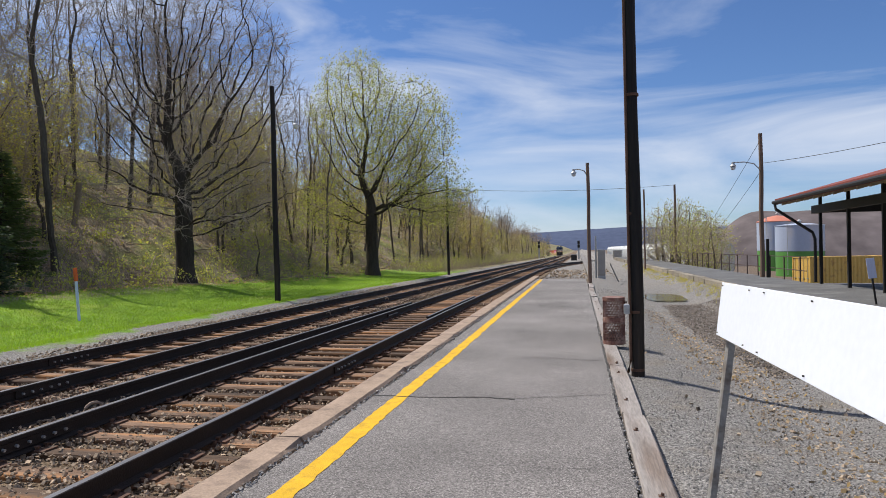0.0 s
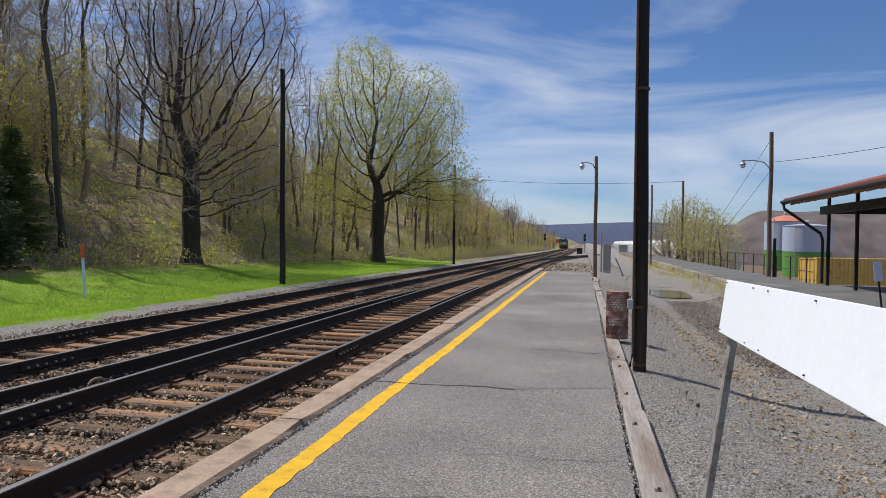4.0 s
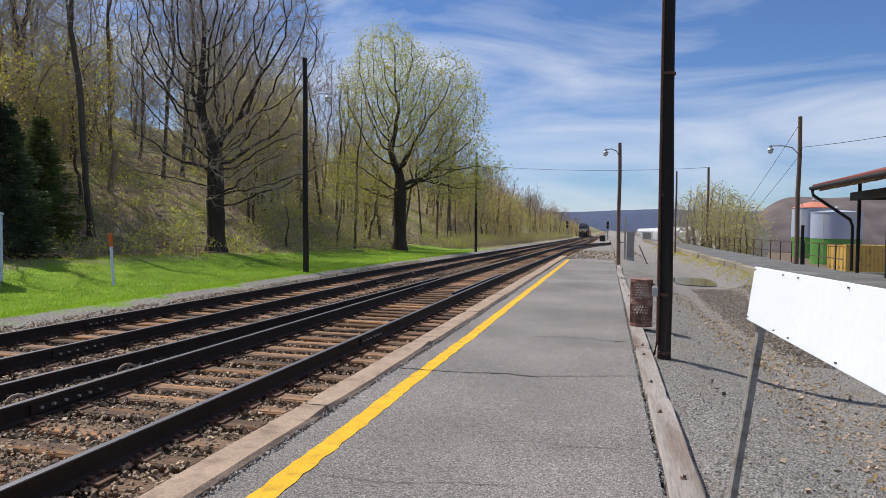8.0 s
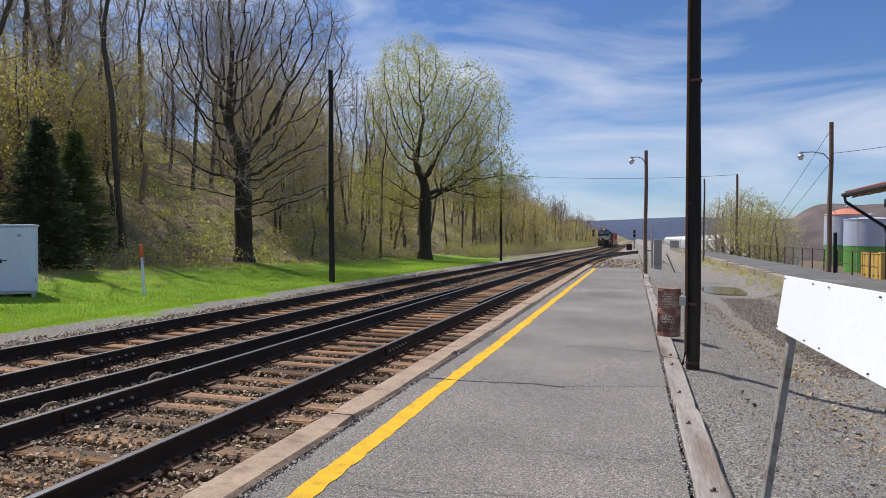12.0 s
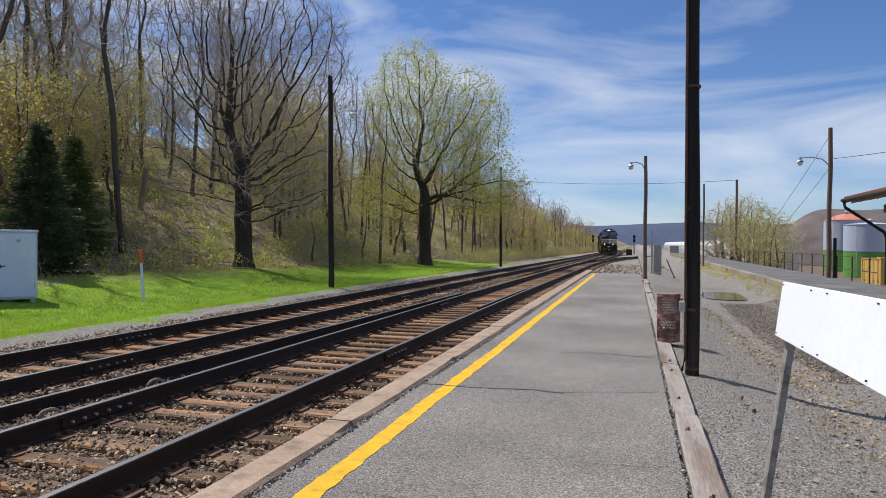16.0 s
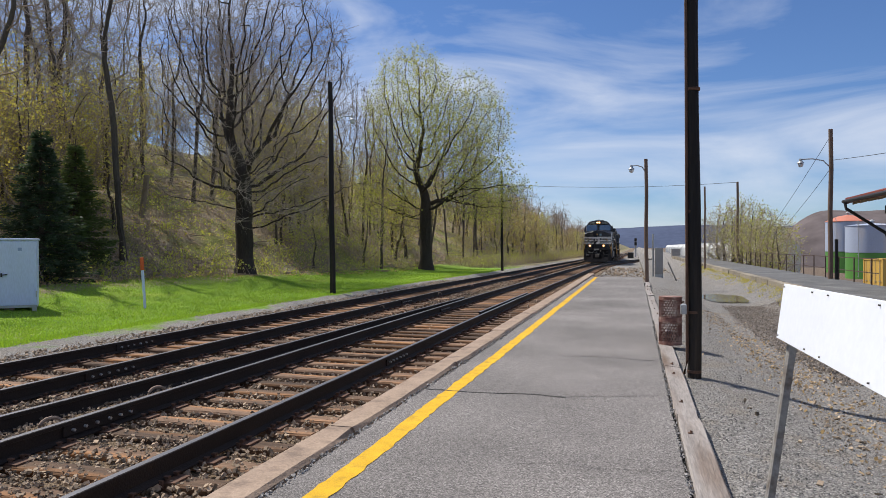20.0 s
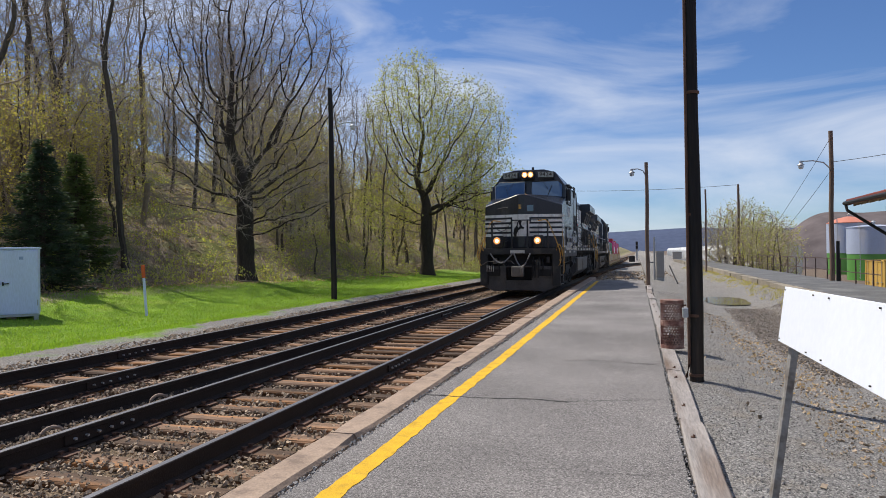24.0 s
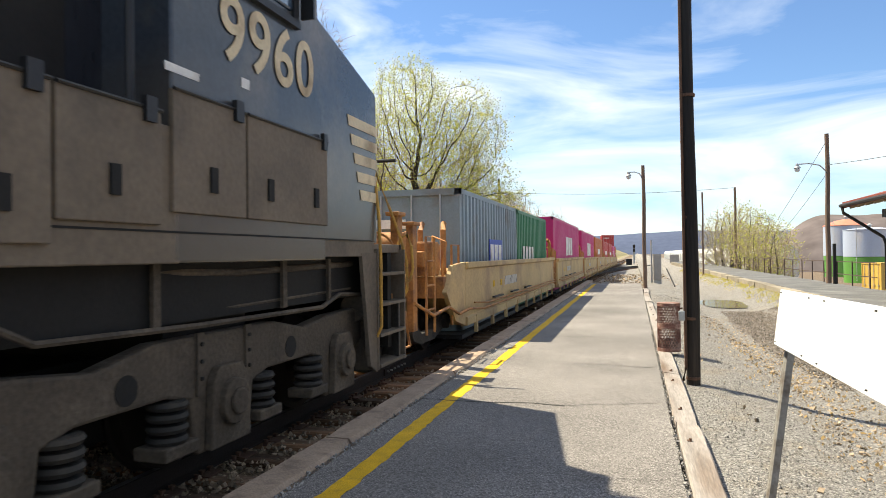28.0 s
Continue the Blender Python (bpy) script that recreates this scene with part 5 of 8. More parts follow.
def box_container(name, label, group, at, ln, w, h, paint, parent_kind="container", rib=0.28, logo=None):
    """A corrugated steel freight container: frame posts, rails, ribbed sides, doors and corner castings. Origin: the middle of its floor."""
    t = thing(name, label, parent_kind, group, at=at)
    hw, hl = w / 2, ln / 2
    for s in (-1, 1):
        g, n = Geo(), int((ln - 0.3) / rib)
        x0, step = s * (hw - 0.035), (ln - 0.3) / n
        prof = []
        for k in range(n):
            y = -hl + 0.15 + k * step
            prof += [(x0, y), (x0, y + step * 0.32), (x0 + s * 0.034, y + step * 0.45), (x0 + s * 0.034, y + step * 0.87)]
        prof.append((x0, hl - 0.15))
        g.v = [(px, py, 0.14) for px, py in prof] + [(px, py, h - 0.08) for px, py in prof]
        m = len(prof)
        g.f = [(k, k + 1, m + k + 1, m + k) for k in range(m - 1)]
        part("side_panel", g, paint, t, fix=False)
        part("end_panel", Geo().box(-hw + 0.1, hw - 0.1, s * (hl - 0.06) - 0.02, s * (hl - 0.06) + 0.02, 0.12, h - 0.1), paint, t)
        f = Geo()
        for sx in (-1, 1):
            f.box(sx * hw - (0.1 if sx > 0 else 0), sx * hw + (0.1 if sx < 0 else 0), s * hl - (0.15 if s > 0 else 0), s * hl + (0.15 if s < 0 else 0), 0, h)
        f.box(-hw, hw, s * hl - (0.1 if s > 0 else 0), s * hl + (0.1 if s < 0 else 0), 0, 0.13).box(-hw, hw, s * hl - (0.1 if s > 0 else 0), s * hl + (0.1 if s < 0 else 0), h - 0.12, h - 0.002)
        f.box(s * hw - (0.06 if s > 0 else 0), s * hw + (0.06 if s < 0 else 0), -hl + 0.1, hl - 0.1, 0.0, 0.15).box(s * hw - (0.05 if s > 0 else 0), s * hw + (0.05 if s < 0 else 0), -hl + 0.1, hl - 0.1, h - 0.09, h - 0.004)
        part("frame", f, paint, t)
    part("roof", Geo().box(-hw + 0.03, hw - 0.03, -hl + 0.05, hl - 0.05, h - 0.06, h - 0.02), paint, t)
    part("floor", Geo().box(-hw + 0.05, hw - 0.05, -hl + 0.05, hl - 0.05, 0.02, 0.12), M_DARKSTEEL, t)
    for x in (-0.85, -0.3, 0.3, 0.85):
        part("locking_bar", Geo().tube([(x, -hl + 0.0, 0.1), (x, -hl + 0.0, h - 0.1)], 0.018, 6).box(x - 0.12, x + 0.12, -hl - 0.02, -hl + 0.02, 1.0, 1.05), M_GALV, t, "steel locking bar")
    if logo:
        logo(t, hw, hl, h)
    return t


def yard_logo(t, hw, hl, h):
    g = Geo()
    for y in (-0.35, -0.1, 0.15, 0.4):
        g.box(-hw - 0.012, -hw + 0.004, y - 0.09, y + 0.09, 1.75, 2.25)
    for y in (-0.35, 0.1):
        g.box(-hw - 0.012, -hw + 0.004, y - 0.15, y + 0.15, 1.1, 1.5)
    part("lettering", g, M_BAR, t, "dark block lettering as plain bars")


box_container("freight_container", "yellow steel freight container parked in the lower yard", "", pose(19.2, 54.2, -2.0, 0, 0, -78), 6.06, 2.44, 2.6, M_BOX_Y, logo=yard_logo)
skid = thing("container_skid", "timber baulks under the yellow container", "timber", at=pose(19.2, 54.2, LOW, 0, 0, -78))
for y in (-2.6, 2.6):
    part("baulk", Geo().box(-1.25, 1.25, y - 0.15, y + 0.15, -0.02, 0.2), M_TIMBER, skid)
for cx in (12.2, 16.4):
    trk = thing("railway_track", "sunken yard track on brown ballast", "track", "yard tracks", kind="structure")
    for side in (-0.7525, 0.7525):
        part("rail", Geo().box(cx + side - 0.035, cx + side + 0.035, -10, 260, LOW + 0.13, LOW + 0.27), M_RAIL, trk)
    g = Geo()
    for k in range(180):
        g.box(cx - 1.3, cx + 1.3, 8 + 0.55 * k, 8.24 + 0.55 * k, LOW - 0.02, LOW + 0.13)
    tagged(part("ties", g, M_TIE, trk, fix=False), kind="stuff")

M_SHED = mat("white_shed_cladding", (0.62, 0.63, 0.62), 0.6, 0.1, 0.8, 15, 0.05)


def shed(x, y, w, d, h, label, roof=M_GALV, turn=0, z=LOW):
    t = thing("shed", label, "shed", "far sheds", at=pose(x, y, z, 0, 0, turn))
    part("wall", Geo().box(-w / 2, w / 2, -d / 2, d / 2, -0.1, h), M_SHED, t)
    part("roof", Geo().prism([(-w / 2 - 0.3, h), (0, h + w * 0.12), (w / 2 + 0.3, h), (w / 2 + 0.3, h + 0.12), (0, h + w * 0.12 + 0.12), (-w / 2 - 0.3, h + 0.12)], "y", -d / 2 - 0.3, d / 2 + 0.3), roof, t)
    for k in range(int(d / 4)):
        part("window", Geo().box(-w / 2 - 0.03, -w / 2, -d / 2 + 1 + 4 * k, -d / 2 + 2.2 + 4 * k, h * 0.45, h * 0.75), M_DARKSTEEL, t)
    part("door", Geo().box(-1.2, 1.2, -d / 2 - 0.03, -d / 2, 0, h * 0.75), M_GREYBOX, t)
    return t


shed(84, 205, 26, 10, 3.0, "long low white industrial shed in the distance", turn=8)
shed(30, 180, 8, 20, 3.4, "white clad shed across the yard")


def hopper(x, y, label):
    """A white covered hopper wagon."""
    t = thing("covered_hopper", label, "freight wagon", "white wagons in the yard", at=pose(x, y, LOW + 0.27))
    body = Geo().prism([(-1.5, 1.3), (-1.15, 0.7), (1.15, 0.7), (1.5, 1.3), (1.55, 3.2), (1.0, 3.9), (-1.0, 3.9), (-1.55, 3.2)], "y", -6.8, 6.8)
    part("body", body, M_SHED, t)
    for k in range(9):
        for s in (-1, 1):
            part("rib", Geo().box(s * 1.5 - 0.06, s * 1.5 + 0.06, -6.4 + 1.6 * k - 0.05, -6.4 + 1.6 * k + 0.05, 1.3, 3.2), M_SHED, t)
    part("walkway", Geo().box(-0.4, 0.4, -6.8, 6.8, 3.92, 3.98), M_GALV, t)
    for yy in (-5.2, 5.2):
        part("truck", Geo().box(-1.1, 1.1, yy - 1.1, yy + 1.1, 0.25, 0.75), M_DARKSTEEL, t)
        for v in (-0.85, 0.85):
            part("wheelset", Geo().tube([(-0.82, yy + v, 0.45), (-0.7, yy + v, 0.45)], 0.45, 16).tube([(0.7, yy + v, 0.45), (0.82, yy + v, 0.45)], 0.45, 16).tube([(-0.7, yy + v, 0.45), (0.7, yy + v, 0.45)], 0.08, 8), M_RAIL, t)
    return t


h0 = hopper(12.2, 70.0, "white covered hopper wagon standing in the yard")
for k in range(1, 13):
    copy_thing(h0, pose(12.2, 70.0 + 15.2 * k, LOW + 0.27))

M_SIGNALBOX = mat("weathered_aluminium", (0.33, 0.31, 0.29), 0.55, 0.15, 3, 40, 0.05, metal=0.3)
# signal cabinet, mast, crank rod and relay huts past the platform
cab = thing("signal_cabinet", "tall grey metal signal cabinet with a slim mast", "cabinet", at=pose(1.35, 37.1, land(1.35, 37.1)))
part("body", Geo().box(-0.20, 0.20, -0.2, 0.2, 0.16, 1.56), M_SIGNALBOX, cab, bevel=0.02)
part("door", Geo().box(-0.17, 0.17, -0.222, -0.2, 0.22, 1.5), M_SIGNALBOX, cab, bevel=0.008)
part("plinth", Geo().box(-0.2, 0.2, -0.15, 0.15, -0.1, 0.16), M_GALV, cab)
part("mast", Geo().tube([(-0.29, 0, -0.1), (-0.29, 0, 2.3)], 0.05, 10), M_GALV, cab, "slim grey mast", smooth=True)
rod = thing("crank_rod", "slanting dark rod beside the signal cabinet", "rod")
part("bar", Geo().tube([(1.95, 32.2, -0.1), (1.70, 34.4, 0.65)], 0.035, 6), M_DARKSTEEL, rod)
for x, y, w, h in ((5.6, 100, 0.6, 1.1), (-0.9, 147, 0.6, 1.25)):
    t = thing("relay_hut", "squat grey metal relay hut beside the line", "hut", "relay huts", at=pose(x, y, land(x, y)))
    part("body", Geo().box(-w, w, -0.6, 0.6, 0, h), M_SIGNALBOX if x > 0 else M_DARKSTEEL, t, bevel=0.03)
    part("roof", Geo().box(-w - 0.06, w + 0.06, -0.66, 0.66, h, h + 0.07), M_GALV, t)
for x, y in ((-10.4, 182), (0.1, 175)):
    t = thing("signal_mast", "slim signal mast with round black signal heads", "signal", "line signals", at=pose(x, y, land(x, y)))
    part("mast", Geo().tube([(0, 0, -0.1), (0, 0, 4.4)], 0.08, 8), M_GALV, t)
    for z in (3.35, 4.35):
        hd = part("signal_head", Geo().box(-0.3, 0.3, -0.25, 0.1, z - 0.42, z + 0.42), M_DARKSTEEL, t, bevel=0.1)
        part("hood", Geo().tube([(0, -0.5, z), (0, -0.2, z)], 0.13, 10), M_DARKSTEEL, hd)
    part("ladder", Geo().box(-0.2, 0.2, 0.14, 0.18, 0, 4.3), M_GALV, t)

# bushes by the second platform
random.seed(77)
BUSH = [((0, 0, 2.9), (1.9, 1.9, 2.1), 0.7), ((0.3, -0.3, 1.4), (1.7, 1.7, 1.0), 0.3)]
b0 = tree("budding_bush", "many-stemmed bush with yellow-green buds beside the second platform", "bush", "bushes by the second platform", on_land(8.3, 50.5),
          grown(71, 0.35, 0.16, BUSH, 520, 2.8, 0.34, 0.27, wander=0.10, up=0.06, tips=3, tip_len=0.55, tip_r=0.009, leaf_n=2, leaf_size=0.05, leaf_gap=0.10, limb_r=0.5, sides=(5, 4, 3)), M_BARK_WOOD, M_TWIG, M_LEAF)
b1 = tree("budding_bush", "many-stemmed grey bush with few buds beside the second platform", "bush", "bushes by the second platform", on_land(7.9, 60.0),
          grown(72, 0.35, 0.16, BUSH, 480, 2.8, 0.34, 0.27, wander=0.10, up=0.06, tips=3, tip_len=0.6, tip_r=0.009, leaf_n=1, leaf_size=0.04, leaf_gap=0.12, limb_r=0.5, sides=(5, 4, 3)), M_BARK_WOOD, M_TWIG_DARK, M_LEAF_B)
for x, y, s, b in ((8.9, 46.2, 0.85, b0), (8.7, 48.0, 0.95, b0), (8.3, 54.0, 1.1, b0), (9.2, 52, 1.1, b1), (8.2, 57.5, 1.15, b0), (8.3, 62, 1.2, b1), (8.0, 65, 1.2, b1), (7.9, 69, 1.2, b1), (9.3, 56, 1.0, b0)):
    copy_thing(b, pose(x, y, land(x, y) + (1.0 if x > 8 else 0), 0, 0, random.uniform(0, 360)) @ Matrix.Scale(s, 4))


def wire(pts, sag, r, label):
    g = Geo()
    (a, b) = (Vector(pts[0]), Vector(pts[1]))
    g.tube([a.lerp(b, k / 14) - Vector((0, 0, sag * 4 * (k / 14) * (1 - k / 14))) for k in range(15)], r, 4)
    tagged(part("overhead_wire", g, M_DARKSTEEL, fix=False), label, "wire", "overhead wires")


wire([(7.4, 53.4, 6.2), (-16, 60, 7.6)], 0.5, 0.014, "thin dark wire strung across the tracks")
wire([(7.04, 27.36, 5.5), (7.6, 44, 2.0)], 0.1, 0.009, "thin guy wire from the lamp pole")
wire([(7.04, 27.36, 4.3), (7.7, 41, 2.0)], 0.1, 0.009, "thin guy wire from the lamp pole")
wire([(7.04, 27.36, 4.6), (11.5, 12, 4.6)], 0.25, 0.009, "thin wire from the lamp pole to the station")
wire([(0.825, 8.0, 8.2), (0.6, -20, 8.0)], 0.5, 0.012, "thin wire from the platform pole")

# puddle on the lot
g = Geo()
n = 40
g.v = [(2.95 + (0.75 + 0.1 * noise.noise((math.cos(6.283 * k / n) * 2, math.sin(6.283 * k / n) * 2, 1))) * math.cos(6.283 * k / n), 23.4 + (1.9 + 0.5 * noise.noise((math.cos(6.283 * k / n) * 2, math.sin(6.283 * k / n) * 2, 4))) * math.sin(6.283 * k / n), -0.245) for k in range(n)]
g.f = [tuple(range(n))]
M_WATER = mat("muddy_water", (0.10, 0.09, 0.055), 0.08, 0.1, 2, 10, 0.01, spec=0.6)
tagged(part("puddle", g, M_WATER, fix=False), "shallow muddy puddle on the gravel lot", "puddle", kind="structure")

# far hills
# the ridge's blue is distance haze put into its base colour
M_RIDGE = mat("haze_blue_wooded_ridge", (0.085, 0.105, 0.165), 1.0, 0.15, 0.006, 0.06, 0.0, spec=0.0)
M_HILL = mat("brown_wooded_hill", (0.135, 0.115, 0.115), 1.0, 0.45, 0.03, 0.25, 0.0, spec=0.0)


def ridge(name, x0, x1, y, hfun, material, label, rows=5, depth=300):
    g, n = Geo(), 120
    for j in range(rows + 1):
        for k in range(n + 1):
            x = x0 + (x1 - x0) * k / n
            s = j / rows
            g.v.append((x, y + depth * s, -3 + (hfun(x) + 3) * math.sin(s * math.pi / 2)))
    g.f = [(j * (n + 1) + k, j * (n + 1) + k + 1, (j + 1) * (n + 1) + k + 1, (j + 1) * (n + 1) + k) for j in range(rows) for k in range(n)]
    tagged(part(name, g, material, smooth=True, fix=False), label, "hill", kind="structure")


ridge("far_ridge", -1500, 2200, 1900, lambda x: 62 + 9 * noise.noise((x * 0.003, 0, 0)) + 3 * noise.noise((x * 0.02, 0, 3)) + 0.012 * max(0, x), M_RIDGE, "long wooded ridge on the horizon, coloured bluish for distance haze")
ridge("near_hill", 60, 900, 470, lambda x: 24 * smooth(x, 60, 240) + 6 * noise.noise((x * 0.01, 2, 0)) + 1.5 * noise.noise((x * 0.1, 0, 3)), M_HILL, "brown wooded hill behind the yard", 5, 150)
ridge("earth_bank", 22, 60, 128, lambda x: 8.5 * smooth(x, 22, 36) + 0.5 * noise.noise((x * 0.2, 2, 0)), M_HILL, "bare brown earth bank behind the tanks", 5, 20)

# ---- the train ----
M_STRIPE = mat("white_stripe_paint", (0.74, 0.72, 0.68), 0.5, 0.12, 2, 30, 0.03, stain=(0.40, 0.36, 0.30), stain_amount=0.45, stain_scale=2.5)
M_STRIPE_B = mat("dirty_stripe_paint", (0.66, 0.54, 0.35), 0.55, 0.15, 2, 30, 0.03, stain=(0.35, 0.25, 0.14), stain_amount=0.45, stain_scale=2.5)
M_LOCO_B = mat("faded_blue_black_paint", (0.042, 0.053, 0.070), 0.24, 0.25, 1.2, 25, 0.015, spec=0.55, stain=(0.12, 0.105, 0.09), stain_amount=0.5, stain_scale=1.2)
M_SILL_B = mat("brown_dusted_sill_paint", (0.135, 0.106, 0.080), 0.75, 0.3, 1.5, 25, 0.08, stain=(0.15, 0.12, 0.09), stain_amount=0.5, stain_scale=1.0)
M_SILL = mat("dusty_sill_paint", (0.050, 0.046, 0.043), 0.7, 0.3, 1.5, 25, 0.08, stain=(0.125, 0.102, 0.08), stain_amount=0.5, stain_scale=1.0)


def road_dust(m, colour, z0, z1):
    """Brown road dust that clings to the lower panels, ragged at its upper edge."""
    nt = m.node_tree
    N, L = nt.nodes.new, nt.links.new
    p = nt.nodes["Principled BSDF"]
    old = p.inputs["Base Color"].links[0].from_socket
    co, sep, nz, ad, rg, mx = N("ShaderNodeTexCoord"), N("ShaderNodeSeparateXYZ"), N("ShaderNodeTexNoise"), N("ShaderNodeMath"), N("ShaderNodeMapRange"), N("ShaderNodeMix")
    L(co.outputs["Object"], sep.inputs[0])
    L(co.outputs["Object"], nz.inputs["Vector"])
    nz.inputs["Scale"].default_value, nz.inputs["Detail"].default_value = 1.3, 6.0
    ad.operation = "MULTIPLY_ADD"
    ad.inputs[1].default_value = 1.2
    L(nz.outputs["Fac"], ad.inputs[0])
    L(sep.outputs[2], ad.inputs[2])
    for k, val in (("From Min", z0 + 0.6), ("From Max", z1 + 0.6), ("To Min", 0.85), ("To Max", 0.0)):
        rg.inputs[k].default_value = val
    L(ad.outputs[0], rg.inputs["Value"])
    mx.data_type = "RGBA"
    L(rg.outputs["Result"], mx.inputs[0])
    L(old, mx.inputs[6])
    mx.inputs[7].default_value = (*colour, 1)
    L(mx.outputs[2], p.inputs["Base Color"])


road_dust(M_LOCO_B, (0.12, 0.10, 0.078), 1.9, 3.0)
M_UNDER_B = mat("brown_dusted_running_gear", (0.080, 0.062, 0.046), 0.8, 0.4, 2.5, 30, 0.2, stain=(0.14, 0.108, 0.078), stain_amount=0.5, stain_scale=2)
M_UNDER = mat("grimy_running_gear", (0.030, 0.027, 0.024), 0.8, 0.35, 2.5, 30, 0.15, stain=(0.08, 0.065, 0.05), stain_amount=0.5, stain_scale=2)
M_PLOW = mat("dust_greyed_black_steel", (0.065, 0.058, 0.052), 0.7, 0.4, 2.0, 30, 0.12, stain=(0.045, 0.04, 0.036), stain_amount=0.6, stain_scale=2.2)
M_CABLE = mat("dusty_cable_sheath", (0.038, 0.033, 0.022), 0.8, 0.3, 4, 40, 0.1)
# near-black puts shade into recesses and underframe; also colours hoses, seams and latches
M_DEEP = mat("recess_shade_and_black_fittings", (0.012, 0.011, 0.010), 0.8, 0.3, 3, 30, 0.05)
M_GRAB = mat("yellow_grab_paint", (0.50, 0.27, 0.05), 0.55, 0.2, 6, 50, 0.05, stain=(0.25, 0.15, 0.06), stain_amount=0.5, stain_scale=9)
M_BLACKRAIL = mat("black_handrail_paint", (0.014, 0.014, 0.015), 0.45, 0.25, 5, 50, 0.05)
M_HOSE = mat("grey_hose_rubber", (0.17, 0.165, 0.16), 0.6, 0.2, 5, 40, 0.05)
M_MESH = mat("dark_intake_screen", (0.03, 0.029, 0.029), 0.85, 0.3, 3, 120, 0.4)
M_WINDOW = mat("dark_cab_glass", (0.10, 0.16, 0.24), 0.05, 0.1, 2, 10, 0.0, metal=0.55, spec=0.8)
M_NOSE_GLASS = mat("pale_blue_nose_glass", (0.10, 0.17, 0.22), 0.1, 0.1, 2, 10, 0.0, spec=0.8)
M_LAMP = glow("lit_headlamp", (1.0, 0.62, 0.28), 6.0)
# emissive orange that imitates the bloom round a lit lens
M_LAMP_BLOOM = glow("headlamp_bloom_ring", (1.0, 0.42, 0.13), 0.75)
M_LAMP_RIM = mat("worn_lamp_housing", (0.13, 0.115, 0.095), 0.55, 0.25, 6, 40, 0.1)
M_PALE = mat("pale_worn_marking", (0.48, 0.45, 0.40), 0.6, 0.2, 4, 40, 0.05, stain=(0.16, 0.13, 0.11), stain_amount=0.5, stain_scale=8)
M_NUMBER_GLASS = mat("number_board_glass", (0.30, 0.31, 0.28), 0.3, 0.1, 3, 30, 0.02)
M_RED = mat("red_warning_label", (0.5, 0.05, 0.06), 0.6, 0.1, 5, 50, 0.02)


def writing(text, size, depth=0.002, bold=0.012):
    """Letters as a mesh, centred, in the plane of x and y."""
    cu = bpy.data.curves.new("writing", "FONT")
    cu.body, cu.size, cu.extrude, cu.offset = text, size, depth, bold * size
    cu.align_x, cu.align_y, cu.space_character = "CENTER", "CENTER", 1.08
    ob = bpy.data.objects.new("writing", cu)
    me = bpy.data.meshes.new_from_object(ob)
    bpy.data.objects.remove(ob)
    return me


AXLES = (-2.0, 0.0, 2.0)


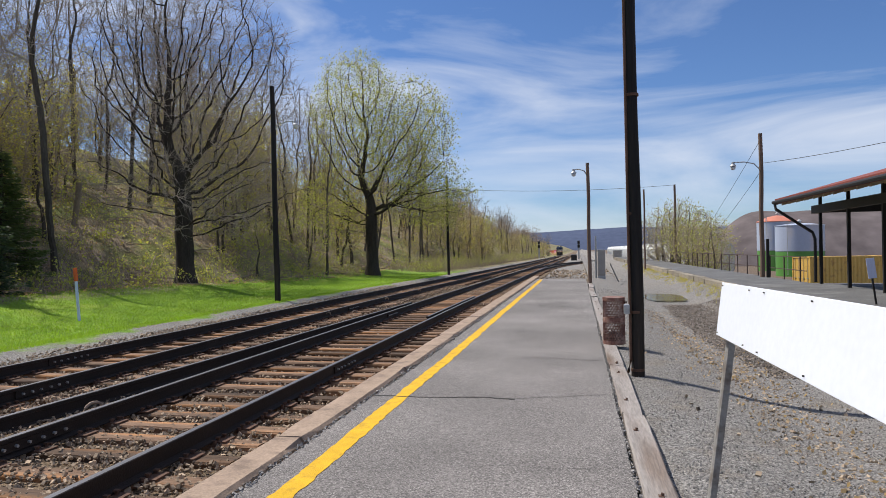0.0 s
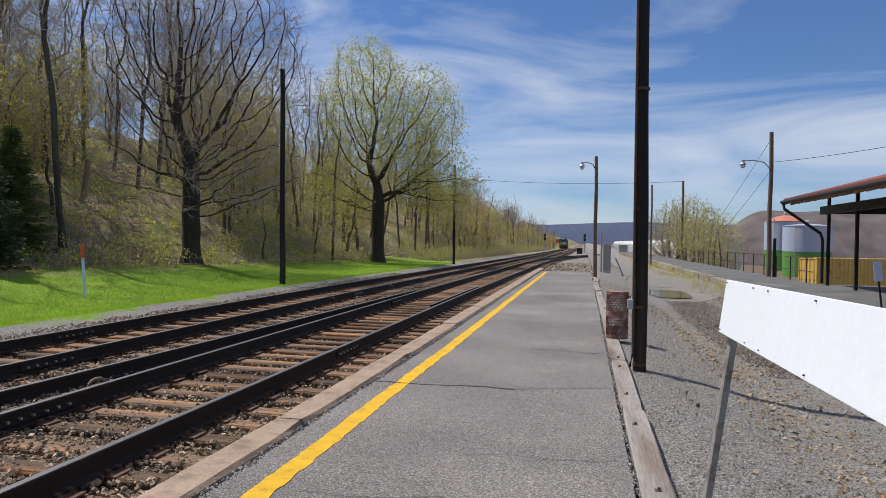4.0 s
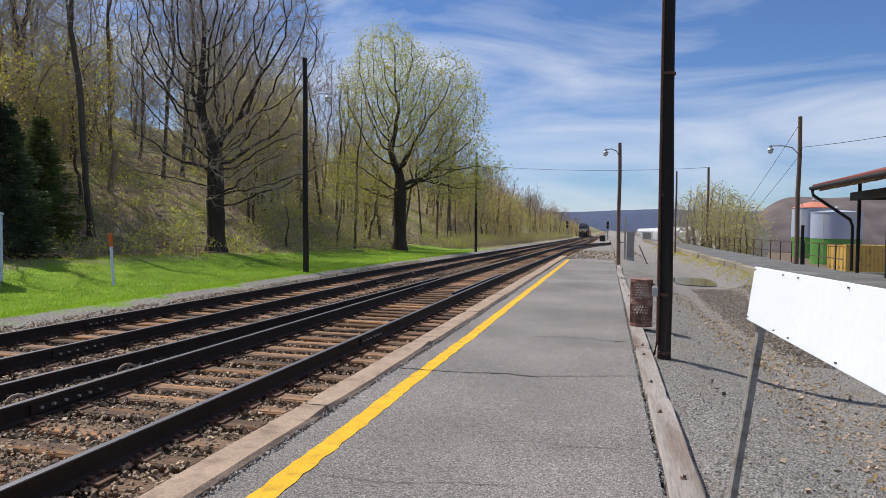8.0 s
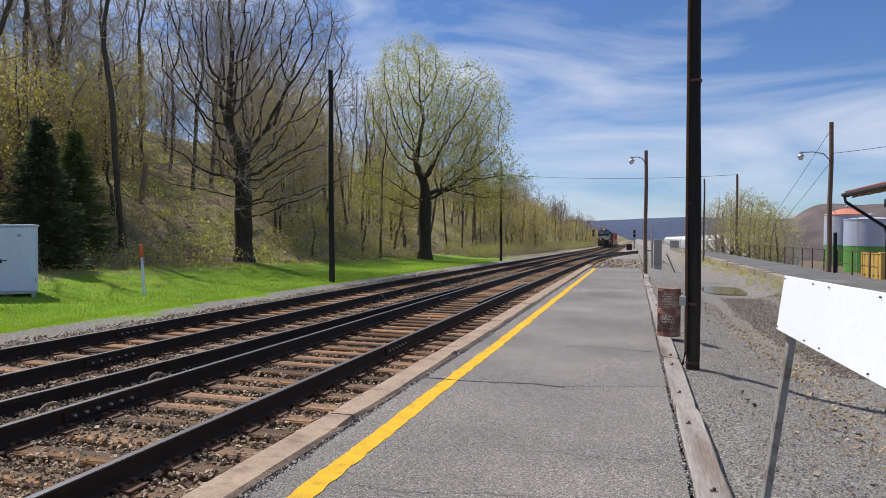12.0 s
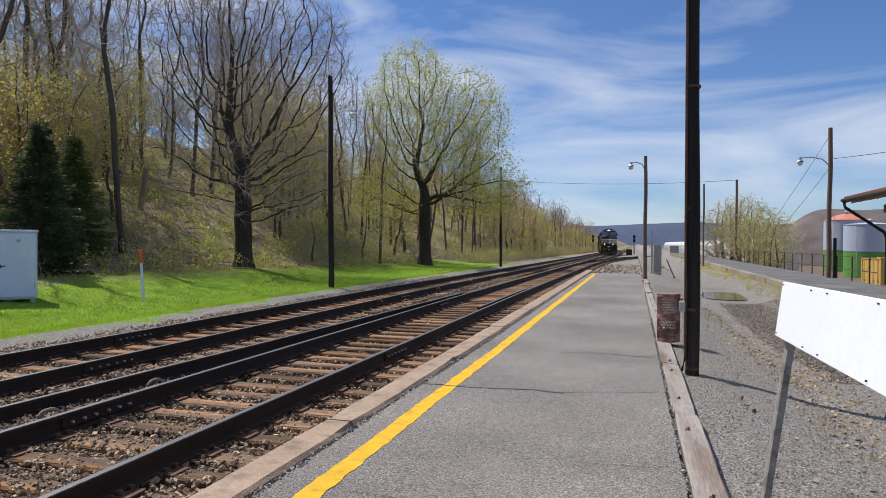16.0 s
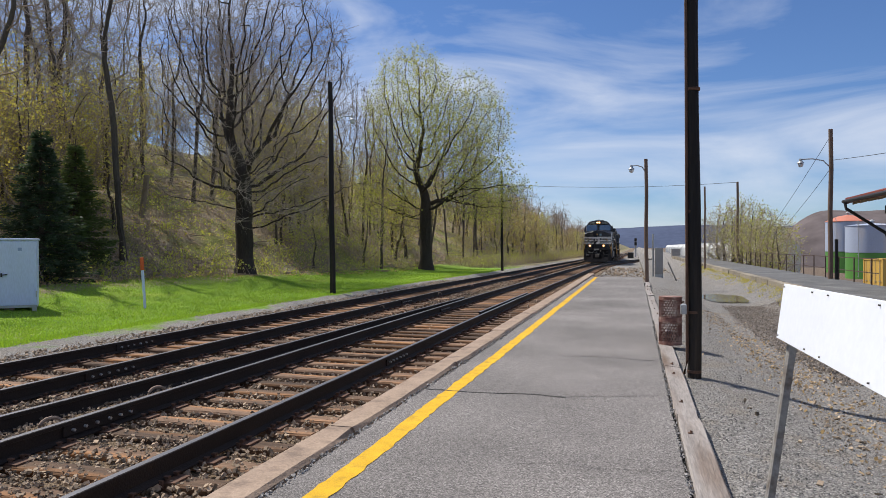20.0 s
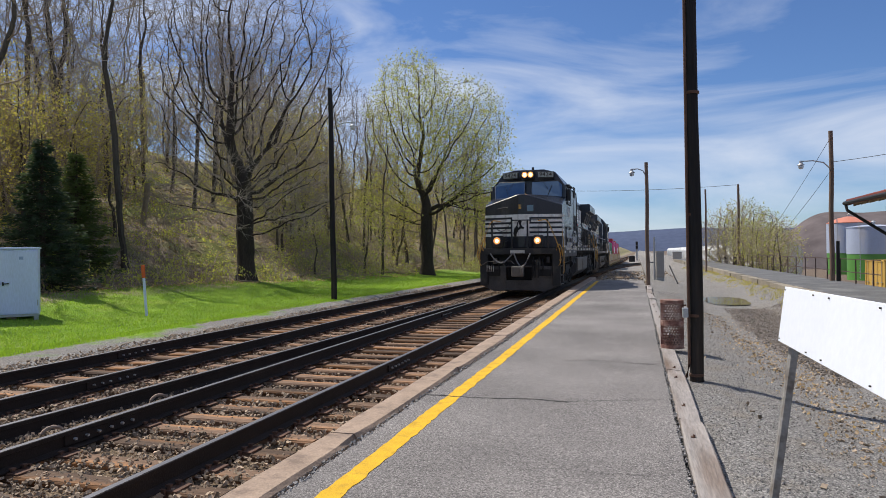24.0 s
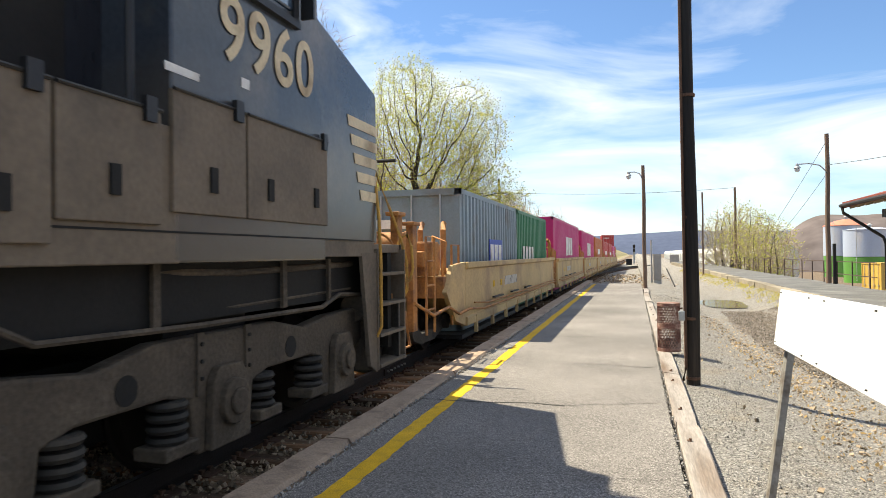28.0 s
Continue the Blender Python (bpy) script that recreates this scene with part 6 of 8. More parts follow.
def truck(parent, yc, dust):
    """A three-axle locomotive truck: cast side frames with pedestals, coil springs, boxes and brake gear; wheelsets are parts of the engine."""
    for s in (-1, 1):
        prof = [(yc - 2.72, 0.72), (yc - 2.72, 0.95), (yc - 2.5, 1.02), (yc - 1.75, 1.00), (yc - 1.25, 0.94), (yc - 0.75, 1.04), (yc + 0.75, 1.04), (yc + 1.25, 0.94), (yc + 1.75, 1.00), (yc + 2.5, 1.02), (yc + 2.72, 0.95), (yc + 2.72, 0.72)]
        low = []
        for a in AXLES[::-1]:
            low += [(yc + a + 0.62, 0.66), (yc + a + 0.40, 0.60), (yc + a + 0.36, 0.30), (yc + a + 0.30, 0.20), (yc + a - 0.30, 0.20), (yc + a - 0.36, 0.30), (yc + a - 0.40, 0.60), (yc + a - 0.62, 0.66)]
        frame_ = part("truck_frame", Geo().prism(prof + low, "x", s * 1.16, s * 1.30), dust, parent, "dusty cast truck side frame", bevel=0.025)
        for a in AXLES:
            x0, x1 = sorted((s * 1.30, s * 1.37))
            part("journal_box", Geo().prism([(yc + a - 0.25, 0.22), (yc + a + 0.25, 0.22), (yc + a + 0.22, 0.70), (yc + a + 0.14, 0.80), (yc + a - 0.14, 0.80), (yc + a - 0.22, 0.70)], "x", x0, x1).tube([(s * 1.36, yc + a, 0.53), (s * 1.42, yc + a, 0.53)], 0.17, 18).tube([(s * 1.42, yc + a, 0.53), (s * 1.45, yc + a, 0.53)], 0.10, 12), dust, frame_, bevel=0.012)
            for q in (-0.56, 0.56):
                if abs(a + q) > 2.3:
                    continue
                for k in range(4):
                    part("spring_coil", Geo().lathe([(0.06, 0), (0.125, 0.0), (0.14, 0.025), (0.125, 0.05), (0.06, 0.05)], (s * 1.24, yc + a + q, 0.36 + 0.075 * k), 14), M_UNDER, frame_, smooth=True)
                part("spring_seat", Geo().box(s * 1.24 - 0.13, s * 1.24 + 0.13, yc + a + q - 0.17, yc + a + q + 0.17, 0.27, 0.36), dust, frame_, bevel=0.015)
        for a, w in ((-2.62, 0.16), (-0.95, 0.0), (1.05, 0.0), (2.62, 0.16)):
            if w:
                part("brake_cylinder", Geo().tube([(s * 1.28, yc + a - 0.26, 1.02), (s * 1.28, yc + a + 0.2, 1.02)], 0.15, 16).tube([(s * 1.28, yc + a - 0.30, 1.02), (s * 1.28, yc + a - 0.26, 1.02)], 0.16, 16), dust, frame_, smooth=True)
                part("brake_lever", Geo().prism([(yc + a - 0.05, 0.45), (yc + a + 0.05, 0.45), (yc + a + 0.09, 1.0), (yc + a - 0.03, 1.0)], "x", s * 1.31, s * 1.35), dust, frame_)
            part("brake_shoe", Geo().prism([(yc + a - 0.06, 0.3), (yc + a + 0.05, 0.3), (yc + a + 0.09, 0.75), (yc + a - 0.02, 0.78)], "x", s * 0.74, s * 0.9), M_UNDER, frame_)
        part("brake_pipe", Geo().tube([(s * 1.34, yc - 2.6, 1.16), (s * 1.36, yc - 1.9, 1.20), (s * 1.36, yc - 1.5, 1.10), (s * 1.36, yc + 0.4, 1.12), (s * 1.36, yc + 1.7, 1.16), (s * 1.35, yc + 1.9, 1.26), (s * 1.34, yc + 2.6, 1.26), (s * 1.33, yc + 2.7, 1.1)], 0.022, 6), dust, frame_, "bent brake pipe", smooth=True)
        for q in (-0.30, 0.30):
            part("frame_bracket", Geo().box(s * 1.31 - 0.012, s * 1.31 + 0.012, yc + q - 0.04, yc + q + 0.04, 0.62, 1.06), dust, frame_)
        for z in (0.74, 0.86, 0.98):
            for q in (-0.30, 0.30):
                part("bolt", Geo().tube([(s * 1.32, yc + q, z), (s * 1.335, yc + q, z)], 0.016, 6), M_DEEP, frame_)
        for a in (-1.0, 1.0):
            # black disc on the face, painted as the shade inside a hole
            part("frame_hole", Geo().tube([(s * 1.301, yc + a, 0.79), (s * 1.306, yc + a, 0.79)], 0.095, 18), M_DEEP, frame_)
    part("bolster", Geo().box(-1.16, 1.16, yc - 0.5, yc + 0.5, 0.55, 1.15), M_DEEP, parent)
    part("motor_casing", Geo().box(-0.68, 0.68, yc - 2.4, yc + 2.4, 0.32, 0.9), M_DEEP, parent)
    for s in (-1, 1):
        part("sand_pipe", Geo().tube([(s * 1.05, yc + 2.9, 1.3), (s * 1.1, yc + 2.8, 0.7), (s * 0.9, yc + 2.65, 0.15)], 0.02, 6), M_UNDER, parent, smooth=True)


def wheelset(parent, y, r=0.53):
    g = Geo()
    for s in (-1, 1):
        n = 28
        prof = [(r + 0.025, s * 0.70), (r + 0.025, s * 0.725), (r, s * 0.735), (r - 0.005, s * 0.83), (r - 0.07, s * 0.83), (r - 0.08, s * 0.78), (0.16, s * 0.77), (0.13, s * 0.86)]
        vs = [(x, rr * math.cos(2 * math.pi * k / n), rr * math.sin(2 * math.pi * k / n)) for rr, x in prof for k in range(n)]
        fs = [(i * n + k, i * n + (k + 1) % n, (i + 1) * n + (k + 1) % n, (i + 1) * n + k) for i in range(len(prof) - 1) for k in range(n)]
        g.add(vs, fs + [tuple(range(n)), tuple(range((len(prof) - 1) * n, len(prof) * n))])
    g.tube([(-0.86, 0, 0), (0.86, 0, 0)], 0.09, 12)
    return part("wheelset", g, M_RAIL, parent, smooth=True, at=pose(0, y, r))


def brake_wheel(x, y, z):
    g = Geo()
    ring = [(x, y + 0.29 * math.cos(2 * math.pi * k / 24), z + 0.29 * math.sin(2 * math.pi * k / 24)) for k in range(25)]
    g.tube(ring, 0.02, 6, False)
    for k in range(5):
        a = 2 * math.pi * k / 5
        g.tube([(x, y, z), (x, y + 0.29 * math.cos(a), z + 0.29 * math.sin(a))], 0.018, 6)
    s = 1 if x > 0 else -1
    return g.tube([(x - s * 0.1, y, z), (x + s * 0.02, y, z)], 0.16, 18)


def nose_face(x, inset=0.0):
    """The y of the wedge-shaped nose front at x."""
    return -0.40 + 0.40 * max(0.0, abs(x) - 0.12) / 1.38 - inset


def nose_band(parent, name, x0, x1, z0, z1, material, label="", slant=0.0):
    """A painted band on the nose front, from x0 to x1 (not across the middle)."""
    g = Geo()
    s0 = slant if abs(x0) < abs(x1) else 0
    xs = [x0, x1] if x0 * x1 > 0 else [x0, -0.12, 0.12, x1]
    for x in xs:
        for z, o in ((z0, 0), (z1, slant)):
            xx = x + (o if x == xs[0] and xs[0] > 0 else 0) - (o if x == xs[-1] and xs[-1] < 0 else 0)
            y = nose_face(xx, 0.004)
            g.v += [(xx, y, z), (xx, y + 0.01, z)]
    for k in range(len(xs) - 1):
        a = 4 * k
        g.f += [(a, a + 4, a + 6, a + 2), (a + 1, a + 3, a + 7, a + 5), (a, a + 1, a + 5, a + 4), (a + 2, a + 6, a + 7, a + 3)]
    e = 4 * (len(xs) - 1)
    g.f += [(0, 2, 3, 1), (e, e + 1, e + 3, e + 2)]
    return part(name, g, material, parent, label)


LENGTHS = ((-9.0, -9.0), (1.5, 1.5), (4.95, 6.12), (8.36, 9.55), (11.5, 12.8), (13.9, 15.2), (17.3, 19.95), (17.95, 20.7), (18.65, 21.4), (30.0, 32.75))


def along(y):
    """The true place along the engine of a place on its short plan."""
    for (a0, b0), (a1, b1) in zip(LENGTHS, LENGTHS[1:]):
        if y <= a1:
            return b0 + (b1 - b0) * (y - a0) / (a1 - a0)
    return y


def raise_body(t, z0=1.72, k=1.065):
    """Stretch all that stands above the deck to its true height, and the whole engine to its true length."""
    for ob in t.children_recursive:
        if ob.matrix_basis.translation.length > 0.01:
            x, y, z = ob.matrix_basis.translation
            ob.matrix_basis.translation = (x, along(y), z if z < z0 else z0 + (z - z0) * k)
        elif ob.parent.matrix_basis.translation.length < 0.01 or ob.parent == t:
            for vert in ob.data.vertices:
                vert.co.y = along(vert.co.y)
                if vert.co.z > z0:
                    vert.co.z = z0 + (vert.co.z - z0) * k


def locomotive(number, label, paint, stripe, air_tanks, lit):
    """A six-axle wide-nosed diesel engine. Origin on the rail top at the nose's side corner; it faces -y."""
    t = thing("locomotive", label, "locomotive", "engines of the train")
    sill = M_SILL_B if air_tanks else M_SILL
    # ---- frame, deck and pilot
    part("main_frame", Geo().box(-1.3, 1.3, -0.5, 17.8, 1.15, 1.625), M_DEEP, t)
    deck = part("deck", Geo().box(-1.44, 1.44, -0.88, 18.1, 1.62, 1.72), sill, t, bevel=0.01)
    for s in (-1, 1):
        part("side_sill", Geo().box(s * 1.44 - 0.06, s * 1.44 + 0.06, 4.95, 17.6, 1.585, 1.765), sill, t, "dusty side sill", bevel=0.01)
        for k, (y, w) in enumerate(((5.9, 0.5), (7.4, 0.9), (9.2, 0.7), (11.2, 1.0), (13.2, 0.6), (16.2, 0.8))):
            part("marking", Geo().box(s * 1.501 - 0.003, s * 1.501 + 0.003, y, y + w, 1.625, 1.725), M_PALE, deck, "worn pale marking")
        # pipes and cables under the sill
        for k, z in enumerate((1.545, 1.50, 1.455, 1.40)):
            part("cable", Geo().tube([(s * (1.43 - 0.02 * k), 5.2 + 0.25 * j, z - 0.035 * (j % 3 > 0)) for j in range(49)], 0.019, 6), M_CABLE, t, "sagging cable", smooth=True)
        for j in range(17):
            part("cable_hanger", Geo().box(s * 1.43 - 0.04, s * 1.43 + 0.04, 5.18 + 0.75 * j, 5.23 + 0.75 * j, 1.36, 1.60), M_UNDER, t)
        for y, r in ((6.9, 0.10), (7.6, 0.13), (8.2, 0.09), (10.4, 0.11)):
            part("filter_canister", Geo().tube([(s * 1.15, y, 1.36), (s * 1.38, y, 1.36)], r, 14), M_UNDER, t, smooth=True)
    plow = Geo()
    for s in (-1, 1):
        plow.add([(s * 0.48, -1.05, 0.14), (s * 0.95, -0.98, 0.10), (s * 1.50, -0.72, 0.32), (s * 1.50, -0.72, 1.02), (s * 0.48, -1.05, 1.06), (s * 0.48, -0.99, 0.14), (s * 0.95, -0.92, 0.10), (s * 1.50, -0.66, 0.32), (s * 1.50, -0.66, 1.02), (s * 0.48, -0.99, 1.06)],
                 [(0, 1, 2, 3, 4), (5, 9, 8, 7, 6), (0, 5, 6, 1), (1, 6, 7, 2), (2, 7, 8, 3), (3, 8, 9, 4), (4, 9, 5, 0)])
    plow.box(-0.48, 0.48, -1.05, -0.99, 0.14, 0.52).box(-0.48, 0.48, -1.05, -0.99, 1.0, 1.06)
    pilot = part("pilot_plow", plow, M_PLOW, t, "black steel snow plow pilot", bevel=0.012)
    for s in (-1, 1):
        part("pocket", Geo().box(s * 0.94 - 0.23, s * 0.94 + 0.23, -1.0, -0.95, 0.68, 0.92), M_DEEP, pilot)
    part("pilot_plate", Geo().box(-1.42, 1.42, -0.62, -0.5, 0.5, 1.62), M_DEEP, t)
    part("coupler", Geo().box(-0.10, 0.10, -1.15, -0.5, 0.72, 0.98).prism([(-0.22, 0.66), (0.22, 0.66), (0.22, 1.04), (-0.22, 1.04)], "y", -1.42, -1.15).box(0.12, 0.24, -1.52, -1.30, 0.70, 1.0), M_LAMP_RIM, t, "worn knuckle coupler", bevel=0.04)
    part("coupler_guard", Geo().box(-0.42, 0.42, -0.9, -0.86, 0.56, 0.60).box(-0.46, -0.40, -0.9, -0.86, 0.56, 1.1).box(0.40, 0.46, -0.9, -0.86, 0.56, 1.1), M_DEEP, t)
    for x0, x1, dip in ((-1.1, -0.25, 0.36), (-0.2, 0.42, 0.50)):
        part("hose", Geo().tube([(x0 + (x1 - x0) * k / 8, -0.98 - 0.10 * math.sin(math.pi * k / 8), 1.52 - dip * math.sin(math.pi * k / 8)) for k in range(9)], 0.028, 8), M_HOSE, t, "grey air hose", smooth=True)
    for x in (-1.05, -0.8, 0.55, 0.85):
        part("hose", Geo().tube([(x, -0.66, 1.3), (x + 0.02, -0.95, 1.22), (x + 0.05, -1.02, 0.98), (x + 0.02, -1.0, 0.75)], 0.024, 8), M_DEEP, t, "black air hose", smooth=True)
    # what hangs under the porch: lever, cut-out boxes, stubs and angle cocks
    part("uncoupling_lever", Geo().tube([(-1.40, -0.98, 1.10), (-1.2, -1.02, 1.22), (-0.3, -1.05, 1.24), (-0.15, -1.15, 1.12)], 0.016, 6), M_LAMP_RIM, t, "worn steel lever", smooth=True)
    for x, z, w in ((-0.95, 1.22, 0.16), (-0.62, 1.10, 0.12), (0.66, 1.16, 0.2), (1.06, 1.26, 0.14)):
        part("junction_box", Geo().box(x - w / 2, x + w / 2, -0.82, -0.62, z - 0.1, z + 0.12), M_LAMP_RIM if w > 0.15 else M_SILL_BLACK, t, bevel=0.02)
    for k, x in enumerate((-1.22, -1.14, -1.06, -0.98)):
        part("gladhand", Geo().tube([(x, -1.0, 1.06), (x + 0.015, -1.05, 0.96), (x, -1.02, 0.84)], 0.018, 6), M_PALE, t, "pale hose end", smooth=True)
    for x in (0.50, 0.60, 0.72):
        part("hose", Geo().tube([(x, -0.7, 1.35), (x + 0.02, -1.06, 1.20), (x + 0.03, -1.10, 0.9), (x, -1.08, 0.62)], 0.026, 8), M_DEEP, t, "black air hose", smooth=True)
    part("porch_face", Geo().box(-1.46, 1.46, -0.90, -0.86, 1.48, 1.72), M_SILL_BLACK, t, bevel=0.008)
    part("worn_plate", Geo().box(-0.35, 0.2, -0.912, -0.902, 1.52, 1.64), M_PALE, t, "worn pale buffer plate")
    # ---- steps, four corners
    for ye, sy in ((-0.42, 1), (17.85, -1)):
        for s in (-1, 1):
            steps = part("step_side", Geo().box(s * 1.37 - 0.14, s * 1.37 + 0.14, ye - 0.46, ye - 0.42, 0.32, 1.66), M_SILL_B if air_tanks else M_SILL_BLACK, t)
            part("step_side", Geo().box(s * 1.37 - 0.14, s * 1.37 + 0.14, ye + 0.42, ye + 0.46, 0.32, 1.66), M_SILL_B if air_tanks else M_SILL_BLACK, t)
            for k in range(4):
                part("step", Geo().box(s * 1.40 - 0.13, s * 1.40 + 0.13, ye - 0.42, ye + 0.42, 0.34 + 0.34 * k, 0.375 + 0.34 * k), sill, steps, "worn steel step")
            part("step_back", Geo().box(s * 1.22 - 0.02, s * 1.22 + 0.02, ye - 0.42, ye + 0.42, 0.34, 1.6), sill if air_tanks else M_DEEP, steps)
            yg = ye + sy * 0.46
            part("step_guard", Geo().prism([(yg, 0.30), (yg, 1.62), (yg + sy * 0.42, 1.62), (yg + sy * 0.20, 0.40)], "x", s * 1.46, s * 1.50), M_SILL_B if air_tanks else M_SILL_BLACK, t, "dusty plate beside the steps")
            yf, yb = ye - sy * 0.50, ye + sy * 0.46
            for way in ([(0.70, yf, 2.66), (0.98, yf, 2.70), (1.10, yf, 2.60), (1.30, yf, 2.15), (1.45, yf, 1.78), (1.52, yf, 1.5), (1.52, yf, 1.15), (1.46, yf, 1.06)],
                        [(1.26, yb, 2.56), (1.38, yb, 2.60), (1.48, yb, 2.45), (1.53, yb, 2.0), (1.55, yb, 1.5), (1.55, yb, 0.80), (1.50, yb, 0.70), (1.38, yb, 0.70)] if sy > 0 else
                        [(1.42, yb - 0.42, 2.62), (1.42, yb - 0.05, 2.66), (1.43, yb + 0.06, 2.58), (1.44, yb + 0.06, 2.30), (1.53, yb, 1.78), (1.55, yb, 1.5), (1.55, yb, 1.02), (1.48, yb, 0.98)],
                        [(1.38, yf, 1.62), (1.42, yf - sy * 0.06, 1.80), (1.50, yf - sy * 0.08, 1.84), (1.57, yf - sy * 0.04, 1.70), (1.60, yf, 1.42), (1.56, yf, 1.28), (1.48, yf, 1.26)]):
                part("grab_rail", Geo().tube([(s * x, y, z) for x, y, z in way], 0.019, 8), M_GRAB, t, "yellow grab rail", smooth=True)
    # front railings
    for x in (-1.05, -0.30, 0.30, 1.05):
        part("railing_post", Geo().box(x - 0.03, x + 0.03, -0.86, -0.80, 1.72, 2.72), M_BLACKRAIL, t)
    for x0, x1 in ((-1.42, -1.05), (-0.30, 0.30), (0.30, 1.05)):
        part("railing", Geo().tube([(x0, -0.83, 2.70), (x1, -0.83, 2.70)], 0.02, 8), M_BLACKRAIL, t)
    chain = Geo()
    for k in range(16):
        x = -1.02 + 0.7 * k / 15
        z = 2.62 - 0.30 * (1 - ((k - 7.5) / 7.5) ** 2)
        chain.tube([(x - 0.03, -0.84, z), (x + 0.03, -0.84, z + 0.005 * (k - 7.5))], 0.014, 5)
    part("chain", chain, M_DEEP, t, "sagging safety chain")
    # ditch lights
    for x in (-0.82, 0.70):
        lamp = part("ditch_light", Geo().box(x - 0.17, x + 0.17, -0.92, -0.62, 1.74, 2.16), M_SILL_BLACK, t, bevel=0.02)
        part("rim", Geo().tube([(x, -0.92, 1.98), (x, -1.06, 1.98)], [0.135, 0.14], 20), M_LAMP_RIM, lamp, "worn lamp housing", smooth=True)
        part("lens", Geo().tube([(x, -1.05, 1.98), (x, -1.072, 1.98)], [0.088, 0.06], 20), M_LAMP if lit else M_LENS, lamp, "lit lamp" if lit else "clear lamp", smooth=True)
        # when lit, this ring glows in place of the lens's bloom
        part("reflector", Geo().lathe([(0.085, -0.002), (0.13, 0.0), (0.13, 0.008), (0.085, 0.006)], seg=20), M_LAMP_BLOOM if lit else M_GALV, lamp, "glowing ring for the lamp's bloom" if lit else "dull reflector", at=pose(x, -1.062, 1.98, 90, 0, 0))
    # ---- nose
    g = Geo()
    outline = [(-1.5, 3.28), (-0.12, 3.66), (0.12, 3.66), (1.5, 3.28)]
    for x, z in [(0.998 * x, z) for x, z in outline]:
        g.v += [(x, nose_face(x), 1.72), (x, nose_face(x), z - 0.03), (x, nose_face(x) + 0.05, z), (x, 1.5, 3.72 - 0.04 * abs(x)), (x, 1.5, 1.72)]
    for k in range(3):
        a, b = 5 * k, 5 * k + 5
        g.f += [(a, b, b + 1, a + 1), (a + 1, b + 1, b + 2, a + 2), (a + 2, b + 2, b + 3, a + 3), (a + 3, b + 3, b + 4, a + 4), (a, a + 4, b + 4, b)]
    g.f += [(0, 1, 2, 3, 4), (15, 19, 18, 17, 16)]
    nose = part("nose", g, paint, t, bevel=0.03)
    for k in range(5):
        z = 2.83 - 0.172 * k
        if k == 0:
            nose_band(nose, "stripe", -1.49, 1.49, z, z + 0.10, stripe, "white painted stripe")
        else:
            nose_band(nose, "stripe", 0.42 - 0.06 * k, 1.49, z, z + 0.10, stripe, "white painted stripe")
            nose_band(nose, "stripe", -1.49, -0.42 - 0.0 * k, z, z + 0.10, stripe, "white painted stripe")
        for s in (-1, 1):
            x = s * 1.502
            gg = Geo()
            gg.v = [(x + o, y, zz) for o in (0, s * 0.004) for y, zz in ((0.02, z), (0.77 - 0.075 * k, z), (0.80 - 0.075 * k, z + 0.10), (0.02, z + 0.10))]
            gg.f = [(0, 1, 2, 3), (4, 7, 6, 5), (0, 4, 5, 1), (1, 5, 6, 2), (2, 6, 7, 3), (3, 7, 4, 0)]
            part("stripe", gg, stripe, nose, "white painted stripe")
    nose_band(nose, "emblem_panel", -0.36, 0.30, 2.14, 2.83, stripe, "white emblem panel")
    # a plain dark emblem: a rearing shape
    em = [(-0.20, 2.10), (-0.13, 2.10), (-0.13, 2.22), (-0.05, 2.36), (0.04, 2.42), (0.14, 2.40), (0.17, 2.46), (0.08, 2.50), (0.05, 2.58), (0.08, 2.68), (0.0, 2.72), (-0.09, 2.66), (-0.13, 2.52), (-0.24, 2.40), (-0.26, 2.24)]
    gg = Geo()
    gg.v = [(x - 0.06, nose_face(x - 0.06, 0.012), z) for x, z in em] + [(x - 0.06, nose_face(x - 0.06, 0.003), z) for x, z in em]
    m = len(em)
    gg.f = [tuple(range(m)), tuple(range(m, 2 * m))[::-1]] + [(k, (k + 1) % m, m + (k + 1) % m, m + k) for k in range(m)]
    part("emblem", gg, M_DEEP, nose, "plain dark emblem shape")
    for s in (-1, 1):
        part("nose_seam", Geo().box(s * 0.62 - 0.008, s * 0.62 + 0.008, nose_face(0.62, 0.008), nose_face(0.62), 1.75, 3.45), M_DEEP, nose)
    part("nose_seam", Geo().box(-0.135, -0.12, nose_face(0, 0.008), nose_face(0), 1.75, 3.66), M_DEEP, nose)
    part("nose_window", Geo().box(0.18, 0.46, nose_face(0.32, 0.030), nose_face(0.32) + 0.03, 3.03, 3.26), M_NOSE_GLASS, nose, "small nose window", bevel=0.02)
    part("nose_label", Geo().box(-0.10, 0.0, nose_face(0, 0.006), nose_face(0), 3.12, 3.28), M_GRAB, nose, "orange label")
    for x0, z in ((-0.92, 3.16), (-0.92, 2.62), (-0.92, 1.95)):
        part("grab_iron", Geo().tube([(x0, nose_face(x0), z), (x0, nose_face(x0) - 0.07, z), (x0 + 0.38, nose_face(x0 + 0.38) - 0.07, z + 0.03), (x0 + 0.38, nose_face(x0 + 0.38), z + 0.03)], 0.012, 6), M_BLACKRAIL, nose)
    # ---- cab
    ce = 2.95 if air_tanks else 4.95      # the second engine has a sheltered walkway behind its short cab
    cabp = [(-1.5, 1.55), (1.5, 1.55), (1.5, 4.05), (1.06, 4.62), (0.6, 4.74), (-0.6, 4.74), (-1.06, 4.62), (-1.5, 4.05)]
    g = Geo()
    m = len(cabp)
    g.v = [(x, 1.30 + 0.30 * max(0, (z - 3.4)) / 1.3, z) for x, z in cabp] + [(x, ce, z) for x, z in cabp]
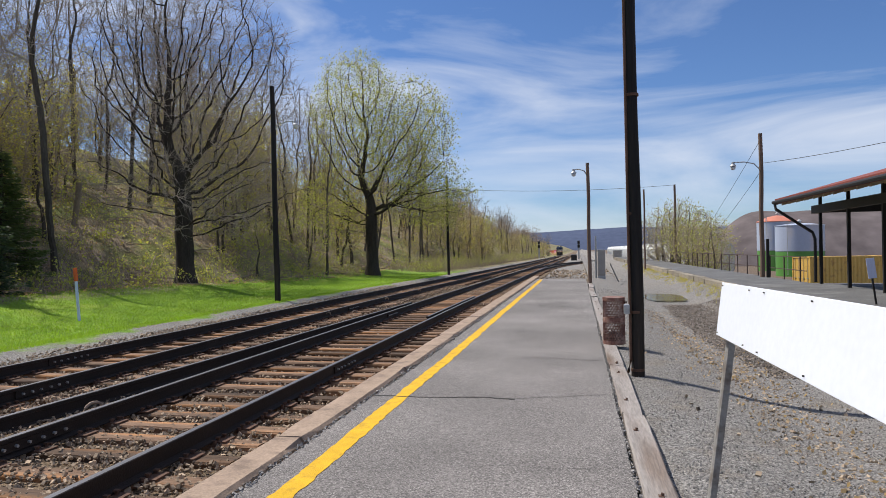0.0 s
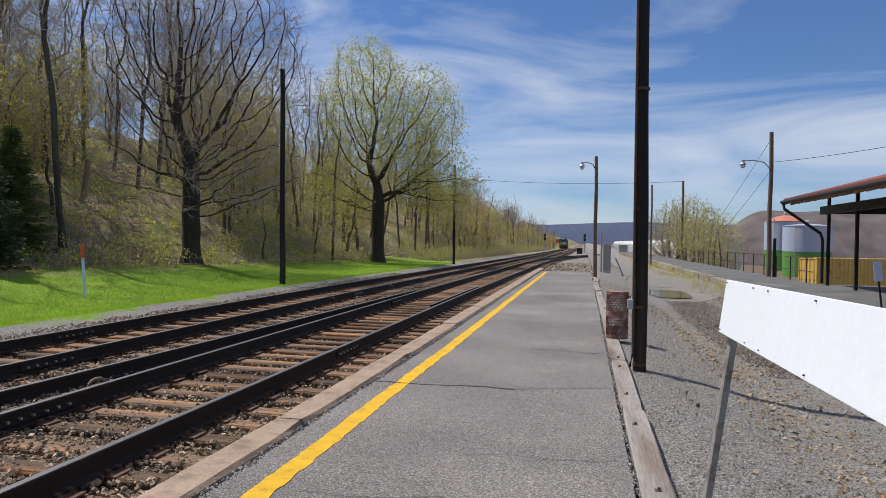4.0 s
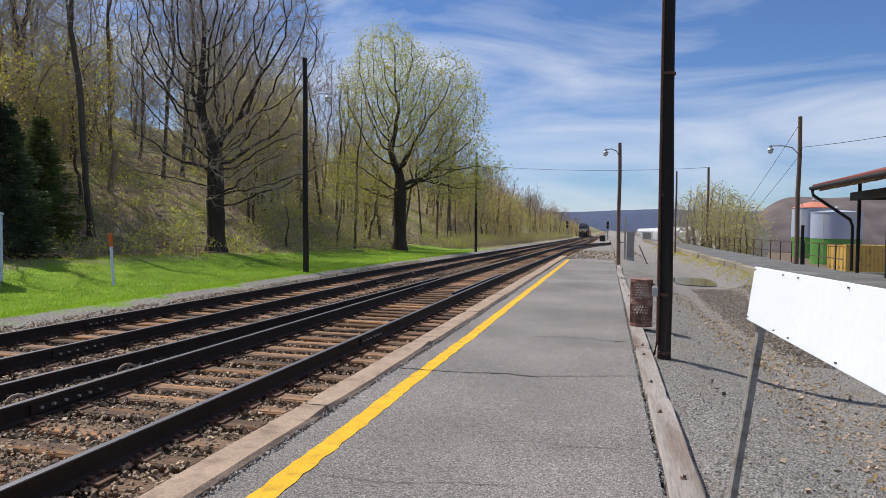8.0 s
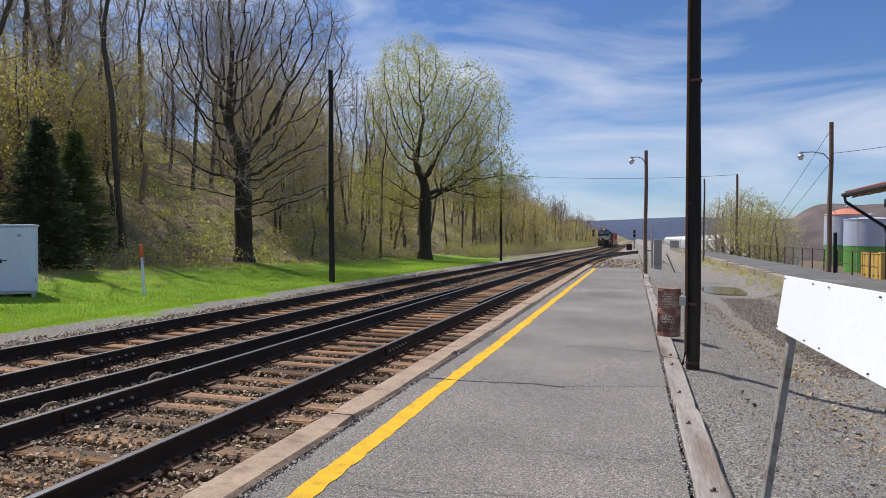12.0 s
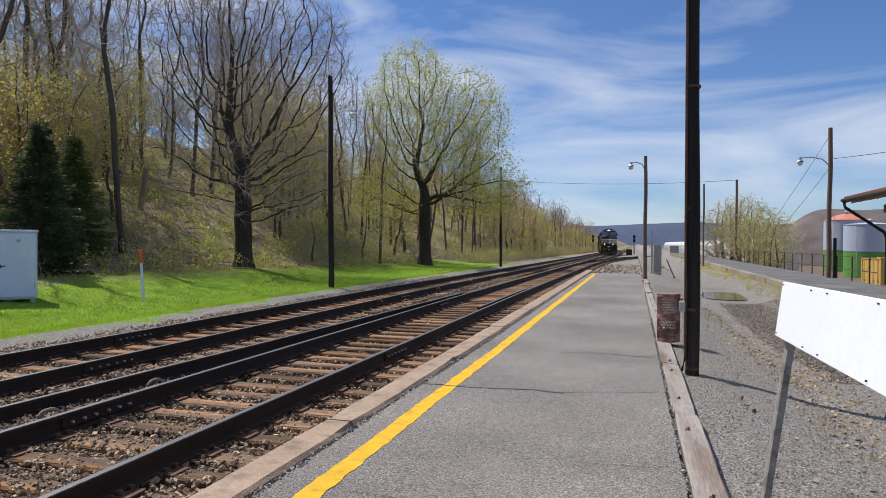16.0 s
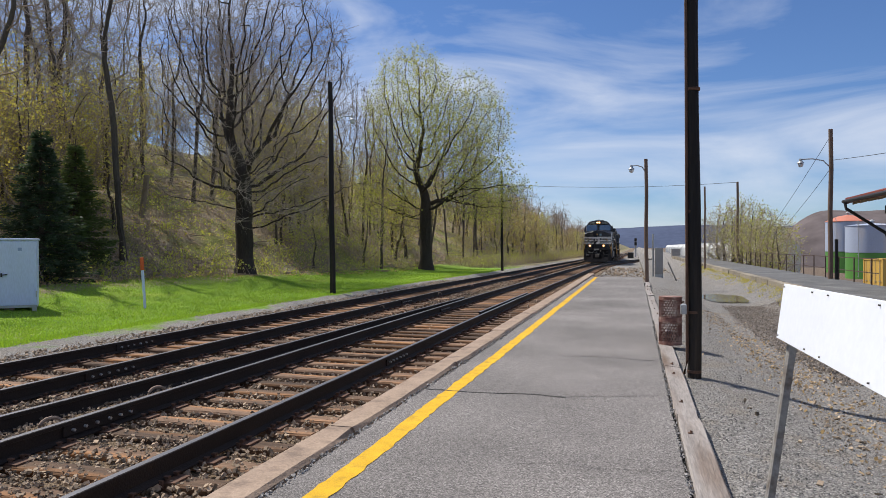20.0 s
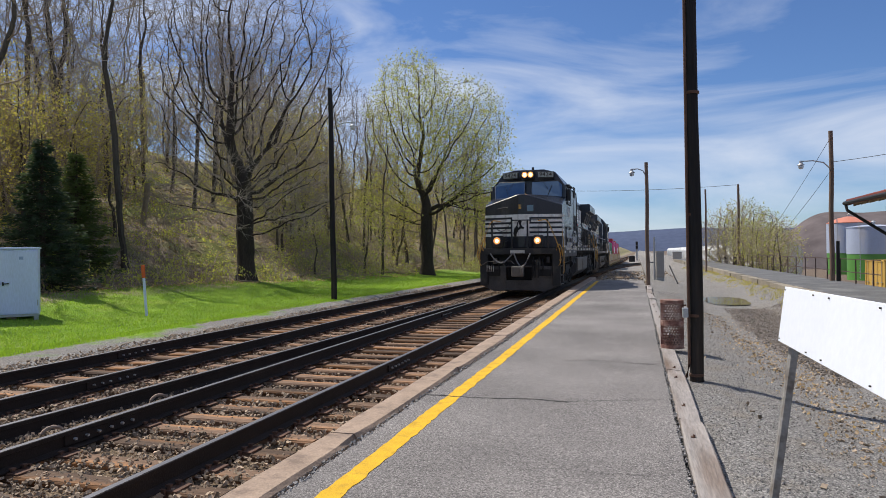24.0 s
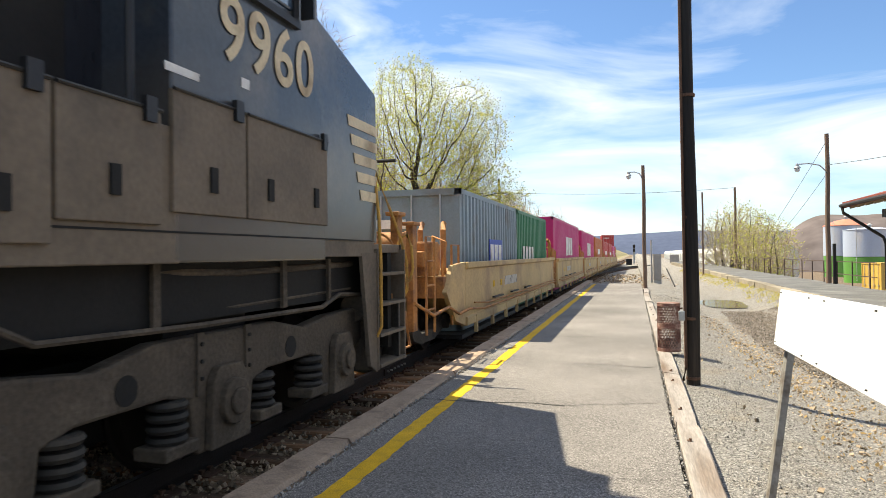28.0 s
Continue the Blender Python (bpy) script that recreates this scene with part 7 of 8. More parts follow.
    g.f = [(k, (k + 1) % m, m + (k + 1) % m, m + k) for k in range(m)] + [tuple(range(m))[::-1], tuple(range(m, 2 * m))]
    cab_ = part("cab", g, paint, t, bevel=0.02)
    for s in (-1, 1):
        g = Geo()
        for dy in (-0.035, 0.02):
            g.v += [(s * 0.14, 1.34 + dy, 3.66), (s * 1.36, 1.36 + dy, 3.62), (s * 1.38, 1.46 + dy, 4.10), (s * 1.20, 1.50 + dy, 4.26), (s * 0.14, 1.48 + dy, 4.26)]
        g.f = [(0, 1, 2, 3, 4), (9, 8, 7, 6, 5)] + [(k, (k + 1) % 5, 5 + (k + 1) % 5, 5 + k) for k in range(5)]
        win = part("windscreen", g, M_WINDOW, cab_, "dark cab windscreen")
        part("window_gasket", Geo().tube([(s * 0.14, 1.31, 3.66), (s * 1.36, 1.33, 3.62), (s * 1.38, 1.43, 4.10), (s * 1.20, 1.47, 4.26), (s * 0.14, 1.45, 4.26), (s * 0.14, 1.31, 3.66)], 0.016, 6), M_PALE if s < 0 else M_BLACKRAIL, cab_)
        part("wiper", Geo().tube([(s * 0.75, 1.28, 3.6), (s * 0.95, 1.36, 4.1)], 0.010, 5), M_BLACKRAIL, cab_)
        part("wiper", Geo().tube([(s * 0.55, 1.47, 4.32), (s * 0.8, 1.38, 3.95)], 0.010, 5), M_BLACKRAIL, cab_)
        # number boards, toed out
        board = part("number_board", Geo().box(-0.34, 0.34, -0.06, 0.06, -0.13, 0.13), M_BLACKRAIL, cab_, "number board", at=pose(s * 0.70, 1.36, 4.50, 0, 0, s * 14), bevel=0.015)
        part("glass", Geo().box(-0.31, 0.31, -0.068, -0.06, -0.105, 0.105), M_NUMBER_GLASS, board)
        part("number", writing(number, 0.24), M_BAR, board, "engine number", at=pose(0, -0.072, 0, 90))
        part("window", Geo().box(s * 1.50 - 0.02, s * 1.50 + 0.02, 1.82, 2.27, 3.52, 4.04), M_WINDOW, cab_, "side window", bevel=0.02)
        if not air_tanks:
            part("window", Geo().box(s * 1.50 - 0.02, s * 1.50 + 0.02, 2.33, 2.78, 3.52, 4.04), M_WINDOW, cab_, "side window", bevel=0.02)
        part("window_frame", Geo().box(s * 1.52 - 0.012, s * 1.52 + 0.012, 1.76, 1.82, 3.46, 4.08).box(s * 1.52 - 0.012, s * 1.52 + 0.012, 2.27, 2.33, 3.46, 4.08).box(s * 1.52 - 0.012, s * 1.52 + 0.012, 2.78, 2.84, 3.46, 4.08).box(s * 1.52 - 0.03, s * 1.52 + 0.03, 1.76, 2.84, 3.40, 3.46), M_BLACKRAIL, cab_)
        part("sunshade", Geo().prism([(1.70, 4.10), (2.9, 4.10), (2.9, 4.14), (1.70, 4.14)], "x", s * 1.46, s * 1.62), M_BLACKRAIL, cab_)
        part("mirror", Geo().box(s * 1.58 - 0.06, s * 1.58 + 0.06, 1.70, 1.72, 3.5, 3.95), M_BLACKRAIL, cab_)
        part("number", writing(number, 0.60 if not air_tanks else 0.67), M_STRIPE if not air_tanks else M_STRIPE_B, cab_, "white engine number", at=pose(s * 1.510, 2.24 if not air_tanks else 2.06, 3.10, 90, 0, 90 * s))
        for ya, yb, za, zb in ((2.75, 3.0, 2.68, 2.73), (2.30, 2.38, 2.76, 2.83)):
            part("small_marking", Geo().box(s * 1.501 - 0.003, s * 1.501 + 0.003, ya, yb, za, zb), M_STRIPE, cab_, "small pale lettering as a bar")
        if air_tanks:
            part("equipment_box", Geo().box(s * 1.44 - 0.06, s * 1.44 + 0.06, 2.9, 4.95, 1.55, 2.36), M_DUST, cab_, bevel=0.01)
            part("cab_door", Geo().box(s * 1.0 - 0.02, s * 1.0 + 0.02, 3.2, 3.95, 1.8, 3.8), M_DEEP, cab_, "dark cab door", bevel=0.01)
            for yy in (3.15, 4.1, 4.8):
                part("grab_post", Geo().tube([(s * 1.42, yy, 2.36), (s * 1.42, yy, 4.0), (s * 1.2, yy, 4.2)], 0.022, 8), M_BLACKRAIL, cab_, smooth=True)
        else:
            part("cab_door", Geo().box(s * 1.50 - 0.015, s * 1.50 + 0.015, 3.85, 4.75, 1.95, 3.75), paint, cab_, bevel=0.01)
            part("door_window", Geo().box(s * 1.52 - 0.012, s * 1.52 + 0.012, 4.12, 4.6, 2.45, 3.1), M_MESH, cab_, "dark grille")
            part("grille", Geo().box(s * 1.51 - 0.012, s * 1.51 + 0.012, 3.9, 4.45, 3.85, 4.3), M_MESH, cab_)
        # equipment doors on the cab's lower side, hinged along the top
        doors = ((1.32, 2.35, 1.86, 2.58), (2.37, 2.97, 1.86, 2.58), (3.05, 3.62, 1.78, 2.42), (3.64, 4.55, 1.66, 2.42)) if air_tanks else ((1.34, 2.28, 1.80, 2.50), (2.30, 3.20, 1.80, 2.50), (3.30, 3.95, 1.66, 2.30), (4.0, 4.85, 1.66, 2.30))
        for k, (ya, yb, za, zb) in enumerate(doors):
            pn = part("equipment_door", Geo().box(s * 1.51 - 0.02, s * 1.51 + 0.02, ya, yb, za, zb), M_DUST if air_tanks else paint, cab_, bevel=0.008)
            part("door_hinge", Geo().box(s * 1.54 - 0.02, s * 1.54 + 0.02, ya + 0.05, ya + 0.12, zb - 0.08, zb + 0.06).tube([(s * 1.535, ya, zb), (s * 1.535, yb, zb)], 0.012, 6), M_BLACKRAIL, pn)
            for q in ((0.22, 0.78) if yb - ya > 0.7 else (0.5,)):
                yy = ya + (yb - ya) * q
                part("latch", Geo().box(s * 1.535 - 0.012, s * 1.535 + 0.012, yy - 0.028, yy + 0.028, za + 0.14, za + 0.30), M_DEEP, pn)
        for k in range(0 if air_tanks else 3):
            part("lower_panel", Geo().box(s * 1.505 - 0.012, s * 1.505 + 0.012, 0.35 + 1.55 * k, 1.85 + 1.55 * k, 1.36, 1.64), M_DUST if air_tanks else sill, cab_, bevel=0.006)
            part("marking", Geo().box(s * 1.519 - 0.002, s * 1.519 + 0.002, 0.6 + 1.55 * k, 1.2 + 1.55 * k, 1.52, 1.60), M_PALE, cab_, "worn pale marking")
        part("cab_seam", Geo().box(s * 1.501 - 0.004, s * 1.501 + 0.004, 0.2, 4.9, 1.74, 1.752), M_DEEP, cab_)
        part("cab_skirt", Geo().box(s * 1.465 - 0.03, s * 1.465 + 0.03, 0.1, 4.95, 1.58 if air_tanks else 1.36, 1.74), M_DUST if air_tanks else sill, cab_, bevel=0.01)
        part("roof_rail", Geo().tube([(s * 1.47, 3.75, 4.12), (s * 1.5, 4.9, 4.12), (s * 1.5, 5.15, 3.9), (s * 1.5, 5.15, 1.8)], 0.022, 8), M_BLACKRAIL, cab_, smooth=True)
    part("headlight", Geo().box(-0.26, 0.26, 1.22, 1.5, 4.36, 4.66), M_BLACKRAIL, cab_, bevel=0.02)
    for x in (-0.12, 0.12):
        part("headlight_lens", Geo().tube([(x, 1.22, 4.51), (x, 1.20, 4.51)], [0.082, 0.06], 20), M_LAMP if lit else M_LENS, cab_, "lit headlamp" if lit else "clear headlamp", smooth=True)
        # the ring's glow adds the headlamp's bloom
        part("headlight_reflector", Geo().lathe([(0.08, -0.002), (0.118, 0.0), (0.118, 0.008), (0.08, 0.006)], seg=20), M_LAMP_BLOOM if lit else M_GALV, cab_, "glowing ring for the lamp's bloom" if lit else "dull reflector", at=pose(x, 1.214, 4.51, 90, 0, 0))
    part("roof_antenna", Geo().tube([(0, 2.4, 4.72), (0, 2.4, 4.95)], 0.05, 8).box(-0.5, 0.5, 3.2, 4.2, 4.74, 4.86), M_BLACKRAIL, cab_)
    # ---- hood
    hw = 1.02
    hood = part("hood", Geo().prism([(-hw, 1.72), (hw, 1.72), (hw, 4.08), (hw - 0.16, 4.30), (-hw + 0.16, 4.30), (-hw, 4.08)], "y", 4.95, 13.9), paint, t, bevel=0.02)
    part("cab_rear_box", Geo().prism([(-1.25, 1.72), (1.25, 1.72), (1.25, 4.0), (1.0, 4.45), (-1.0, 4.45), (-1.25, 4.0)], "y", 4.9, 6.3), paint, t, bevel=0.02)
    if air_tanks:
        part("walkway_wall", Geo().prism([(-0.97, 1.72), (0.97, 1.72), (0.97, 4.3), (0.8, 4.5), (-0.8, 4.5), (-0.97, 4.3)], "y", 2.9, 4.95), M_LOCO, t, "dark wall behind the cab", bevel=0.02)
    for s in (-1, 1):
        for k in range(17):
            y = 6.4 + 0.44 * k
            dr = part("engine_door", Geo().box(s * (hw + 0.012) - 0.014, s * (hw + 0.012) + 0.014, y, y + 0.415, 1.80, 3.0), paint, hood, bevel=0.006)
            part("latch", Geo().box(s * (hw + 0.035) - 0.012, s * (hw + 0.035) + 0.012, y + 0.05, y + 0.09, 2.2, 2.34), M_DEEP, dr)
            if k % 4 == 2:
                part("label", Geo().box(s * (hw + 0.028) - 0.002, s * (hw + 0.028) + 0.002, y + 0.15, y + 0.30, 2.9, 3.0), M_RED if k % 8 == 2 else M_PALE, dr, "small safety label")
        for k in range(7):
            y = 6.4 + 1.07 * k
            part("upper_panel", Geo().box(s * (hw + 0.008) - 0.010, s * (hw + 0.008) + 0.010, y, y + 1.05, 3.05, 3.93), paint, hood, bevel=0.006)
        for k in range(5):
            part("hood_stripe", Geo().box(s * (hw + 0.021) - 0.003, s * (hw + 0.021) + 0.003, 8.36, 11.5, 3.12 + 0.135 * k, 3.12 + 0.135 * k + 0.105), stripe, hood, "white painted stripe")
        # the road's emblem and name, as plain bars
        for y0, w in ((11.75, 0.5), (12.3, 0.5), (12.9, 0.5)):
            part("emblem_bar", Geo().prism([(y0, 3.12), (y0 + w * 0.7, 3.12), (y0 + w, 3.80), (y0 + w * 0.3, 3.80)], "x", s * (hw + 0.019), s * (hw + 0.025)), stripe, hood, "plain white emblem bar")
        for row, n in ((2.58, 7), (2.24, 8)):
            for k in range(n):
                part("lettering_bar", Geo().box(s * (hw + 0.029) - 0.003, s * (hw + 0.029) + 0.003, 11.35 + 0.255 * k, 11.35 + 0.255 * k + 0.185, row, row + 0.25), stripe, hood, "white lettering as plain bars")
        # walkway railing
        ys = [5.62 + 1.45 * k for k in range(9)]
        for y in ys:
            part("railing_post", Geo().box(s * 1.50 - 0.012, s * 1.50 + 0.012, y - 0.04, y + 0.04, 1.60, 2.66), M_BLACKRAIL, t)
        part("handrail", Geo().tube([(s * 1.46, 5.05, 3.1), (s * 1.50, 5.4, 2.70), (s * 1.50, 17.2, 2.70), (s * 1.48, 17.5, 2.5)], 0.024, 8), M_BLACKRAIL, t, "black handrail", smooth=True)
        for y in (6.8, 9.2, 11.6):
            part("lifting_eye", Geo().tube([(s * 0.75, y, 4.28), (s * 0.75, y + 0.06, 4.38), (s * 0.75, y + 0.12, 4.28)], 0.018, 6), paint, hood)
    part("exhaust_stack", Geo().box(-0.35, 0.35, 10.7, 11.3, 4.28, 4.40), M_DEEP, hood, bevel=0.03)
    grid = part("brake_grid_box", Geo().prism([(-1.0, 3.6), (1.0, 3.6), (1.06, 4.14), (0.9, 4.40), (-0.9, 4.40), (-1.06, 4.14)], "y", 7.75 if air_tanks else 5.2, 9.3 if air_tanks else 6.6), paint, hood, bevel=0.02)
    for s in (-1, 1):
        part("grid_screen", Geo().prism([(s * 1.012, 3.66), (s * 1.062, 4.12), (s * 1.072, 4.11), (s * 1.022, 3.65)], "y", 7.95 if air_tanks else 5.4, 9.1 if air_tanks else 6.4), M_MESH, grid, "dark brake grid screen")
    part("roof_hatch", Geo().box(-0.6, 0.6, 8.8, 10.6, 4.29, 4.37).box(-0.6, 0.6, 10.9, 13.6, 4.29, 4.36), paint, hood, bevel=0.01)
    part("horn", Geo().tube([(0.25, 5.5, 4.62), (0.25, 5.0, 4.62)], [0.03, 0.08], 10).tube([(0.05, 5.5, 4.66), (0.05, 4.95, 4.66)], [0.03, 0.09], 10).box(0.0, 0.3, 5.4, 5.5, 4.44, 4.62), M_GALV, hood)
    # ---- radiator end
    rw = 1.08
    rad = part("radiator_housing", Geo().prism([(-rw, 1.72), (rw, 1.72), (rw, 3.12), (1.30, 3.74), (1.55, 3.82), (1.55, 4.17), (1.50, 4.22), (-1.50, 4.22), (-1.55, 4.17), (-1.55, 3.82), (-1.30, 3.74), (-rw, 3.12)], "y", 13.9, 17.3), paint, t, bevel=0.02)
    for s in (-1, 1):
        for k in range(3):
            y = 14.1 + 1.05 * k
            g = Geo()
            pr = [(s * (rw + 0.025), 3.20), (s * (1.285), 3.70), (s * (1.30), 3.69), (s * (rw + 0.042), 3.19)]
            part("intake_screen", g.prism(pr, "y", y, y + 0.98), M_MESH, rad, "dark intake screen")
            part("screen_post", Geo().prism([(s * (rw + 0.02), 3.16), (s * 1.30, 3.74), (s * 1.33, 3.74), (s * (rw + 0.06), 3.14)], "y", y - 0.06, y - 0.01), paint, rad)
            part("wing_seam", Geo().box(s * 1.552 - 0.003, s * 1.552 + 0.003, y + 0.45, y + 0.462, 3.84, 4.15), M_DEEP, rad)
        for k in range(6):
            y = 14.0 + 0.54 * k
            part("louvre_door", Geo().box(s * (rw + 0.012) - 0.014, s * (rw + 0.012) + 0.014, y, y + 0.50, 1.80, 2.98), paint, rad, bevel=0.006)
            g = Geo()
            for q in range(7):
                yy = y + 0.11 + 0.045 * q
                g.box(s * (rw + 0.03) - 0.012, s * (rw + 0.03) + 0.012, yy, yy + 0.022, 1.92, 2.88)
            # near-black sheet painted as the shade between the slats
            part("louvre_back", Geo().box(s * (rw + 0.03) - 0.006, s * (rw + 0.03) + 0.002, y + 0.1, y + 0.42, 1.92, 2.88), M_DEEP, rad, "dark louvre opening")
            part("louvre", g, M_MESH, rad, "dark louvre slats")
            if k % 2:
                part("label", Geo().box(s * (rw + 0.006) - 0.004, s * (rw + 0.006) + 0.004, y + 0.1, y + 0.20, 3.01, 3.09), M_RED if k == 3 else M_PALE, rad, "small safety label")
        part("hand_brake", brake_wheel(s * (rw + 0.10), 14.35, 2.35), M_UNDER, rad, "brake wheel")
    for k in range(5):
        z = 2.76 - 0.172 * k
        part("end_stripe", Geo().box(-rw + 0.03, rw - 0.03, 17.30, 17.307, z, z + 0.10), M_STRIPE_B, rad, "yellowed stripe")
    for x in (-0.72, 0.72):
        part("number", writing(number, 0.36), M_STRIPE, rad, "white engine number", at=pose(x, 17.307, 3.42, 90, 0, 180))
    part("rear_light", Geo().box(-0.18, 0.18, 17.30, 17.50, 3.42, 4.02), M_BLACKRAIL, rad, bevel=0.03)
    for z in (3.56, 3.86):
        part("rear_lens", Geo().tube([(0, 17.50, z), (0, 17.52, z)], 0.11, 16), M_LENS, rad, "clear rear lamp", smooth=True)
    part("rear_door", Geo().box(-0.35, 0.35, 17.30, 17.325, 1.8, 3.3), paint, rad, bevel=0.01)
    # rear porch
    part("rear_plate", Geo().box(-1.42, 1.42, 17.85, 17.96, 0.45, 1.66), M_DEEP, t)
    part("rear_coupler", Geo().box(-0.10, 0.10, 17.9, 18.5, 0.72, 0.98).box(-0.22, 0.22, 18.4, 18.65, 0.66, 1.04), M_UNDER, t, "worn knuckle coupler", bevel=0.04)
    for x in (-1.2, -0.45, 0.45, 1.2):
        part("railing_post", Geo().box(x - 0.03, x + 0.03, 17.82, 17.88, 1.72, 2.72), M_BLACKRAIL, t)
    for x0, x1 in ((-1.2, -0.45), (0.45, 1.2)):
        part("railing", Geo().tube([(x0, 17.85, 2.70), (x1, 17.85, 2.70)], 0.02, 8), M_BLACKRAIL, t)
    for x0, x1, dip in ((-1.0, -0.3, 0.4), (0.25, 1.05, 0.45)):
        part("hose", Geo().tube([(x0 + (x1 - x0) * k / 8, 18.06 + 0.08 * math.sin(math.pi * k / 8), 1.5 - dip * math.sin(math.pi * k / 8)) for k in range(9)], 0.028, 8), M_HOSE, t, "grey air hose", smooth=True)
    for s in (-1, 1):
        part("rear_ditch_box", Geo().box(s * 1.0 - 0.12, s * 1.0 + 0.12, 17.5, 17.7, 1.72, 1.98), M_BROWNBOX, t, "rust-brown box", bevel=0.01)
    # ---- fuel tank between the trucks
    y0, y1 = 5.90, 12.55      # 6.75 to 13.85 at true length
    if air_tanks:
        part("fuel_tank", Geo().prism([(-1.2, 0.35), (1.2, 0.35), (1.42, 0.6), (1.42, 0.78), (0.8, 0.85), (0.8, 1.5), (-0.8, 1.5), (-0.8, 0.85), (-1.42, 0.78), (-1.42, 0.6)], "y", y0, y1), sill, t, "dusty fuel tank", bevel=0.02)
        for s in (-1, 1):
            for ya, yb in ((y0 + 0.9, y0 + 3.5), (y0 + 3.8, y0 + 5.8)):
                res = part("air_reservoir", Geo().tube([(s * 1.14, ya - 0.1, 1.14), (s * 1.14, ya - 0.05, 1.14), (s * 1.14, ya + 0.06, 1.14), (s * 1.14, yb - 0.06, 1.14), (s * 1.14, yb + 0.05, 1.14), (s * 1.14, yb + 0.1, 1.14)], [0.05, 0.24, 0.32, 0.32, 0.24, 0.05], 24), sill, t, "dusty round air reservoir", smooth=True)
                for yy in (ya + 0.35, yb - 0.35):
                    part("band", Geo().tube([(s * 1.14, yy - 0.02, 1.14), (s * 1.14, yy + 0.02, 1.14)], 0.328, 24), M_UNDER, res)
                    part("bracket", Geo().box(s * 1.14 - 0.12, s * 1.14 + 0.12, yy - 0.08, yy + 0.08, 0.72, 0.9), M_UNDER, res)
            part("tank_end_box", Geo().box(s * 1.2 - 0.2, s * 1.2 + 0.2, y1 - 0.8, y1, 0.7, 1.42), sill, t, bevel=0.02)
            part("tank_end_box", Geo().box(s * 1.2 - 0.2, s * 1.2 + 0.2, y0, y0 + 0.6, 0.7, 1.42), sill, t, bevel=0.02)
    else:
        part("fuel_tank", Geo().prism([(-1.1, 0.32), (1.1, 0.32), (1.42, 0.60), (1.46, 1.26), (1.0, 1.30), (-1.0, 1.30), (-1.46, 1.26), (-1.42, 0.60)], "y", y0, y1), M_TANKGREY, t, "grey fuel tank", bevel=0.03)
        for s in (-1, 1):
            for yy in (y0 + 0.1, (y0 + y1) / 2, y1 - 0.1):
                part("tank_seam", Geo().box(s * 1.455 - 0.012, s * 1.455 + 0.012, yy - 0.015, yy + 0.015, 0.62, 1.25), sill, t)
            part("bell", Geo().lathe([(0.03, 0.26), (0.07, 0.24), (0.10, 0.08), (0.15, 0.0), (0.02, 0.02)], (s * 1.32, 4.95, 1.02), 16), sill, t, smooth=True)
    for s in (-1, 1):
        for k, (z, x, r) in enumerate(((1.50, 1.30, 0.03), (1.36, 1.22, 0.045), (1.24, 1.28, 0.025), (1.42, 1.12, 0.06))):
            part("conduit", Geo().tube([(s * x, 0.3, z), (s * x, 2.2, z - 0.03), (s * (x - 0.06), 3.6, z + 0.02), (s * x, 5.6, z)], r, 8), M_UNDER_B if air_tanks else M_UNDER, t, smooth=True)
            part("conduit", Geo().tube([(s * x, 12.7, z), (s * x, 14.6, z - 0.03), (s * (x - 0.06), 15.6, z + 0.02), (s * x, 17.2, z)], r, 8), M_UNDER_B if air_tanks else M_UNDER, t, smooth=True)
        for y in (0.9, 1.7, 2.9, 3.8, 13.6, 14.9, 16.1):
            part("hanger", Geo().box(s * 1.34 - 0.015, s * 1.34 + 0.015, y, y + 0.05, 1.15, 1.56), M_UNDER_B if air_tanks else M_UNDER, t)
        part("sand_box", Geo().box(s * 1.2 - 0.16, s * 1.2 + 0.16, 4.1, 4.7, 1.0, 1.36), M_UNDER_B if air_tanks else M_UNDER, t, bevel=0.02)
    raise_body(t)
    truck(t, 2.62, M_UNDER_B if air_tanks else M_UNDER)
    truck(t, 17.3, M_UNDER_B if air_tanks else M_UNDER)
    wheels = [wheelset(t, yc + a) for yc in (2.62, 17.3) for a in AXLES]
    return t, wheels


M_DUST = mat("dust_coated_panel", (0.165, 0.128, 0.092), 0.7, 0.2, 1.2, 25, 0.05, stain=(0.11, 0.088, 0.066), stain_amount=0.5, stain_scale=1.5)
M_SILL_BLACK = mat("scuffed_black_steel", (0.016, 0.015, 0.015), 0.5, 0.4, 2.5, 30, 0.1, stain=(0.05, 0.043, 0.036), stain_amount=0.5, stain_scale=3)
M_TANKGREY = mat("grey_fuel_tank_paint", (0.07, 0.07, 0.074), 0.55, 0.2, 1.2, 25, 0.05, stain=(0.09, 0.08, 0.07), stain_amount=0.5, stain_scale=1.0)
M_BROWNBOX = mat("rust_brown_box", (0.25, 0.09, 0.03), 0.7, 0.25, 4, 40, 0.1)

# ---- well wagons and their containers ----
M_WELL = mat("tan_yellow_wagon_paint", (0.52, 0.36, 0.17), 0.65, 0.2, 0.8, 20, 0.06, stain=(0.36, 0.24, 0.13), stain_amount=0.5, stain_scale=1.2)
M_RUSTY_TAN = mat("rusty_orange_wagon_paint", (0.42, 0.19, 0.06), 0.7, 0.3, 3, 30, 0.1, stain=(0.22, 0.10, 0.05), stain_amount=0.5, stain_scale=4)
CAR = 14.5


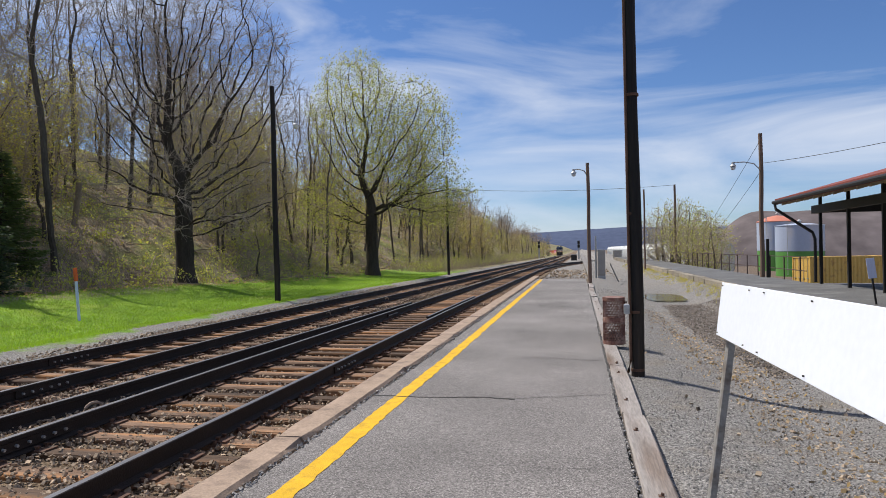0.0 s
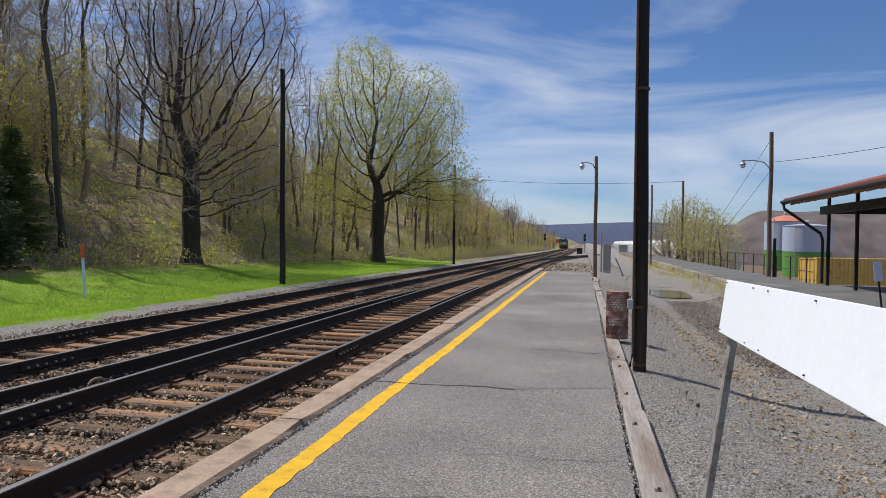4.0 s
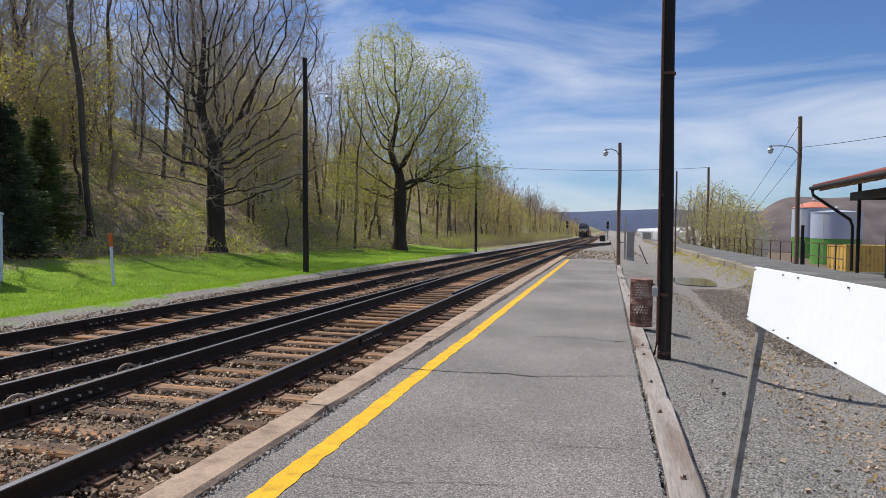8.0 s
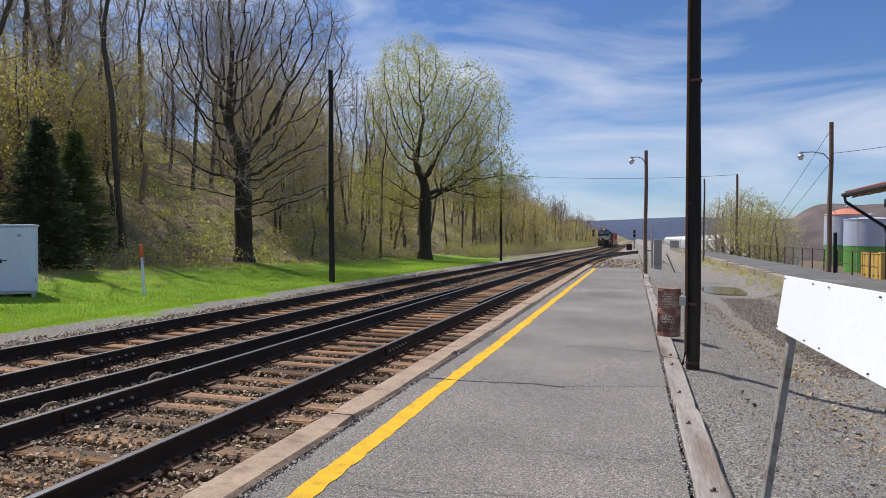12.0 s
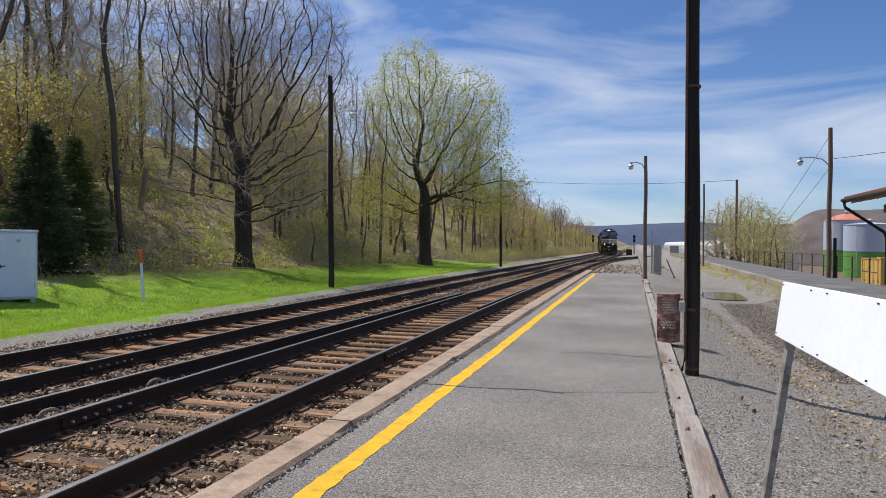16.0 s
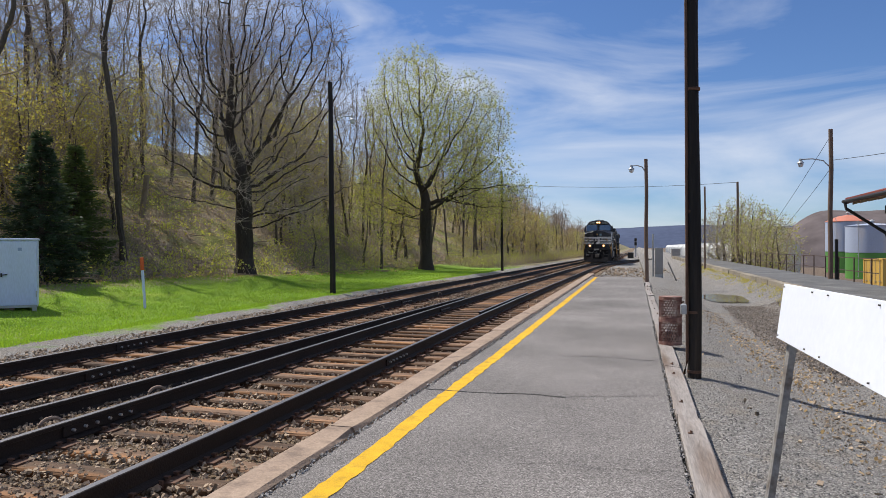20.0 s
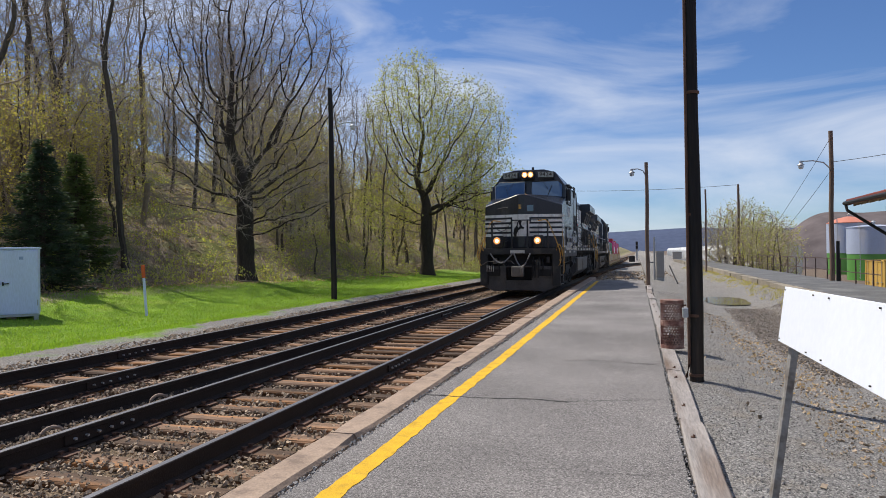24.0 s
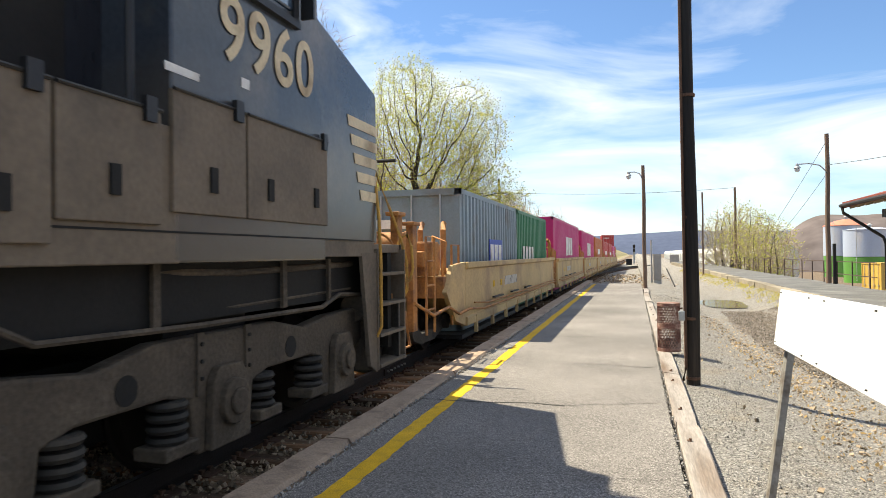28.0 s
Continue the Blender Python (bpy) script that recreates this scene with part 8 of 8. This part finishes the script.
def well_wagon():
    """One unit of a well wagon. Origin: rail top at the middle of its length; the well hangs between two end platforms."""
    t = thing("well_wagon", "tan-yellow container well wagon with rusty end gear", "freight wagon", "well wagons of the train")
    for s in (-1, 1):
        side = part("well_side", Geo().prism([(s * 1.34, 0.34), (s * 1.46, 0.36), (s * 1.46, 0.50), (s * 1.42, 0.52), (s * 1.42, 1.34), (s * 1.48, 1.36), (s * 1.48, 1.46), (s * 1.34, 1.46)], "y", -6.55, 6.55), M_WELL, t, "tan-yellow well side", bevel=0.01)
        for k in range(9):
            part("rib", Geo().box(s * 1.44 - 0.03, s * 1.44 + 0.03, -5.9 + 1.47 * k, -5.8 + 1.47 * k, 0.18, 0.50), M_WELL, side)
        part("brake_pipe", Geo().tube([(s * 1.50, -6.6, 0.66), (s * 1.50, -5.4, 0.58), (s * 1.50, 6.4, 0.60)], 0.022, 6), M_RUSTY_TAN, side, smooth=True)
        part("brake_pipe", Geo().tube([(s * 1.50, -6.2, 0.74), (s * 1.50, -5.0, 0.66), (s * 1.50, 6.4, 0.68)], 0.016, 6), M_RUSTY_TAN, side, smooth=True)
        for k in range(3):
            part("step_bar", Geo().box(s * 1.52 - 0.03, s * 1.52 + 0.03, -4.6 + 2.0 * k, -3.7 + 2.0 * k, 0.72, 0.75), M_DARKSTEEL, side)
        for k, w in ((-4.2, 0.16), (-3.4, 0.16)):
            part("reflector", Geo().box(s * 1.424 - 0.003, s * 1.424 + 0.003, k, k + w, 0.92, 1.05), M_YELLOW, side, "yellow reflector")
        part("reporting_mark", Geo().box(s * 1.424 - 0.003, s * 1.424 + 0.003, -2.9, -1.3, 0.90, 1.10), M_PALE, side, "faded lettering as a plain bar")
    part("well_floor", Geo().box(-1.34, 1.34, -6.5, 6.5, 0.12, 0.19), M_DARKSTEEL, t)
    for s in (-1, 1):
        end = part("end_platform", Geo().prism([(s * 6.5, 0.36), (s * 6.55, 1.36), (s * 7.0, 1.30), (s * 7.6, 1.18), (s * 7.6, 0.92), (s * 6.9, 0.86)], "x", -1.36, 1.36), M_WELL, t, "tan-yellow end platform", bevel=0.015)
        for x in (-1.2, -0.8, 0.8, 1.2):
            part("end_post", Geo().tube([(x, s * 7.15, 1.2), (x, s * 7.15, 2.0), (x * 0.96, s * 6.95, 2.12)], 0.05, 8), M_RUSTY_TAN, end, "rusty end post", smooth=True)
        part("ladder", Geo().tube([(1.38, s * 7.3, 0.45), (1.38, s * 7.3, 1.75), (1.38, s * 6.85, 1.75), (1.38, s * 6.85, 0.45)], 0.02, 6).tube([(1.38, s * 7.3, 0.9), (1.38, s * 6.85, 0.9)], 0.016, 6).tube([(1.38, s * 7.3, 1.3), (1.38, s * 6.85, 1.3)], 0.016, 6), M_RUSTY_TAN, end)
        part("air_tank", Geo().tube([(-0.45, s * 6.95, 1.52), (0.55, s * 6.95, 1.52)], 0.20, 18), M_RUSTY_TAN, end, "rusty air tank", smooth=True)
        part("brake_valve", Geo().box(0.65, 1.05, s * 6.95 - 0.15, s * 6.95 + 0.15, 1.32, 1.78), M_RUSTY_TAN, end, bevel=0.03)
        for k, (xa, za) in enumerate(((-0.9, 1.75), (0.2, 1.95), (0.95, 1.9))):
            part("hose", Geo().tube([(xa, s * 7.0, 1.3), (xa + 0.1, s * 7.25, za), (xa + 0.35, s * 7.35, za - 0.1), (xa + 0.3, s * 7.4, 1.2)], 0.022, 6), M_RUSTY_TAN, end, smooth=True)
    # a shared truck under the leading end
    for s in (-1, 1):
        fr = part("truck_frame", Geo().prism([(-8.95, 0.60), (-8.6, 0.66), (-8.15, 0.40), (-7.55, 0.40), (-7.1, 0.66), (-6.75, 0.60), (-6.75, 0.42), (-7.1, 0.34), (-7.5, 0.24), (-8.2, 0.24), (-8.6, 0.34), (-8.95, 0.42)], "x", s * 1.0, s * 1.14), M_UNDER, t, "dusty truck side frame", bevel=0.015)
        for y in (-8.72, -6.98):
            part("bearing", Geo().tube([(s * 1.14, y, 0.48), (s * 1.22, y, 0.48)], 0.12, 14), M_UNDER, fr, smooth=True)
    for y in (-8.72, -6.98):
        w = wheelset(t, y, 0.46)
    return t


def end_gear(t):
    """The long leading end of the first wagon: draught sill, side posts, air tank, valves, ladder and piping."""
    end = part("end_deck", Geo().prism([(-6.5, 0.80), (-6.5, 1.30), (-7.6, 1.22), (-10.1, 1.10), (-10.1, 0.84)], "x", -0.55, 0.55).box(-1.36, 1.36, -10.15, -9.95, 0.82, 1.12).box(-1.36, 1.36, -7.7, -7.5, 0.9, 1.24), M_RUSTY_TAN, t, "rusty tan end deck", bevel=0.015)
    for s in (-1, 1):
        for y, top in ((-9.75, 2.12), (-9.15, 2.02)):
            part("end_post", Geo().box(s * 1.32 - 0.05, s * 1.32 + 0.05, y - 0.09, y + 0.09, 0.55, top).box(s * 1.32 - 0.09, s * 1.32 + 0.09, y - 0.16, y + 0.12, top - 0.03, top + 0.02), M_RUSTY_TAN, end, "flat tan side post", bevel=0.01)
        part("ladder", Geo().tube([(s * 1.40, -8.75, 0.45), (s * 1.40, -8.75, 1.85), (s * 1.40, -8.35, 1.85), (s * 1.40, -8.35, 0.45)], 0.02, 6).tube([(s * 1.40, -8.75, 0.8), (s * 1.40, -8.35, 0.8)], 0.016, 6).tube([(s * 1.40, -8.75, 1.15), (s * 1.40, -8.35, 1.15)], 0.016, 6).tube([(s * 1.40, -8.75, 1.5), (s * 1.40, -8.35, 1.5)], 0.016, 6), M_RUSTY_TAN, end)
        part("stirrup", Geo().tube([(s * 1.34, -9.9, 0.85), (s * 1.40, -9.9, 0.40), (s * 1.40, -9.5, 0.40), (s * 1.34, -9.5, 0.85)], 0.022, 6), M_RUSTY_TAN, end)
        part("corner_plate", Geo().prism([(-6.55, 0.36), (-6.55, 1.46), (-7.35, 1.42), (-7.75, 1.0), (-7.2, 0.5)], "x", s * 1.34, s * 1.42), M_WELL, end, "tan corner plate", bevel=0.008)
        part("train_line", Geo().tube([(s * 1.44, -9.4, 0.95), (s * 1.46, -8.6, 0.72), (s * 1.47, -7.8, 0.78), (s * 1.48, -7.2, 0.62), (s * 1.50, -6.6, 0.66)], 0.024, 6), M_RUSTY_TAN, end, smooth=True)
        part("train_line", Geo().tube([(s * 1.40, -9.9, 1.05), (s * 1.2, -9.6, 1.5), (s * 1.15, -9.0, 1.55), (s * 1.2, -8.6, 1.2)], 0.02, 6), M_RUSTY_TAN, end, smooth=True)
    part("air_tank", Geo().tube([(-1.0, -8.3, 1.72), (-0.94, -8.3, 1.72), (0.94, -8.3, 1.72), (1.0, -8.3, 1.72)], [0.1, 0.22, 0.22, 0.1], 20), M_RUSTY_TAN, end, "rusty tan air tank", smooth=True)
    part("tank_saddle", Geo().box(-0.7, -0.6, -8.5, -8.1, 1.15, 1.52).box(0.6, 0.7, -8.5, -8.1, 1.15, 1.52), M_RUSTY_TAN, end)
    part("brake_valve", Geo().box(0.75, 1.2, -7.8, -7.4, 1.25, 1.8).box(0.85, 1.1, -7.95, -7.8, 1.4, 1.65), M_RUSTY_TAN, end, "tan brake valve", bevel=0.03)
    part("brake_wheel", Geo().tube([(1.1 + 0.28 * math.cos(k * 0.2618), -9.98, 1.6 + 0.28 * math.sin(k * 0.2618)) for k in range(25)], 0.018, 5, False), M_RUSTY_TAN, end, smooth=True)
    for k in range(5):
        x = -0.9 + 0.42 * k
        part("hose", Geo().tube([(x, -7.7, 1.25), (x + 0.08, -8.0, 1.95 - 0.08 * (k % 2)), (x + 0.2, -8.6, 1.9), (x + 0.25, -9.2, 1.3), (x + 0.2, -9.8, 1.12)], 0.02, 6), M_RUSTY_TAN, end, smooth=True)
    part("coupler", Geo().box(-0.1, 0.1, -10.7, -10.1, 0.74, 0.98).box(-0.22, 0.22, -10.95, -10.65, 0.66, 1.04), M_UNDER, end, "worn knuckle coupler", bevel=0.04)


def bar_logo(colour_mat, bars, back=None):
    """Plain blocks in place of a shipping line's name, low on the side."""
    def put(t, hw, hl, h):
        for s in (-1, 1):
            if back:
                part("emblem_panel", Geo().box(s * (hw + 0.003) - 0.006, s * (hw + 0.003) + 0.006, back[0], back[1], 0.95, h * 0.66), back[2], t, "plain coloured emblem panel")
            for y0, y1, z0, z1 in bars:
                part("lettering_bar", Geo().box(s * (hw + 0.010) - 0.006, s * (hw + 0.010) + 0.006, y0, y1, z0, z1), colour_mat, t, "lettering as plain bars")
        for k in range(4):
            part("door_marking", Geo().box(-0.85 + 0.28 * k, -0.85 + 0.28 * k + 0.2, -hl - 0.022, -hl + 0.0, h - 0.72, h - 0.55), colour_mat, t, "small lettering as plain bars")
    return put


M_BLUE_LOGO = mat("blue_emblem_paint", (0.02, 0.07, 0.42), 0.5, 0.1, 2, 30, 0.02)
M_C = {
    "grey-blue": mat("grey_blue_container_paint", (0.20, 0.26, 0.30), 0.5, 0.12, 1, 30, 0.04, stain=(0.16, 0.16, 0.15), stain_amount=0.4, stain_scale=1.5),
    "green": mat("green_container_paint", (0.02, 0.17, 0.075), 0.5, 0.12, 1, 30, 0.04),
    "magenta": mat("magenta_container_paint", (0.52, 0.02, 0.16), 0.5, 0.10, 1, 30, 0.04),
    "red": mat("red_container_paint", (0.42, 0.035, 0.035), 0.5, 0.12, 1, 30, 0.04),
    "orange": mat("orange_brown_container_paint", (0.46, 0.12, 0.03), 0.5, 0.12, 1, 30, 0.04),
}
VEHICLES = []    # thing, metres behind the nose, and its two guided points


def make_train():
    first, w1 = locomotive("9424", "black freight locomotive with white nose stripes and lit lamps", M_LOCO, M_STRIPE, False, True)
    VEHICLES.append((first, 0.0, 2.62, 17.3, 1))
    second, w2 = locomotive("9960", "faded blue-black freight locomotive coupled back to front", M_LOCO_B, M_STRIPE_B, True, False)
    VEHICLES.append((second, LOCO_2, -17.3, -2.62, -1))
    wagon = well_wagon()
    # what rides in the wagons, from the front
    loads = ["pair", "magenta", "magenta", "orange", "red", "red", "magenta", "orange", "grey-blue", "red", "green", "magenta", "orange", "red", "grey-blue", "red", "orange"]
    letters = {"magenta": [(-1.2, -0.3, 1.35, 2.2), (-0.1, 0.8, 1.35, 2.2), (1.0, 1.9, 1.35, 2.2)], "green": [(-2.2 + 0.55 * k, -1.85 + 0.55 * k, 1.0, 1.6) for k in range(4)],
               "red": [(-2, 2, 1.5, 1.9)], "orange": [(-2.5, 0.5, 1.5, 1.95)], "grey-blue": [(-1.0, 1.0, 1.6, 2.0)]}
    made = {}
    for k, load in enumerate(loads):
        off = CAR_1 + CAR * k
        w = wagon if k == 0 else copy_thing(wagon, pose(0, 0, 0))
        VEHICLES.append((w, off, -6.8, 6.8, 1))
        if load == "pair":
            a = box_container("freight_container", "grey-blue corrugated container with a blue emblem", "containers on the train", pose(0, 0, 0), 6.06, 2.44, 2.59, M_C["grey-blue"],
                              logo=bar_logo(M_STRIPE, [(-0.42 + 0.45 * q, -0.1 + 0.45 * q, 1.15, 1.6) for q in range(3)], (-0.5, 0.95, M_BLUE_LOGO)))
            b = box_container("freight_container", "green corrugated container with pale lettering", "containers on the train", pose(0, 0, 0), 6.06, 2.44, 2.59, M_C["green"], logo=bar_logo(M_STRIPE, letters["green"]))
            VEHICLES.append((a, off - 3.09, -2, 2, 0.21))
            VEHICLES.append((b, off + 3.09, -2, 2, 0.21))
        else:
            if load in made:
                c = copy_thing(made[load], pose(0, 0, 0))
            else:
                c = made[load] = box_container("freight_container", load + " corrugated container riding in a well wagon", "containers on the train", pose(0, 0, 0), 12.19, 2.44, 2.89, M_C[load], rib=0.42, logo=bar_logo(M_STRIPE, letters[load]))
            VEHICLES.append((c, off, -4, 4, 0.21))
            if k in (9, 12):
                c2 = copy_thing(made["red"], pose(0, 0, 0)) if "red" in made else c
                if c2 is not c:
                    VEHICLES.append((c2, off, -4, 4, 0.21 + 2.9))
    end_gear(wagon)
    return w1, w2


LOCO_2 = 42.85       # the second engine's nose corner, behind the first's
CAR_1 = 53.7        # the middle of the first wagon
WHEELS_1, WHEELS_2 = make_train()


def nose_y(t):
    """Where the nose of the first engine is at t seconds; the train gathers way a little as it nears."""
    back = max(0.0, 25 - t)
    far = 11.25 + 14.3 * back - 0.88 * smooth(back, 1, 6) * back * (1 - 0.45 * smooth(back, 5, 25))
    on = max(0.0, t - 25)
    return far - 14.3 * on - 1.6 * (on - 0.25 if on > 0.5 else on * on)


def motions():
    times = [0.5 * i for i in range(44)] + [22 + 0.25 * i for i in range(25)]
    for ob, off, a, b, z in VEHICLES:
        rows = []
        for t in times:
            y = nose_y(t) + off
            pa, pb = y + a, y + b
            xa, xb = train_x(pa), train_x(pb)
            turn = math.degrees(math.atan2(xb - xa, pb - pa))
            x = xa + (xb - xa) * (y - pa) / (pb - pa)
            lift = z if z not in (1, -1) else 0
            rows.append((t, pose(x, y, TOR + lift + grade(y), 0, 0, -turn if z != -1 else 180 - turn)))
        walk(ob, rows)
    for wheels, way in ((WHEELS_1, 1), (WHEELS_2, -1)):
        for w in wheels:
            y, r = w.matrix_basis.translation.y, 0.53
            walk(w, [(0.05 * i, pose(0, y, r) @ Matrix.Rotation(way * (nose_y(0) - nose_y(0.05 * i)) / r, 4, "X")) for i in range(561)])


motions()
